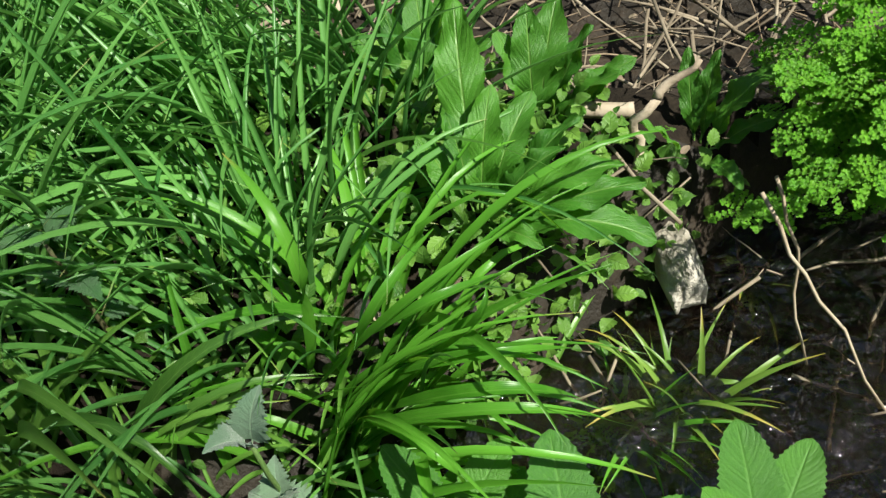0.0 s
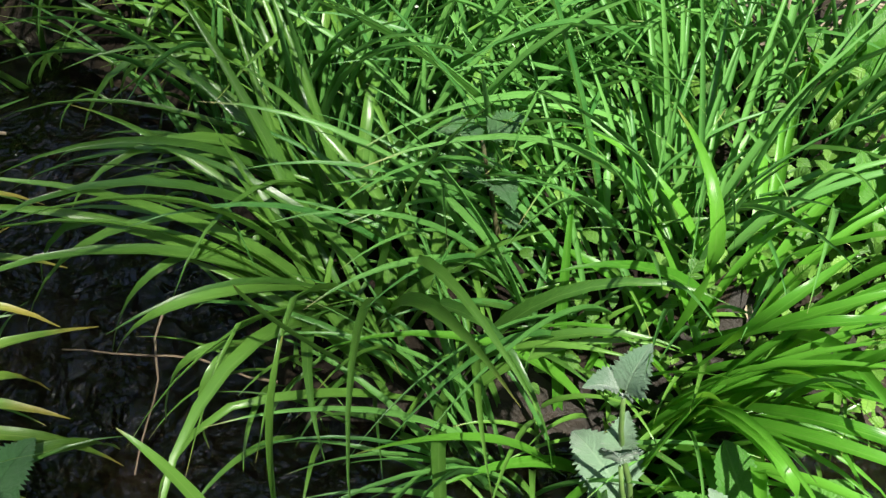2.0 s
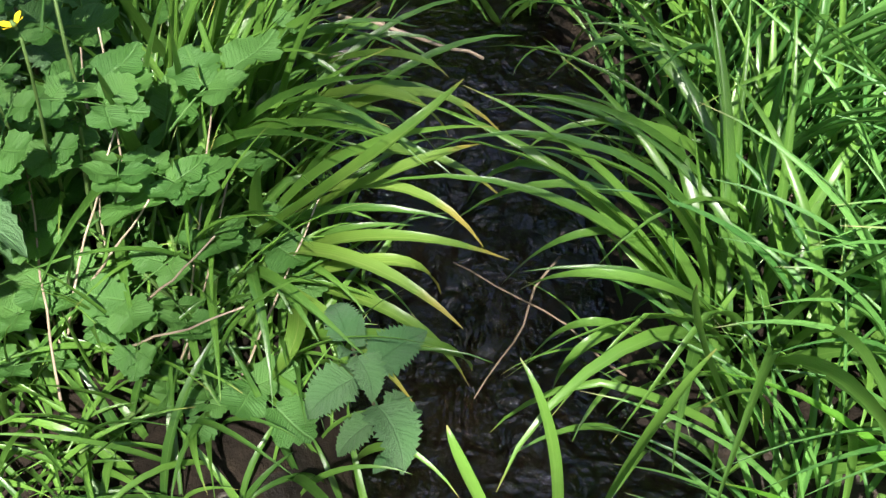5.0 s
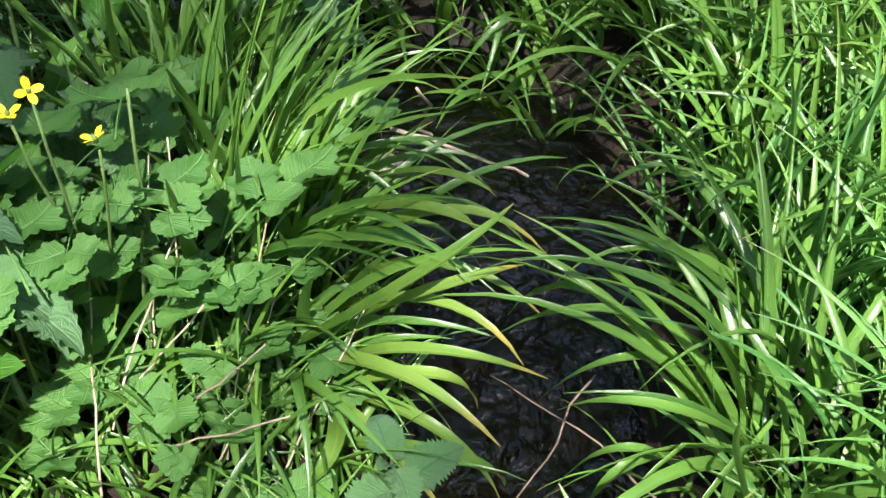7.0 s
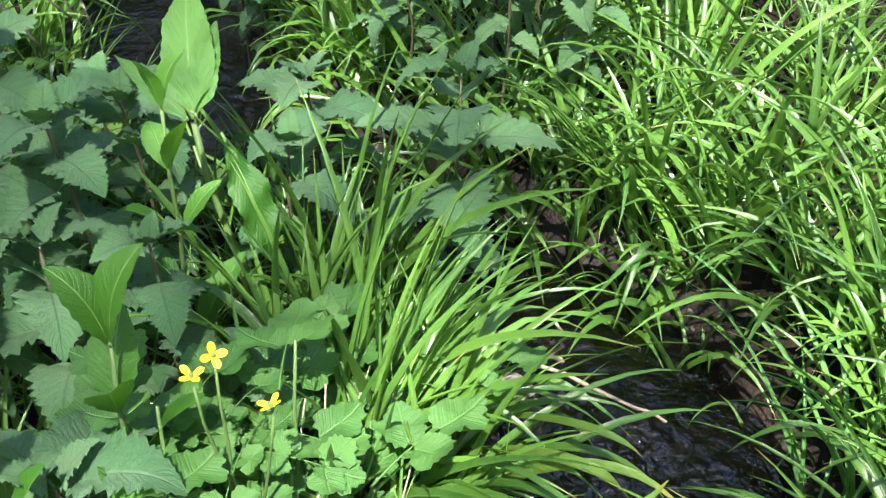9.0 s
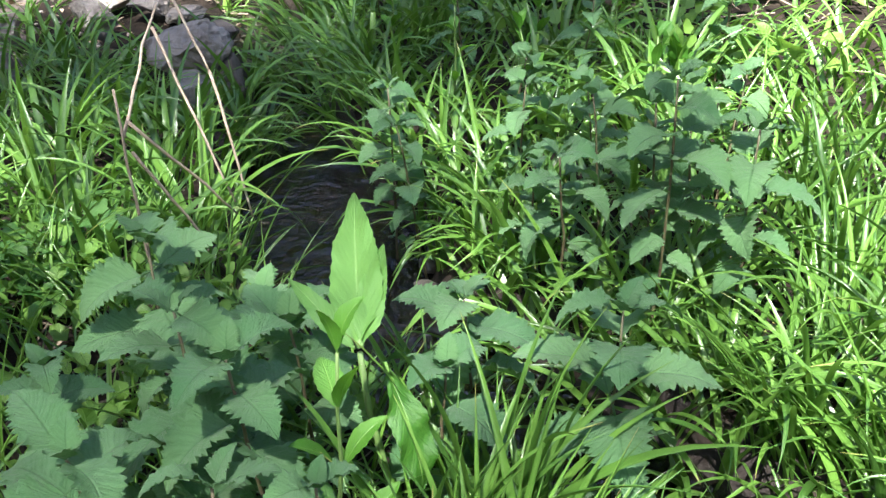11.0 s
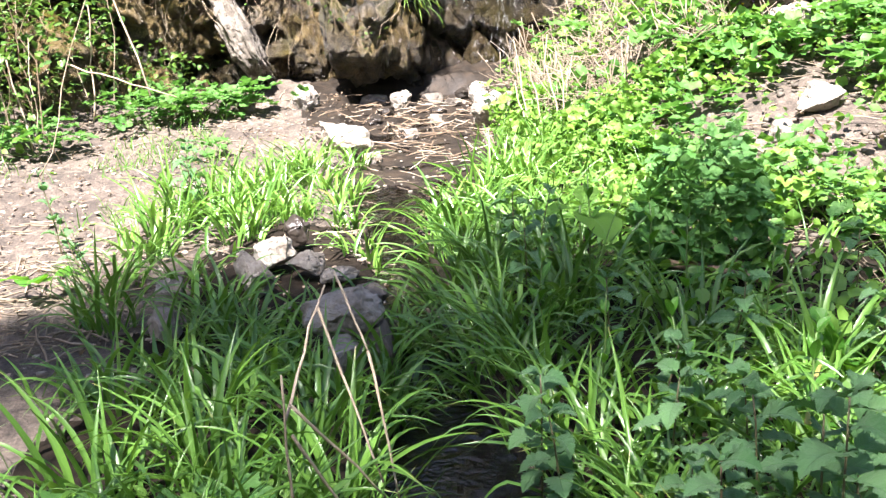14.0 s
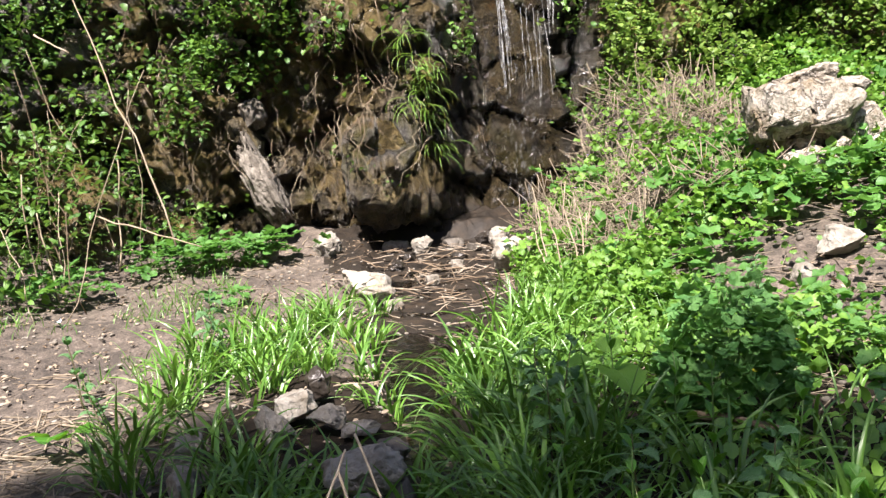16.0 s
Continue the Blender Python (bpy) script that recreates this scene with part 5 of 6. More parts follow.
NETTLES = [(-0.51, 0.105, 0.235), (-1.15, -0.15, 0.60), (-1.24, -0.23, 0.61), (-1.43, -0.27, 0.60), (-1.0, -0.22, 0.52), (-1.12, -0.34, 0.56), (-1.33, -0.10, 0.50), (-1.30, 0.06, 0.42),
           (-1.55, -0.15, 0.46), (-1.20, 0.28, 0.50), (-1.45, 0.15, 0.44), (-1.60, 0.52, 0.68), (-1.75, 0.42, 0.52), (-1.85, 0.36, 0.46)]
NETTLES += [(-1.9, 0.55, 0.55), (-1.55, 0.66, 0.6), (-1.8, 0.70, 0.56), (-2.1, 0.62, 0.5), (-2.17, 0.17, 0.53), (-2.06, 0.22, 0.5), (-0.95, -0.08, 0.42), (-0.27, 0.53, 0.31), (-2.35, 0.5, 0.5),
            (-2.6, 0.75, 0.56), (-2.0, 0.85, 0.5), (-1.3, -0.42, 0.52), (-3.2, 0.35, 0.62), (-0.76, -0.23, 0.46), (-1.72, 0.56, 0.6), (-1.05, -0.12, 0.5), (-1.6, -0.3, 0.5), (-2.5, 1.1, 0.56),
            (-3.05, 1.35, 0.55), (-3.55, 0.45, 0.62), (-5.0, -0.9, 0.68), (-4.8, -0.85, 0.62), (-4.3, 1.5, 0.75), (-2.75, 0.5, 0.55), (-2.15, 0.45, 0.5), (-3.7, 0.42, 0.6)]
BROAD = {(-0.51, 0.105): 0.062, (-1.20, 0.28): 0.10, (-0.76, -0.23): 0.11, (-0.27, 0.53): 0.046, (-1.60, 0.52): 0.085, (-1.75, 0.42): 0.08, (-1.55, 0.66): 0.085, (-1.72, 0.56): 0.085}
for k, (x, y, top) in enumerate(NETTLES):
    nettle(x, y, top, 300 + k, low=0.75 if (x, y) == (-0.76, -0.23) else 0.25, leaf_size=BROAD.get((x, y), 0.092 if k < 11 else 0.066))


# ---- dock and other broad-leaved plants ----
DOCK_LEAF = [mesh_from("leaf", *leaf(w, 27, 9, fold, droop, 20, 0.04, 0.045, 0.12, 0.5, 0.6, 0.0, np.random.default_rng(k), 0.012)) for k, (w, fold, droop) in enumerate(((0.28, 0.2, 45), (0.32, 0.3, 60), (0.26, 0.15, 25), (0.33, 0.12, 50)))]
OVAL_LEAF = [mesh_from("leaf", *leaf(w, 35, 7, 0.18, d, 8, 0.05, 0.02, 0.1, 0.42, 0.55, 0.0, np.random.default_rng(k))) for k, (w, d) in enumerate(((0.58, 35), (0.66, 50), (0.52, 25)))]
LANCE_LEAF = [mesh_from("leaf", *leaf(w, 15, 5, fold, droop, 15, 0.05, 0.006, 0.05, 0.5, 0.85, 0.0, np.random.default_rng(k))) for k, (w, fold, droop) in enumerate(((0.42, 0.2, 35), (0.5, 0.25, 60), (0.38, 0.3, 20)))]


def rosette(name, x, y, leaves, meshes, material, label, category, z=None, size=0.2, rise=45, seed=0, group=""):
    """A plant of long leaves from one root: leaves is a list of (azimuth, rise, size) or a number."""
    r = np.random.default_rng(seed)
    root = thing(name, pose(x, y, gz(x, y) if z is None else z), label, category, group)
    if isinstance(leaves, int):
        leaves = [(k * 137.5 + r.normal(0, 15), rise + r.normal(0, 16), size * r.uniform(0.6, 1.15)) for k in range(leaves)]
    for a, e, s in leaves:
        part("leaf", meshes[r.integers(len(meshes))], material, root, m=place(0.012 * math.cos(radians(a)), 0.012 * math.sin(radians(a)), 0, a, e, r.normal(0, 9), s))
    return root


rosette("dock_plant", 0.055, 0.69, [(98, 38, 0.19), (12, 24, 0.13), (6, 10, 0.14), (-6, 4, 0.15), (32, 32, 0.12), (62, 46, 0.12), (120, 62, 0.10), (145, 52, 0.09), (-42, 30, 0.08), (82, 62, 0.12), (20, 46, 0.10)],
        DOCK_LEAF, DOCK, "dock plant with long wavy bright green leaves on the bank", "dock", 0.16, seed=5)
rosette("dock_plant", -0.03, 0.90, [(95, 66, 0.14), (55, 60, 0.13), (130, 62, 0.12), (20, 55, 0.11), (180, 60, 0.10), (75, 50, 0.13), (110, 48, 0.12), (-20, 60, 0.10), (150, 45, 0.11)], DOCK_LEAF, DOCK, "upright dock plant with dark green leaves behind the grass", "dock", seed=6)
rosette("dock_plant", 0.10, 0.88, [(75, 62, 0.14), (40, 52, 0.12), (100, 65, 0.13), (5, 45, 0.11), (130, 60, 0.11), (-40, 50, 0.09), (20, 35, 0.12)], DOCK_LEAF, DOCK, "upright dock plant with dark green leaves behind the grass", "dock", seed=7)
rosette("dock_plant", 0.28, 0.86, [(70, 60, 0.10), (30, 50, 0.11), (100, 55, 0.10), (0, 35, 0.09), (200, 40, 0.08), (-60, 20, 0.07)], DOCK_LEAF, DOCK, "young dock plant beside a bare branch", "dock", seed=8)
tall = rosette("dock_plant", -1.24, -0.04, [(171, 12, 0.34), (160, 14, 0.20), (205, 16, 0.16)], [mesh_from("leaf", *leaf(0.21, 31, 9, 0.25, 14, 3, 0.03, 0.014, 0.02, 0.26, 0.95, pucker=0.008))], PALE_DOCK, "dock plant with one tall pale green leaf", "dock", 0.5, seed=9)
part("stem", stem(wander((0, 0, 0), (0.06, 0.02, -0.38), 6, 0.03), 0.004, 0.006), STEM_GREEN, tall)
part("leaf", DOCK_LEAF[3], DOCK, tall, m=place(0.0, 0.03, -0.02, 20, -65, 0, 0.16))
rosette("dock_plant", -2.55, 1.05, 7, DOCK_LEAF, DOCK, "small dock plant in the grass", "dock", size=0.2, rise=55, seed=10)
for x, y, c, s, seed in ((0.16, 0.36, 10, 0.12, 11), (0.32, 0.40, 9, 0.12, 12), (0.05, 0.40, 7, 0.09, 13)):
    rosette("broadleaf_plant", x, y, c, OVAL_LEAF, OVAL, "low plant with oval toothed green leaves at the water", "herb", gz(x, y) + 0.12, s * 0.9, 24, seed, "oval-leaved plants")


def leafy_stem(name, x, y, top, meshes, material, label, category, size, seed, pairs=5, stem_material=None, lean=0.02, group=""):
    r = np.random.default_rng(seed)
    z0 = gz(x, y)
    h = top - z0
    root = thing(name, pose(x, y, z0 - 0.01), label, category, group)
    tip = np.array((r.normal(0, lean), r.normal(0, lean), h))
    pts = wander((0, 0, 0), tip, 7, 0.02, r)
    part("stem", stem(pts, 0.004, 0.002), stem_material or STEM_GREEN, root)
    for k in range(pairs):
        t = 0.3 + 0.7 * k / (pairs - 1)
        p = [float(np.interp(t, np.linspace(0, 1, 7), pts[:, i])) for i in range(3)]
        for side in (0, 180):
            part("leaf", meshes[r.integers(len(meshes))], material, root, m=place(*p, seed * 40 + k * 90 + side + r.normal(0, 12), 22 + 40 * t * t + r.normal(0, 8), r.normal(0, 8), size * (1.15 - 0.6 * t) * r.uniform(0.85, 1.15)))
    return root


for k, (x, y, top, s) in enumerate(((-0.80, -0.20, 0.55, 0.16), (-1.12, -0.11, 0.6, 0.12), (-0.72, -0.28, 0.48, 0.15), (-2.9, 0.75, 0.66, 0.09), (-2.5, 0.4, 0.6, 0.08), (-3.4, 0.6, 0.7, 0.085), (-2.35, 0.6, 0.55, 0.085), (-2.7, 0.9, 0.62, 0.09), (-3.2, 0.75, 0.64, 0.085), (-2.2, 0.8, 0.55, 0.09), (-3.05, 0.35, 0.58, 0.08))):
    leafy_stem("broadleaf_herb", x, y, top, LANCE_LEAF, DOCK, "upright herb with paired lance-shaped green leaves", "herb", s, 20 + k, group="lance-leaved herbs")
for k, (x, y, top) in enumerate(((-0.058, 0.405, 0.275), (-0.05, 0.37, 0.18), (0.02, 0.38, 0.17))):
    leafy_stem("grey_herb", x, y, top, NETTLE_LEAF, GREY_LEAF, "small herb with downy grey-green leaves", "herb", 0.085, 40 + k, 2, group="grey-leaved herbs")

leafy_stem("sapling", -4.45, -1.36, 0.64, NETTLE_LEAF, NETTLE, "small dark-stemmed sapling on the bare path", "sapling", 0.075, 61, 5, STEM_DARK, 0.06)
leafy_stem("sapling", -4.1, -1.2, 0.5, NETTLE_LEAF, NETTLE, "small dark-stemmed sapling on the bare path", "sapling", 0.07, 62, 4, STEM_DARK, 0.05)
# burdock: wide round leaves
ROUND_LEAF = [mesh_from("leaf", *leaf(0.85, 15, 7, 0.16, d, 25, 0.02, 0.02, 0.25, 0.4, 0.6, 0.2, np.random.default_rng(k))) for k, d in enumerate((45, 65, 30))]
big = rosette("burdock", -3.5, 0.6, [(8, -24, 0.19), (75, -10, 0.11), (-70, -8, 0.10), (150, 10, 0.10)], ROUND_LEAF, BURDOCK, "burdock with a broad round pale green leaf", "burdock", 0.57, seed=14)
part("stem", stem(wander((0, 0, 0), (-0.02, 0.03, -0.42), 6, 0.03), 0.004, 0.006), STEM_GREEN, big)
rosette("burdock", -1.68, -0.70, [(20, 30, 0.2), (70, 35, 0.22), (-40, 38, 0.2), (150, 45, 0.18)], ROUND_LEAF, OVAL, "burdock with broad rounded dark green leaves", "burdock", 0.3, seed=15)
rosette("burdock", -3.9, -1.3, [(0, 12, 0.14), (60, 15, 0.12), (-60, 10, 0.12)], ROUND_LEAF, DOCK, "low burdock seedling on the bare path", "burdock", 0.34, seed=16)

# celandine: lobed leaves and yellow flowers
CELANDINE_LEAF = [mesh_from("leaf", *pinnate(p, 5, d, size=s)) for p, d, s in ((2, 0.10, 0.40), (2, 0.12, 0.36), (1, 0.10, 0.46))]
PETAL_MESH = mesh_from("petal", *leaf(0.5, 9, 5, 0.2, 10, 20, 0, 0.0, 0, 0.65, 0.6))


def flower(x, y, z, size, parent, seed):
    r = np.random.default_rng(seed)
    head = thing("flower", place(x, y, z, r.uniform(0, 90), r.normal(0, 20)), "", "")
    head.parent = parent
    for k in range(4):
        part("petal", PETAL_MESH, PETAL, head, m=place(0, 0, 0, 90 * k + r.normal(0, 6), 12, 0, size / 2))
    part("centre", mesh_from("centre", *tube([(0, 0, -0.002), (0, 0, 0.003), (0, 0, 0.006)], [0.0015, 0.0022, 0.001], 6)), STEM_GREEN, head)
    return head


def celandine(x, y, top, leaves, size, seed, flowers=(), width=0.09, label="", dome=None):
    r = np.random.default_rng(seed)
    z0 = gz(x, y)
    h = top - z0
    root = thing("celandine", pose(x, y, z0 - 0.01), label or "greater celandine with soft lobed green leaves", "celandine", "celandines")
    for k in range(9 if dome else max(3, leaves // 5)):
        reach = width * (0.35 if dome else 1)
        b = (r.normal(0, reach), r.normal(0, reach), h * r.uniform(0.6, 0.85 if dome else 1.0))
        part("stem", stem(wander((0, 0, 0), b, 6, 0.04, r), 0.003, 0.0016), STEM_GREEN, root)
    for k in range(leaves):
        a, t = k * 137.5, r.random() ** 0.6
        if dome:
            up = math.asin(r.uniform(0.0, 1.0))
            c, d = math.cos(up) * r.uniform(0.55, 0.9), math.sin(up) * r.uniform(0.6, 0.95)
            part("leaf", CELANDINE_LEAF[r.integers(3)], dome, root, m=place(width * c * math.cos(radians(a)), width * c * math.sin(radians(a)), h * (0.12 + 0.8 * d), a + r.normal(0, 25), r.normal(5, 36), r.normal(0, 28), size * r.uniform(0.6, 1.1)))
            continue
        part("leaf", CELANDINE_LEAF[r.integers(3)], CELANDINE, root, m=place(r.normal(0, width), r.normal(0, width), h * (0.15 + 0.75 * t), a, r.normal(12, 14), r.normal(0, 12), size * r.uniform(0.7, 1.2)))
    for k, (fx, fy, fz) in enumerate(flowers):
        part("stem", stem(wander((0.3 * (fx - x), 0.3 * (fy - y), h * 0.5), (fx - x, fy - y, fz - z0), 6, 0.02, r), 0.002, 0.0012), STEM_GREEN, root)
        flower(fx - x, fy - y, fz - z0 + 0.01, 0.026, root, seed + k)
    return root


celandine(-0.80, -0.10, 0.50, 32, 0.115, 1, ((-0.695, -0.067, 0.531), (-0.735, -0.12, 0.548), (-0.74, -0.10, 0.56)), 0.06, "greater celandine with lobed leaves and three yellow flowers")
celandine(-0.88, -0.01, 0.36, 18, 0.12, 2, width=0.07)
celandine(-0.66, -0.07, 0.20, 9, 0.09, 3, width=0.04)
celandine(-0.72, -0.03, 0.26, 12, 0.10, 31, width=0.06)
celandine(-3.6, 1.07, 0.86, 300, 0.12, 4, ((-3.37, 1.22, 0.60), (-3.33, 1.05, 0.52)), 0.24, "bushy celandine with bluish-green leaves and a few yellow flowers", BLUE_CELANDINE)
celandine(-2.05, -0.52, 0.36, 12, 0.10, 6)
celandine(-1.95, -0.62, 0.32, 10, 0.10, 7)
celandine(-2.0, -0.42, 0.30, 8, 0.09, 71)
celandine(-4.2, 1.85, 0.62, 24, 0.14, 8, (), 0.15)
celandine(-3.5, 1.75, 0.55, 24, 0.14, 9, (), 0.15)
for k, (x, y, h, n) in enumerate(((-6.3, 2.2, 0.24, 22), (-6.0, 2.5, 0.22, 20), (-5.9, 3.0, 0.24, 22), (-6.6, 1.95, 0.22, 18), (-5.5, 2.75, 0.2, 18), (-6.9, 2.3, 0.26, 20), (-5.0, 1.6, 0.24, 20), (-7.9, 1.75, 0.3, 22), (-5.6, 1.75, 0.22, 18))):
    celandine(x, y, gz(x, y) + h, n, 0.19, 130 + k, (), 0.15, "soft bright green lobed herb on the slope")
celandine(-7.6, -1.5, 0.66, 50, 0.16, 10, (), 0.16, "low bright green herb at the cliff's foot")
celandine(-7.9, -0.9, 0.66, 44, 0.16, 11, (), 0.15, "low bright green herb at the cliff's foot")
celandine(-7.85, -1.25, 0.7, 50, 0.16, 110, (), 0.17, "low bright green herb at the cliff's foot")
celandine(-6.9, -2.1, 0.6, 40, 0.16, 111, (), 0.16, "low bright green herb beside the path")
celandine(-6.6, -1.0, 0.46, 10, 0.12, 12, (), 0.08, "small bright green herb on the path")


# ---- leafy cover ----
SMALL = leaf(0.75, 5, 3, 0.3, 55, 20, 0.1, 0, 0, 0.35, 0.8)
NEAR = leaf(0.7, 13, 5, 0.25, 50, 15, 0.08, 0.015, 0.1, 0.38, 0.75)
LOBED = disc(5, 0.14, 12, 0.2)
LONGER = leaf(0.5, 5, 3, 0.2, 45, 15, 0, 0, 0, 0.4, 0.8)


def cover(name, x, y, z, r, size, material, label, template=SMALL, kind="herb", pitch=(5, 38)):
    az = r.uniform(0, 360, len(x))
    s = size * r.uniform(0.5, 1.3, len(x))
    m = places(x, y, z, az, r.normal(pitch[0], pitch[1], len(x)), r.normal(0, 20, len(x)), s, s, s)
    return tagged(part(name, mesh_from(name, *merged(template, m)), material), label, kind, kind="stuff")


def slope_cover(name, count, box, density, height, size, seed, material, label, template=SMALL):
    x, y, r = scatter(count, *box, density, seed)
    z = ground(x, y) + height * r.random(len(x)) ** 0.8 * (0.4 + 1.2 * vnoise(x * 3, y * 3, seed))
    return cover(name, x, y, z, r, size, material, label, template)


SLOPE_HERB = leaf_material("slope_herb_green", (0.05, 0.12, 0.02), (0.19, 0.29, 0.06), (0.2, 0.32, 0.09), (0.24, 0.40, 0.06), 0.45, veins=5.0, passing=0.36, dry=(0.40, 0.33, 0.08), dry_from=0.9)
slope_cover("ground_herbs", 16000, (-8.6, -3.8, 0.8, 4.6), lambda x, y: (1 - patch(x, y, -5.3, 2.35, 0.8, 0.5)) * (1 - 0.85 * patch(x, y, -7.3, 1.75, 0.8, 0.45)) * smooth(0.40, 0.50, fbm(x * 2.4, y * 2.4, 3, 88)) * smooth(0.9, 1.5, y + 0.25 * (-x - 5)), 0.24, 0.062, 11, HERB, "bright green leafy herbs covering the slope", LOBED)
slope_cover("ground_herbs", 9000, (-8.6, -4.0, 0.9, 4.6), lambda x, y: (1 - patch(x, y, -5.3, 2.35, 0.8, 0.5)) * (1 - 0.85 * patch(x, y, -7.3, 1.75, 0.8, 0.45)) * smooth(0.42, 0.52, fbm(x * 2.3, y * 2.3, 3, 188)) * smooth(0.9, 1.5, y + 0.25 * (-x - 5)), 0.16, 0.05, 111, IVY, "dark ivy creeping over the slope")
slope_cover("ground_herbs", 2200, (-8.0, -4.4, 1.2, 4.2), lambda x, y: (1 - patch(x, y, -5.3, 2.35, 0.8, 0.5)) * (1 - 0.85 * patch(x, y, -7.3, 1.75, 0.8, 0.45)) * smooth(0.45, 0.55, fbm(x * 1.4, y * 1.4, 3, 288)), 0.26, 0.10, 112, CELANDINE, "large soft green leaves on the slope", LOBED)
slope_cover("ground_herbs", 1500, (-8.9, -7.0, 1.05, 2.3), lambda x, y: 0.8 * smooth(1.15, 1.35, y), 0.22, 0.06, 18, HERB, "bright green leaves beside the dark pool", LOBED)
slope_cover("ground_herbs", 4500, (-6.8, -4.0, 0.35, 1.6), lambda x, y: 0.8 * smooth(0.45, 0.7, y - 0.16 * (-x - 4.5)), 0.14, 0.045, 12, HERB, "bright green leafy herbs at the foot of the slope")
slope_cover("ground_herbs", 2600, (-4.4, -2.2, 0.6, 2.4), lambda x, y: smooth(0.36, 0.5, fbm(x * 2.5, y * 2.5, 3, 87)), 0.14, 0.055, 13, HERB, "green leafy herbs among the grass")
slope_cover("ground_herbs", 2600, (-0.4, 0.2, 0.45, 1.15), lambda x, y: patch(x, y, -0.08, 0.8, 0.3, 0.35), 0.08, 0.018, 14, HERB, "tiny bright green leaves between grass stems", NEAR)
slope_cover("ground_herbs", 1000, (-0.02, 0.34, 0.48, 0.84), lambda x, y: 0.8 + 0 * x, 0.06, 0.021, 15, HERB, "small green leaves on the bank beside the dock", NEAR)
slope_cover("ground_herbs", 2200, (-8.4, -5.6, -4.2, -1.9), lambda x, y: smooth(0.42, 0.55, fbm(x * 1.5, y * 1.5, 3, 89)) * smooth(1.8, 2.6, -y), 0.30, 0.07, 16, HERB, "green bushy herbs beside the bare path")
slope_cover("ground_herbs", 1500, (-2.2, -1.4, -0.9, 0.0), lambda x, y: 0.6 + 0 * x, 0.12, 0.04, 17, HERB, "small green leaves under the nettles")


def ivy(name, count, y0, y1, z0, z1, density, out, size, seed, material, label, pitch=(-15, 35)):
    r = np.random.default_rng(seed)
    y, z = r.uniform(y0, y1, count), r.uniform(z0, z1, count)
    keep = r.random(count) < density(y, z)
    y, z = y[keep], z[keep]
    x = cliff_x(y, z) + 0.04 + out * r.random(len(y)) ** 1.1
    return cover(name, x, y, z, r, size, material, label, kind="ivy", pitch=pitch)


ivy("cliff_ivy", 17000, -4.6, -0.6, 0.6, 4.2, lambda y, z: smooth(0.30, 0.52, fbm(y * 2.6, z * 2.6, 3, 60)) * smooth(-0.85, -1.5, y - 0.45 * (z - 1.0)), 0.6, 0.06, 21, IVY, "dark ivy and brambles hanging over the rock")
ivy("cliff_ivy", 7000, -1.4, 1.0, 1.75, 4.2, lambda y, z: smooth(0.40, 0.54, fbm(y * 1.8, z * 1.8, 3, 61)) * smooth(1.7, 2.2, z), 0.18, 0.06, 22, IVY, "ivy trailing over the upper rock")
ivy("cliff_ivy", 24000, 1.62, 5.2, 0.5, 3.6, lambda y, z: smooth(0.40, 0.52, fbm(y * 2.2, z * 2.2, 3, 62)), 0.35, 0.06, 23, SLOPE_HERB, "bright green leaves covering the rocky slope", (12, 30))
ivy("cliff_ivy", 9000, 1.75, 5.2, 0.5, 3.6, lambda y, z: smooth(0.42, 0.52, fbm(y * 2.6, z * 2.6, 3, 66)), 0.25, 0.06, 26, IVY, "dark ivy on the rocky slope", (0, 30))
ivy("cliff_ivy", 4200, -1.6, 1.0, 1.7, 4.2, lambda y, z: smooth(0.44, 0.56, fbm(y * 2.4, z * 2.4, 3, 65)) * smooth(1.65, 2.0, z), 0.28, 0.055, 25, HERB, "bright trailing leaves at the top of the rock")
ivy("cliff_ivy", 350, -0.6, 0.7, 0.8, 1.8, lambda y, z: smooth(0.5, 0.6, fbm(y * 2, z * 2, 3, 63)), 0.06, 0.04, 24, IVY, "scattered ivy leaves on the rock")

# bushes at the left of the path
for k, (x, y, top, c) in enumerate(((-6.9, -2.7, 1.15, 900), (-7.7, -2.3, 1.5, 900), (-6.3, -3.0, 0.7, 500), (-7.9, -3.1, 2.2, 1100))):
    r = np.random.default_rng(500 + k)
    z0 = gz(x, y)
    bush = thing("bush", pose(x, y, z0), "dark green leafy shrub at the foot of the cliff", "bush", "shrubs by the cliff")
    for a in range(7):
        part("branch", stem(wander((0, 0, 0), (r.normal(0, 0.22), r.normal(0, 0.22), (top - z0) * r.uniform(0.6, 1)), 8, 0.08, r), 0.008, 0.002), BARK, bush)
    px, py = r.normal(0, 0.26, c), r.normal(0, 0.26, c)
    pz = (top - z0) * r.random(c) ** 0.8 + 0.05
    s = 0.075 * r.uniform(0.6, 1.3, c)
    clump = 0.4 + 0.6 * (vnoise(px * 9, pz * 9, k) > 0.42)
    m = places(px, py, pz, r.uniform(0, 360, c), r.normal(10, 25, c), r.normal(0, 20, c), s * clump, s * clump, s * clump)
    part("foliage", mesh_from("foliage", *merged(LONGER, m)), IVY, bush)

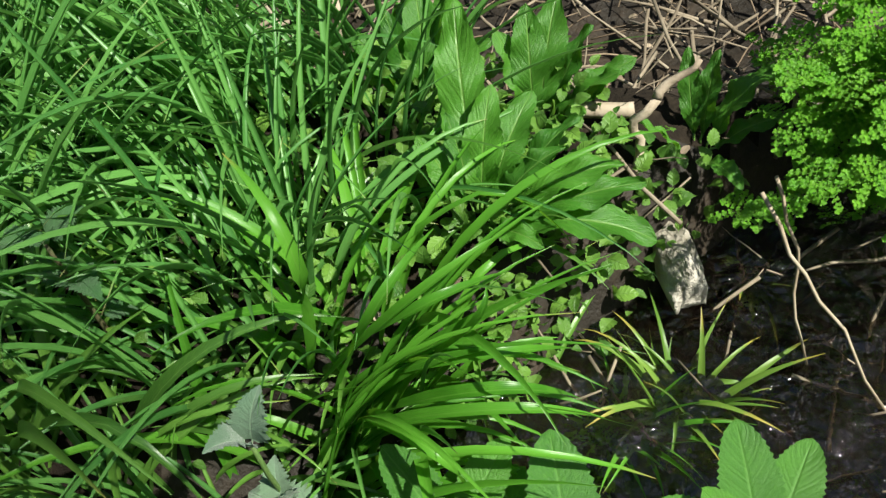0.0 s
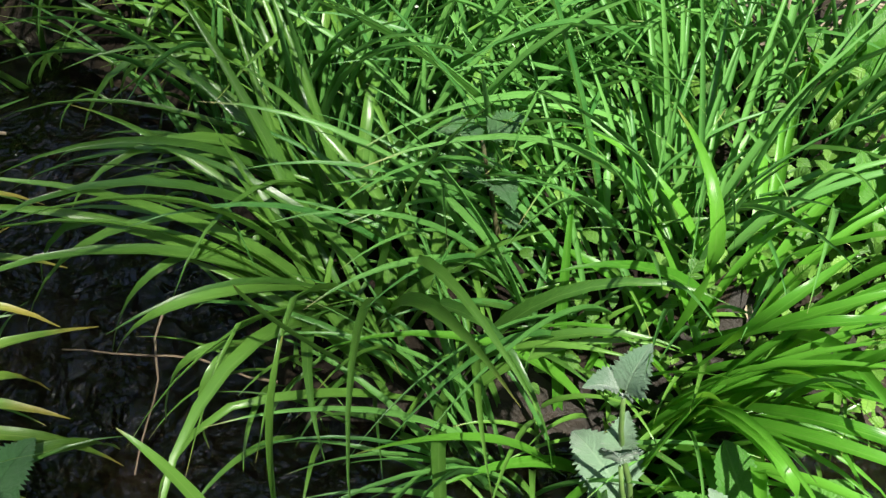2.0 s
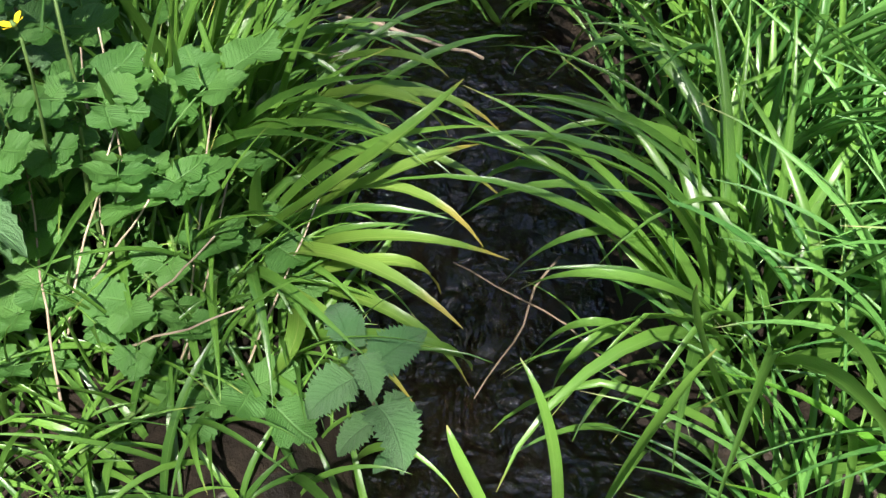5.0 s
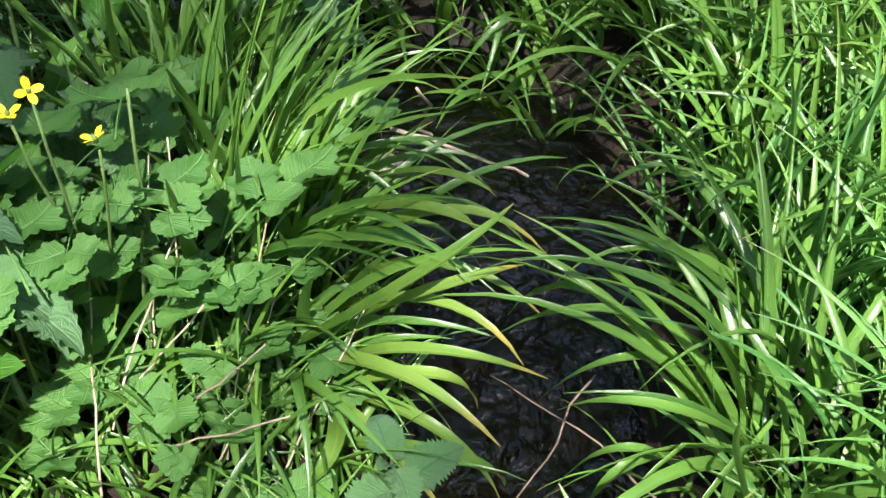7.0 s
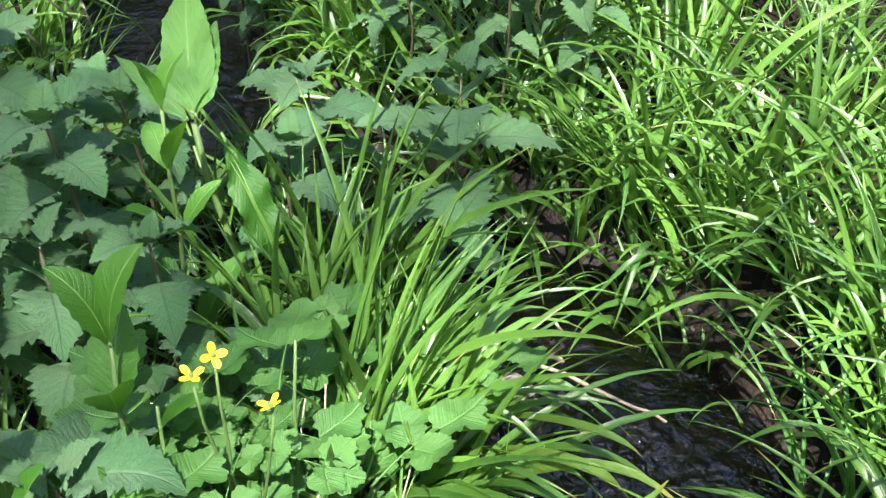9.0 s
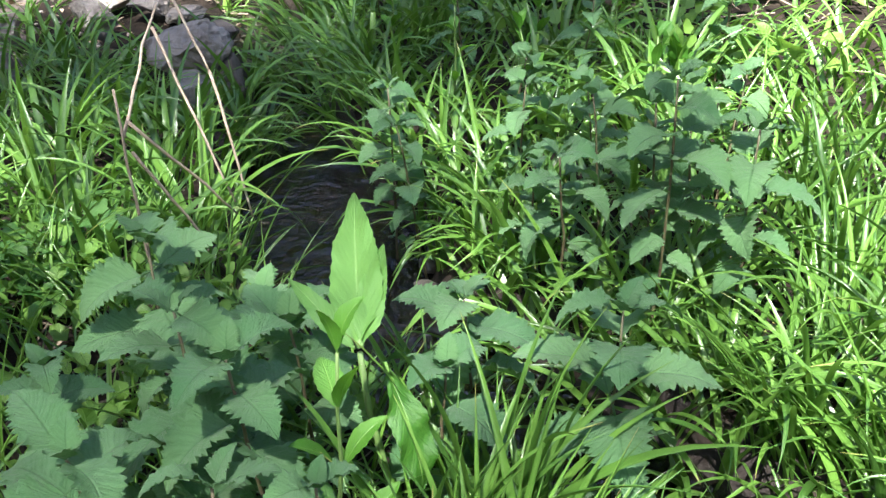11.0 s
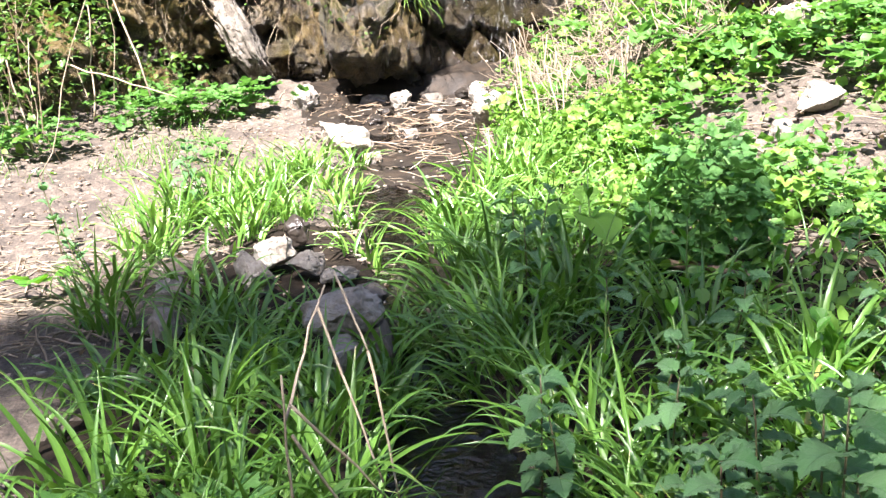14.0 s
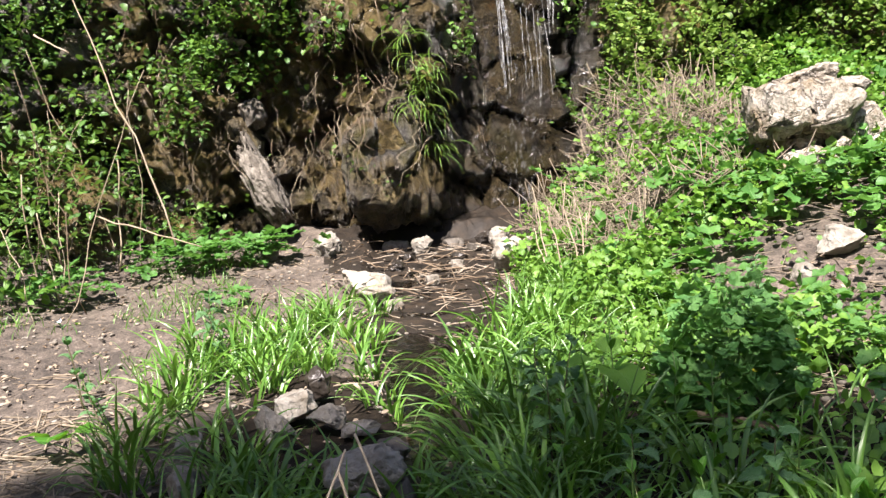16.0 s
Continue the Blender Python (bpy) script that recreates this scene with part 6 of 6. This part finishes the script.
# feathery plant over the water at the far right bank
fern = thing("feathery_herb", pose(0.465, 0.87, gz(0.465, 0.87) + 0.035), "feathery bright green herb hanging over the dark bank", "herb")
def frond(pairs, arch, seed):
    """A twice-divided leaf one long."""
    q = np.random.default_rng(seed)
    sub = pinnate(4, 3, 0.28, size=0.26, stalk=0.12, arch=arch)
    sets = [moved(sub, place(0.55, 0, 0.05, 0, -10, 0, 0.45))]
    for k in range(pairs):
        t = 0.15 + 0.45 * k / pairs
        sets += [moved(sub, place(t, 0, 0.06 * math.sin(4 * t), d * (62 - 5 * k) + q.normal(0, 6), q.normal(-6, 8), d * 14, 0.46 - 0.05 * k)) for d in (-1, 1)]
    return joined(sets)


FERN_LEAF = [mesh_from("leaf", *frond(3, 30, 1)), mesh_from("leaf", *frond(4, 40, 2))]
r = np.random.default_rng(71)
for k in range(300):
    a = r.uniform(0, 360)
    part("leaf", FERN_LEAF[k % 2], FERN, fern, m=place(r.normal(0.04, 0.07), r.normal(0, 0.075), r.uniform(0.06, 0.30), a, r.normal(-5, 25), r.normal(0, 15), r.uniform(0.05, 0.085)))


# ---- dead wood, stalks and litter ----
def stick(name, a, b, r0, r1, label, material=None, bend=0.06, n=9, category="branch", group="", seed=0):
    me = mesh_from(name, *tube(wander(a, b, n, bend, np.random.default_rng(seed)), np.linspace(r0, r1, n), 7))
    return tagged(part(name, me, material or DRY), label, category, group)


stick("branch", (0.21, 0.80, 0.04), (0.23, 0.845, 0.18), 0.0065, 0.005, "bare pale peeling branch leaning on the bank", WOOD, 0.10, 12, seed=1)
stick("branch", (0.23, 0.845, 0.18), (0.27, 0.86, 0.22), 0.006, 0.003, "short bare side branch", WOOD, 0.1, seed=2)
stick("branch", (0.14, 0.89, 0.12), (0.21, 0.89, 0.12), 0.010, 0.009, "thick cut brown branch lying on the bank", WOOD, 0.03, seed=3)
stick("branch", (0.32, 0.70, 0.20), (0.46, 0.59, 0.0), 0.0022, 0.0014, "long pale dry stalk hanging into the water", DRY, 0.05, seed=4)
stick("branch", (0.335, 0.72, 0.2), (0.39, 0.64, 0.0), 0.002, 0.0013, "long pale dry stalk hanging into the water", DRY, 0.06, seed=5)
stick("branch", (-0.15, 1.03, 0.08), (-0.17, 1.08, 0.14), 0.006, 0.006, "short pale stub of wood", WOOD, 0.03, seed=6)
stick("branch", (-0.46, 0.36, 0.02), (-0.68, 0.27, 0.05), 0.0014, 0.0009, "thin dark twig across the water", BARK, 0.05, seed=7)
stick("branch", (-0.62, 0.38, 0.05), (-0.52, 0.20, 0.03), 0.0016, 0.0009, "thin dark twig across the water", BARK, 0.05, seed=8)
stick("branch", (-1.12, 0.40, 0.06), (-1.0, 0.34, 0.24), 0.003, 0.002, "thin pale curved twig at the stream's edge", DRY, 0.12, seed=9)
stick("branch", (-1.0, 0.30, 0.19), (-0.85, 0.42, 0.17), 0.003, 0.002, "thin pale twig over the water", DRY, 0.06, seed=10)
stick("branch", (-3.42, 0.88, 0.37), (-3.22, 1.22, 0.31), 0.016, 0.011, "thick rotten brown branch lying in the herbs", BARK, 0.08, 12, seed=11)
for k, (a, b) in enumerate((((-1.9, -0.33, 0.25), (-1.9, -0.33, 0.665)), ((-1.9, -0.33, 0.58), (-2.25, -0.25, 0.72)), ((-1.92, -0.32, 0.60), (-2.0, -0.16, 0.36)), ((-1.9, -0.32, 0.55), (-1.95, -0.22, 0.33)),
                            ((-2.30, -0.27, 0.66), (-2.1, -0.16, 0.34)), ((-2.42, -0.23, 0.70), (-2.227, -0.171, 0.578)), ((-2.227, -0.171, 0.578), (-2.1, -0.13, 0.30)))):
    stick("dry_stalk", a, b, 0.0034, 0.0022, "pale dry dead stalk standing in the grass", DRY, 0.02, 7, "stalk", "dry stalks", 20 + k)
for k, (a, b) in enumerate((((-0.78, -0.06, 0.12), (-0.82, 0.0, 0.42)), ((-0.70, -0.10, 0.12), (-0.83, -0.02, 0.40)), ((-0.66, -0.05, 0.13), (-0.80, 0.08, 0.33)), ((-0.62, -0.10, 0.1), (-0.74, 0.06, 0.27)),
                            ((-0.60, -0.02, 0.14), (-0.70, 0.14, 0.24)), ((-0.72, -0.16, 0.12), (-0.88, -0.12, 0.36)),
                            ((-0.627, -0.169, 0.2), (-0.793, -0.107, 0.34)), ((-0.696, -0.141, 0.2), (-0.756, -0.024, 0.36)), ((-0.732, -0.121, 0.2), (-0.676, -0.027, 0.34)), ((-0.65, -0.109, 0.2), (-0.54, 0.0, 0.32)),
                            ((-0.683, -0.088, 0.2), (-0.606, 0.006, 0.34)), ((-0.816, -0.056, 0.2), (-0.947, -0.016, 0.36)))):
    stick("dry_stalk", a, b, 0.0014, 0.0008, "thin dead grey stalk between the grass blades", DRY, 0.025, 9, "stalk", "thin dead stalks", 40 + k)
for k, (a, b) in enumerate((((-6.3, -2.55, 0.35), (-6.6, -2.45, 2.2)), ((-6.4, -2.75, 0.4), (-6.5, -2.35, 2.4)), ((-7.0, -2.25, 0.4), (-7.0, -2.3, 1.25)), ((-7.2, -1.4, 0.7), (-7.8, -2.1, 2.6)), ((-6.9, -2.12, 0.42), (-6.9, -2.2, 1.0)),
                            ((-7.4, -2.0, 0.95), (-7.0, -1.2, 0.7)), ((-7.6, -2.3, 2.2), (-7.5, -2.05, 2.05)), ((-7.7, -1.9, 0.5), (-7.75, -1.85, 1.3)))):
    stick("dry_stalk", a, b, 0.007, 0.004, "tall pale dead stem among the shrubs", DRY, 0.03, 9, "stalk", "dead stems by the cliff", 60 + k)

r = np.random.default_rng(66)
for k in range(13):
    x, y = r.uniform(-7.9, -6.3), r.uniform(-3.0, -1.75)
    h = r.uniform(0.5, 1.7)
    stick("dry_stalk", (x, y, gz(x, y)), (x + r.normal(0, 0.15), y + r.normal(0, 0.25) * h, gz(x, y) + h), 0.0036, 0.0018, "thin dead stem among the shrubs", (DRY, BARK, DRY)[k % 3], 0.05, 9, "stalk", "thin dead stems by the cliff", 100 + k)


for k, (y, top) in enumerate(((0.98, 0.98), (1.04, 0.85), (0.92, 0.72), (1.1, 1.0), (1.15, 0.8))):
    stick("dry_stalk", (-6.4 + 0.05 * k, y + 0.06, gz(-6.4, y)), (-6.45, y - 0.05 + 0.03 * k, top), 0.006, 0.003, "pale dead stem standing at the edge of the mud", DRY, 0.05, 9, "stalk", "dead stems by the mud", 160 + k)


def litter(name, count, box, density, seed, length, thick, label, material, lift=0.006, slope=8):
    """Many small dry sticks strewn over the ground."""
    r = np.random.default_rng(seed)
    x, y = r.uniform(box[0], box[1], count), r.uniform(box[2], box[3], count)
    keep = r.random(count) < density(x, y)
    x, y = x[keep], y[keep]
    s = length * r.uniform(0.4, 1.4, len(x))
    thin = tube([(-0.5, 0, 0), (-0.15, 0.022, 0.012), (0.2, -0.015, 0.0), (0.5, 0.02, 0.01)], np.array((1.0, 1.0, 0.8, 0.5)) * thick / length, 4)
    m = places(x, y, ground(x, y) + lift, r.uniform(0, 360, len(x)), r.normal(0, slope, len(x)), r.uniform(0, 360, len(x)), s, s, s)
    return tagged(part(name, mesh_from(name, *merged(thin, m)), material), label, "twigs", kind="stuff")


litter("twig_litter", 420, (-8.5, -5.9, -0.4, 1.3), lambda x, y: patch(x, y, -7.4, 0.5, 1.2, 0.7), 1, 0.2, 0.004, "tangle of wet sticks at the stream's head", BARK, 0.03, 10)
litter("twig_litter", 240, (-8.4, -5.6, -0.3, 1.2), lambda x, y: patch(x, y, -7.2, 0.45, 1.3, 0.6), 51, 0.16, 0.0035, "pale dead sticks strewn over the mud", WOOD, 0.04, 10)
litter("twig_litter", 1900, (-8.6, -3.0, -3.6, -0.2), lambda x, y: smooth(0.35, 0.6, fbm(x * 1.1, y * 1.1, 3, 99)), 2, 0.13, 0.0035, "dry twigs on the bare path", LITTER)
litter("twig_litter", 170, (-7.0, -3.3, -0.25, 0.55), lambda x, y: patch(x, y, -5.2, 0.1, 2.2, 0.35), 9, 0.16, 0.0035, "pale dry sticks along the stream", LITTER, 0.02, 14)
litter("twig_litter", 650, (-0.5, 0.9, 0.98, 1.7), lambda x, y: 0.8 + 0 * x, 3, 0.11, 0.0012, "dry grey twigs piled under the bank", BARK, 0.04, 16)
litter("twig_litter", 330, (-0.4, 0.7, 0.98, 1.6), lambda x, y: 0.8 + 0 * x, 31, 0.17, 0.0026, "pale grey dead stems heaped under the bank", LITTER, 0.07, 22)
litter("twig_litter", 160, (0.1, 0.7, 0.5, 1.1), lambda x, y: 0.8 + 0 * x, 4, 0.12, 0.002, "thin dry twigs at the water's edge", LITTER, 0.04, 25)
litter("twig_litter", 300, (-2.2, -1.2, -0.9, 0.0), lambda x, y: 0.7 + 0 * x, 5, 0.10, 0.002, "dry stems under the nettles", LITTER, 0.01, 10)
litter("twig_litter", 260, (-4.4, -3.2, -1.7, -0.95), lambda x, y: 0.8 + 0 * x, 8, 0.18, 0.0035, "pile of dry dead stems beside the path", LITTER, 0.02, 10)
litter("twig_litter", 1300, (-8.0, -3.0, 0.9, 3.6), lambda x, y: 0.7 + 0 * x, 6, 0.22, 0.003, "dry stems on the slope", LITTER, 0.03, 15)
litter("twig_litter", 2600, (-8.9, -6.2, 1.15, 2.7), lambda x, y: smooth(0.3, 0.5, fbm(x * 2.0, y * 2.0, 3, 71)), 7, 0.42, 0.003, "pale tangle of dead stems on the slope", LITTER, 0.14, 45)

for seed, count, box, size in ((31, 4200, (-8.6, -3.0, -3.6, 0.2), 0.032), (32, 260, (-2.3, -1.0, -0.9, 0.1), 0.04), (33, 1200, (-8.0, -3.4, 0.9, 3.4), 0.045), (34, 200, (-0.5, 0.8, 0.6, 1.7), 0.016)):
    x, y, r = scatter(count, *box, lambda x, y: 0.7 + 0 * x, seed)
    cover("dead_leaves", x, y, ground(x, y) + 0.012, r, size, DEAD, "curled brown dead leaves on the earth", LONGER, "dead leaves", (0, 14))

PEBBLE = stone_mesh("pebble", (1, 1, 0.6), 77, sub=2)
pv = np.array([v.co for v in PEBBLE.vertices])
pf = np.array([list(p.vertices) for p in PEBBLE.polygons])
bpy.data.meshes.remove(PEBBLE)
for seed, count, box, size in ((41, 1800, (-8.6, -3.0, -3.4, 1.2), 0.028), (42, 200, (-4.4, -0.2, -0.3, 0.8), 0.022), (43, 600, (-6.2, -3.6, 1.4, 3.4), 0.05)):
    r = np.random.default_rng(seed)
    x, y = r.uniform(box[0], box[1], count), r.uniform(box[2], box[3], count)
    s = size * r.uniform(0.3, 1.3, count) ** 1.5
    m = places(x, y, ground(x, y) + 0.1 * s, r.uniform(0, 360, count), 0, 0, s, s * 0.8, s)
    tagged(part("pebbles", mesh_from("pebbles", *merged((pv, pf, np.zeros((len(pv), 2))), m)), STONE if seed == 41 else BROWN_STONE), "grey and pale pebbles strewn over the ground", "pebbles", kind="stuff")

# roots that hang over the rock
r = np.random.default_rng(91)
for k in range(100):
    y, z = r.uniform(-1.9, 0.75), r.uniform(1.2, 3.0)
    zz = np.linspace(z, z - r.uniform(0.3, 1.1), 14)
    yy = y + np.cumsum(r.normal(r.normal(0, 0.02), 0.03, 14))
    xx = cliff_x(yy, zz)
    xx = np.array([xx[max(0, a - 2):a + 3].max() for a in range(14)]) + 0.03 + 0.3 * np.exp(-((yy - 0.05) / 0.45) ** 2 - ((zz - 1.1) / 0.5) ** 2) * (k % 4 == 0)
    tagged(part("root", mesh_from("root", *tube(np.stack([xx, yy, zz], -1), np.linspace(0.0024, 0.001, 14), 5)), DRY if k % 2 else BARK), "thin pale root hanging down the wet rock", "root", "hanging roots")
# yellowish grass that hangs from the ledge
r = np.random.default_rng(92)
for k, (y, z, out) in enumerate(((0.40, 1.95, 0.32), (0.46, 1.75, 0.34), (0.5, 1.5, 0.3), (0.3, 2.15, 0.28), (0.36, 1.6, 0.36), (0.55, 1.25, 0.3), (0.5, 1.85, 0.3))):
    x = float(cliff_x(np.array([y]), np.array([z]))[0]) + out
    tuft = thing("hanging_grass", pose(x, y, z), "tuft of yellow-green grass hanging from the rock", "grass", "hanging tufts")
    for b in range(22):
        a = r.normal(0, 55)
        s = r.uniform(0.14, 0.34)
        part("blade", BLADE_MESHES[(4, 11, 8, 6)[b % 4]], STRAW_GRASS, tuft, m=place(0, r.normal(0, 0.06), r.normal(0, 0.04), a, -70, 0, s, 0.009, s))
# violets and small yellow flowers on the slope
r = np.random.default_rng(93)
for k in range(60):
    x, y = r.uniform(-8.6, -6.2), r.uniform(1.6, 2.7)
    mat = PETAL if k % 6 == 5 else VIOLET
    stalk = thing("small_flower", pose(x, y, gz(x, y)), "tiny yellow flower on the slope" if mat == PETAL else "tiny pale violet flower on the slope", "flower", "slope flowers")
    h = r.uniform(0.14, 0.28)
    part("stem", stem(wander((0, 0, 0), (0.02, 0, h), 5, 0.03, r), 0.002, 0.001), STEM_GREEN, stalk)
    for p in range(5):
        part("petal", PETAL_MESH, mat, stalk, m=place(0.02, 0, h, 72 * p, 25, 0, 0.018))
scrap = part("wrapper", mesh_from("wrapper", *leaf(0.6, 5, 4, 0.3, 40, 10, 0, 0.03)), PLASTIC, m=place(-6.45, -2.02, gz(-6.45, -2.02) + 0.02, 30, 10, 10, 0.09))
tagged(scrap, "crumpled blue and white plastic wrapper on the path", "litter")


# ---- unseen trees, added to shade the bank ----
def tree(x, y, height, crowns, seed):
    """A trunk with boughs to several parts of its thin crown: centre, reach along x and y, leaf length and number of leaves of each."""
    r = np.random.default_rng(seed)
    z0 = gz(x, y)
    root = thing("tree", pose(x, y, z0 - 0.05), "unseen tree added so that its thin crown shades the bank", "tree")
    trunk = wander((0, 0, 0), (0.1, 0.3, height), 14, 0.03, r)
    part("trunk", mesh_from("trunk", *tube(trunk, np.linspace(0.2, 0.05, 14), 10)), BARK, root)
    sets = []
    for cx, cy, cz, rx, ry, size, leaves in crowns:
        mid = np.array((cx - x, cy - y, cz - z0))
        bough = wander(trunk[10], mid, 12, 0.05, r)
        part("bough", mesh_from("bough", *tube(bough, np.linspace(0.06, 0.012, 12), 7)), BARK, root)
        for k in range(10):
            e = mid + r.normal(0, 1, 3) * np.array((rx, ry, 0.4)) * 0.5
            part("limb", mesh_from("limb", *tube(wander(bough[r.integers(7, 12)], e, 8, 0.06, r), np.linspace(0.010, 0.004, 8), 5)), BARK, root)
        leaves = int(leaves * 1.4)
        q, a = np.sqrt(r.random(leaves)), r.uniform(0, 2 * np.pi, leaves)
        full = fbm(mid[0] + x + rx * q * np.cos(a) * 4.5 + 3, mid[1] + y + ry * q * np.sin(a) * 4.5, 2, seed) > 0.29
        q, a = q[full], a[full]
        leaves = len(q)
        px, py = mid[0] + rx * q * np.cos(a) + r.normal(0, 0.12, leaves), mid[1] + ry * q * np.sin(a) + r.normal(0, 0.12, leaves)
        s = size * r.uniform(0.7, 1.3, leaves)
        sets.append(merged(LONGER, places(px, py, cz - z0 + r.normal(0, 0.35, leaves), r.uniform(0, 360, leaves), r.normal(-10, 30, leaves), r.normal(0, 25, leaves), s, s, s)))
    part("crown", mesh_from("crown", *joined(sets)), TREE_LEAF, root)


def over(x, y, rx, ry, size, leaves):
    """A part of a crown that shades the ground round x, y."""
    return (x + TO_SUN.x / TO_SUN.z * 7.7, y + TO_SUN.y / TO_SUN.z * 7.7, 8.0, rx, ry, size, leaves)


def trunk_by(crown, along):
    """Where a trunk stands beside its crown, and its height."""
    return crown[0] + 0.42 * along, crown[1] - 0.9 * along, 7.0


# crown parts set wherever the ground below is to be darker
crowns = (over(-3.24, -0.06, 0.42, 1.6, 0.10, 4200), over(-3.85, 0.75, 0.4, 0.55, 0.08, 420), over(-3.75, -0.85, 0.3, 0.35, 0.08, 380))
tree(*trunk_by(crowns[0], 3.5), crowns, 1)
crowns = (over(-1.55, 0.4, 0.62, 1.1, 0.06, 3300), over(-2.4, 0.5, 0.5, 1.0, 0.06, 1050), over(-1.1, -0.3, 0.35, 0.3, 0.06, 350), over(-2.05, -0.55, 0.5, 0.4, 0.06, 1000), over(-1.67, -0.66, 0.28, 0.28, 0.06, 450),
          over(-0.72, 0.54, 0.26, 0.26, 0.06, 150), over(-1.0, 0.66, 0.25, 0.3, 0.06, 140), over(-0.25, 0.35, 0.14, 0.14, 0.06, 100))
tree(*trunk_by(crowns[0], 4.0), crowns, 2)
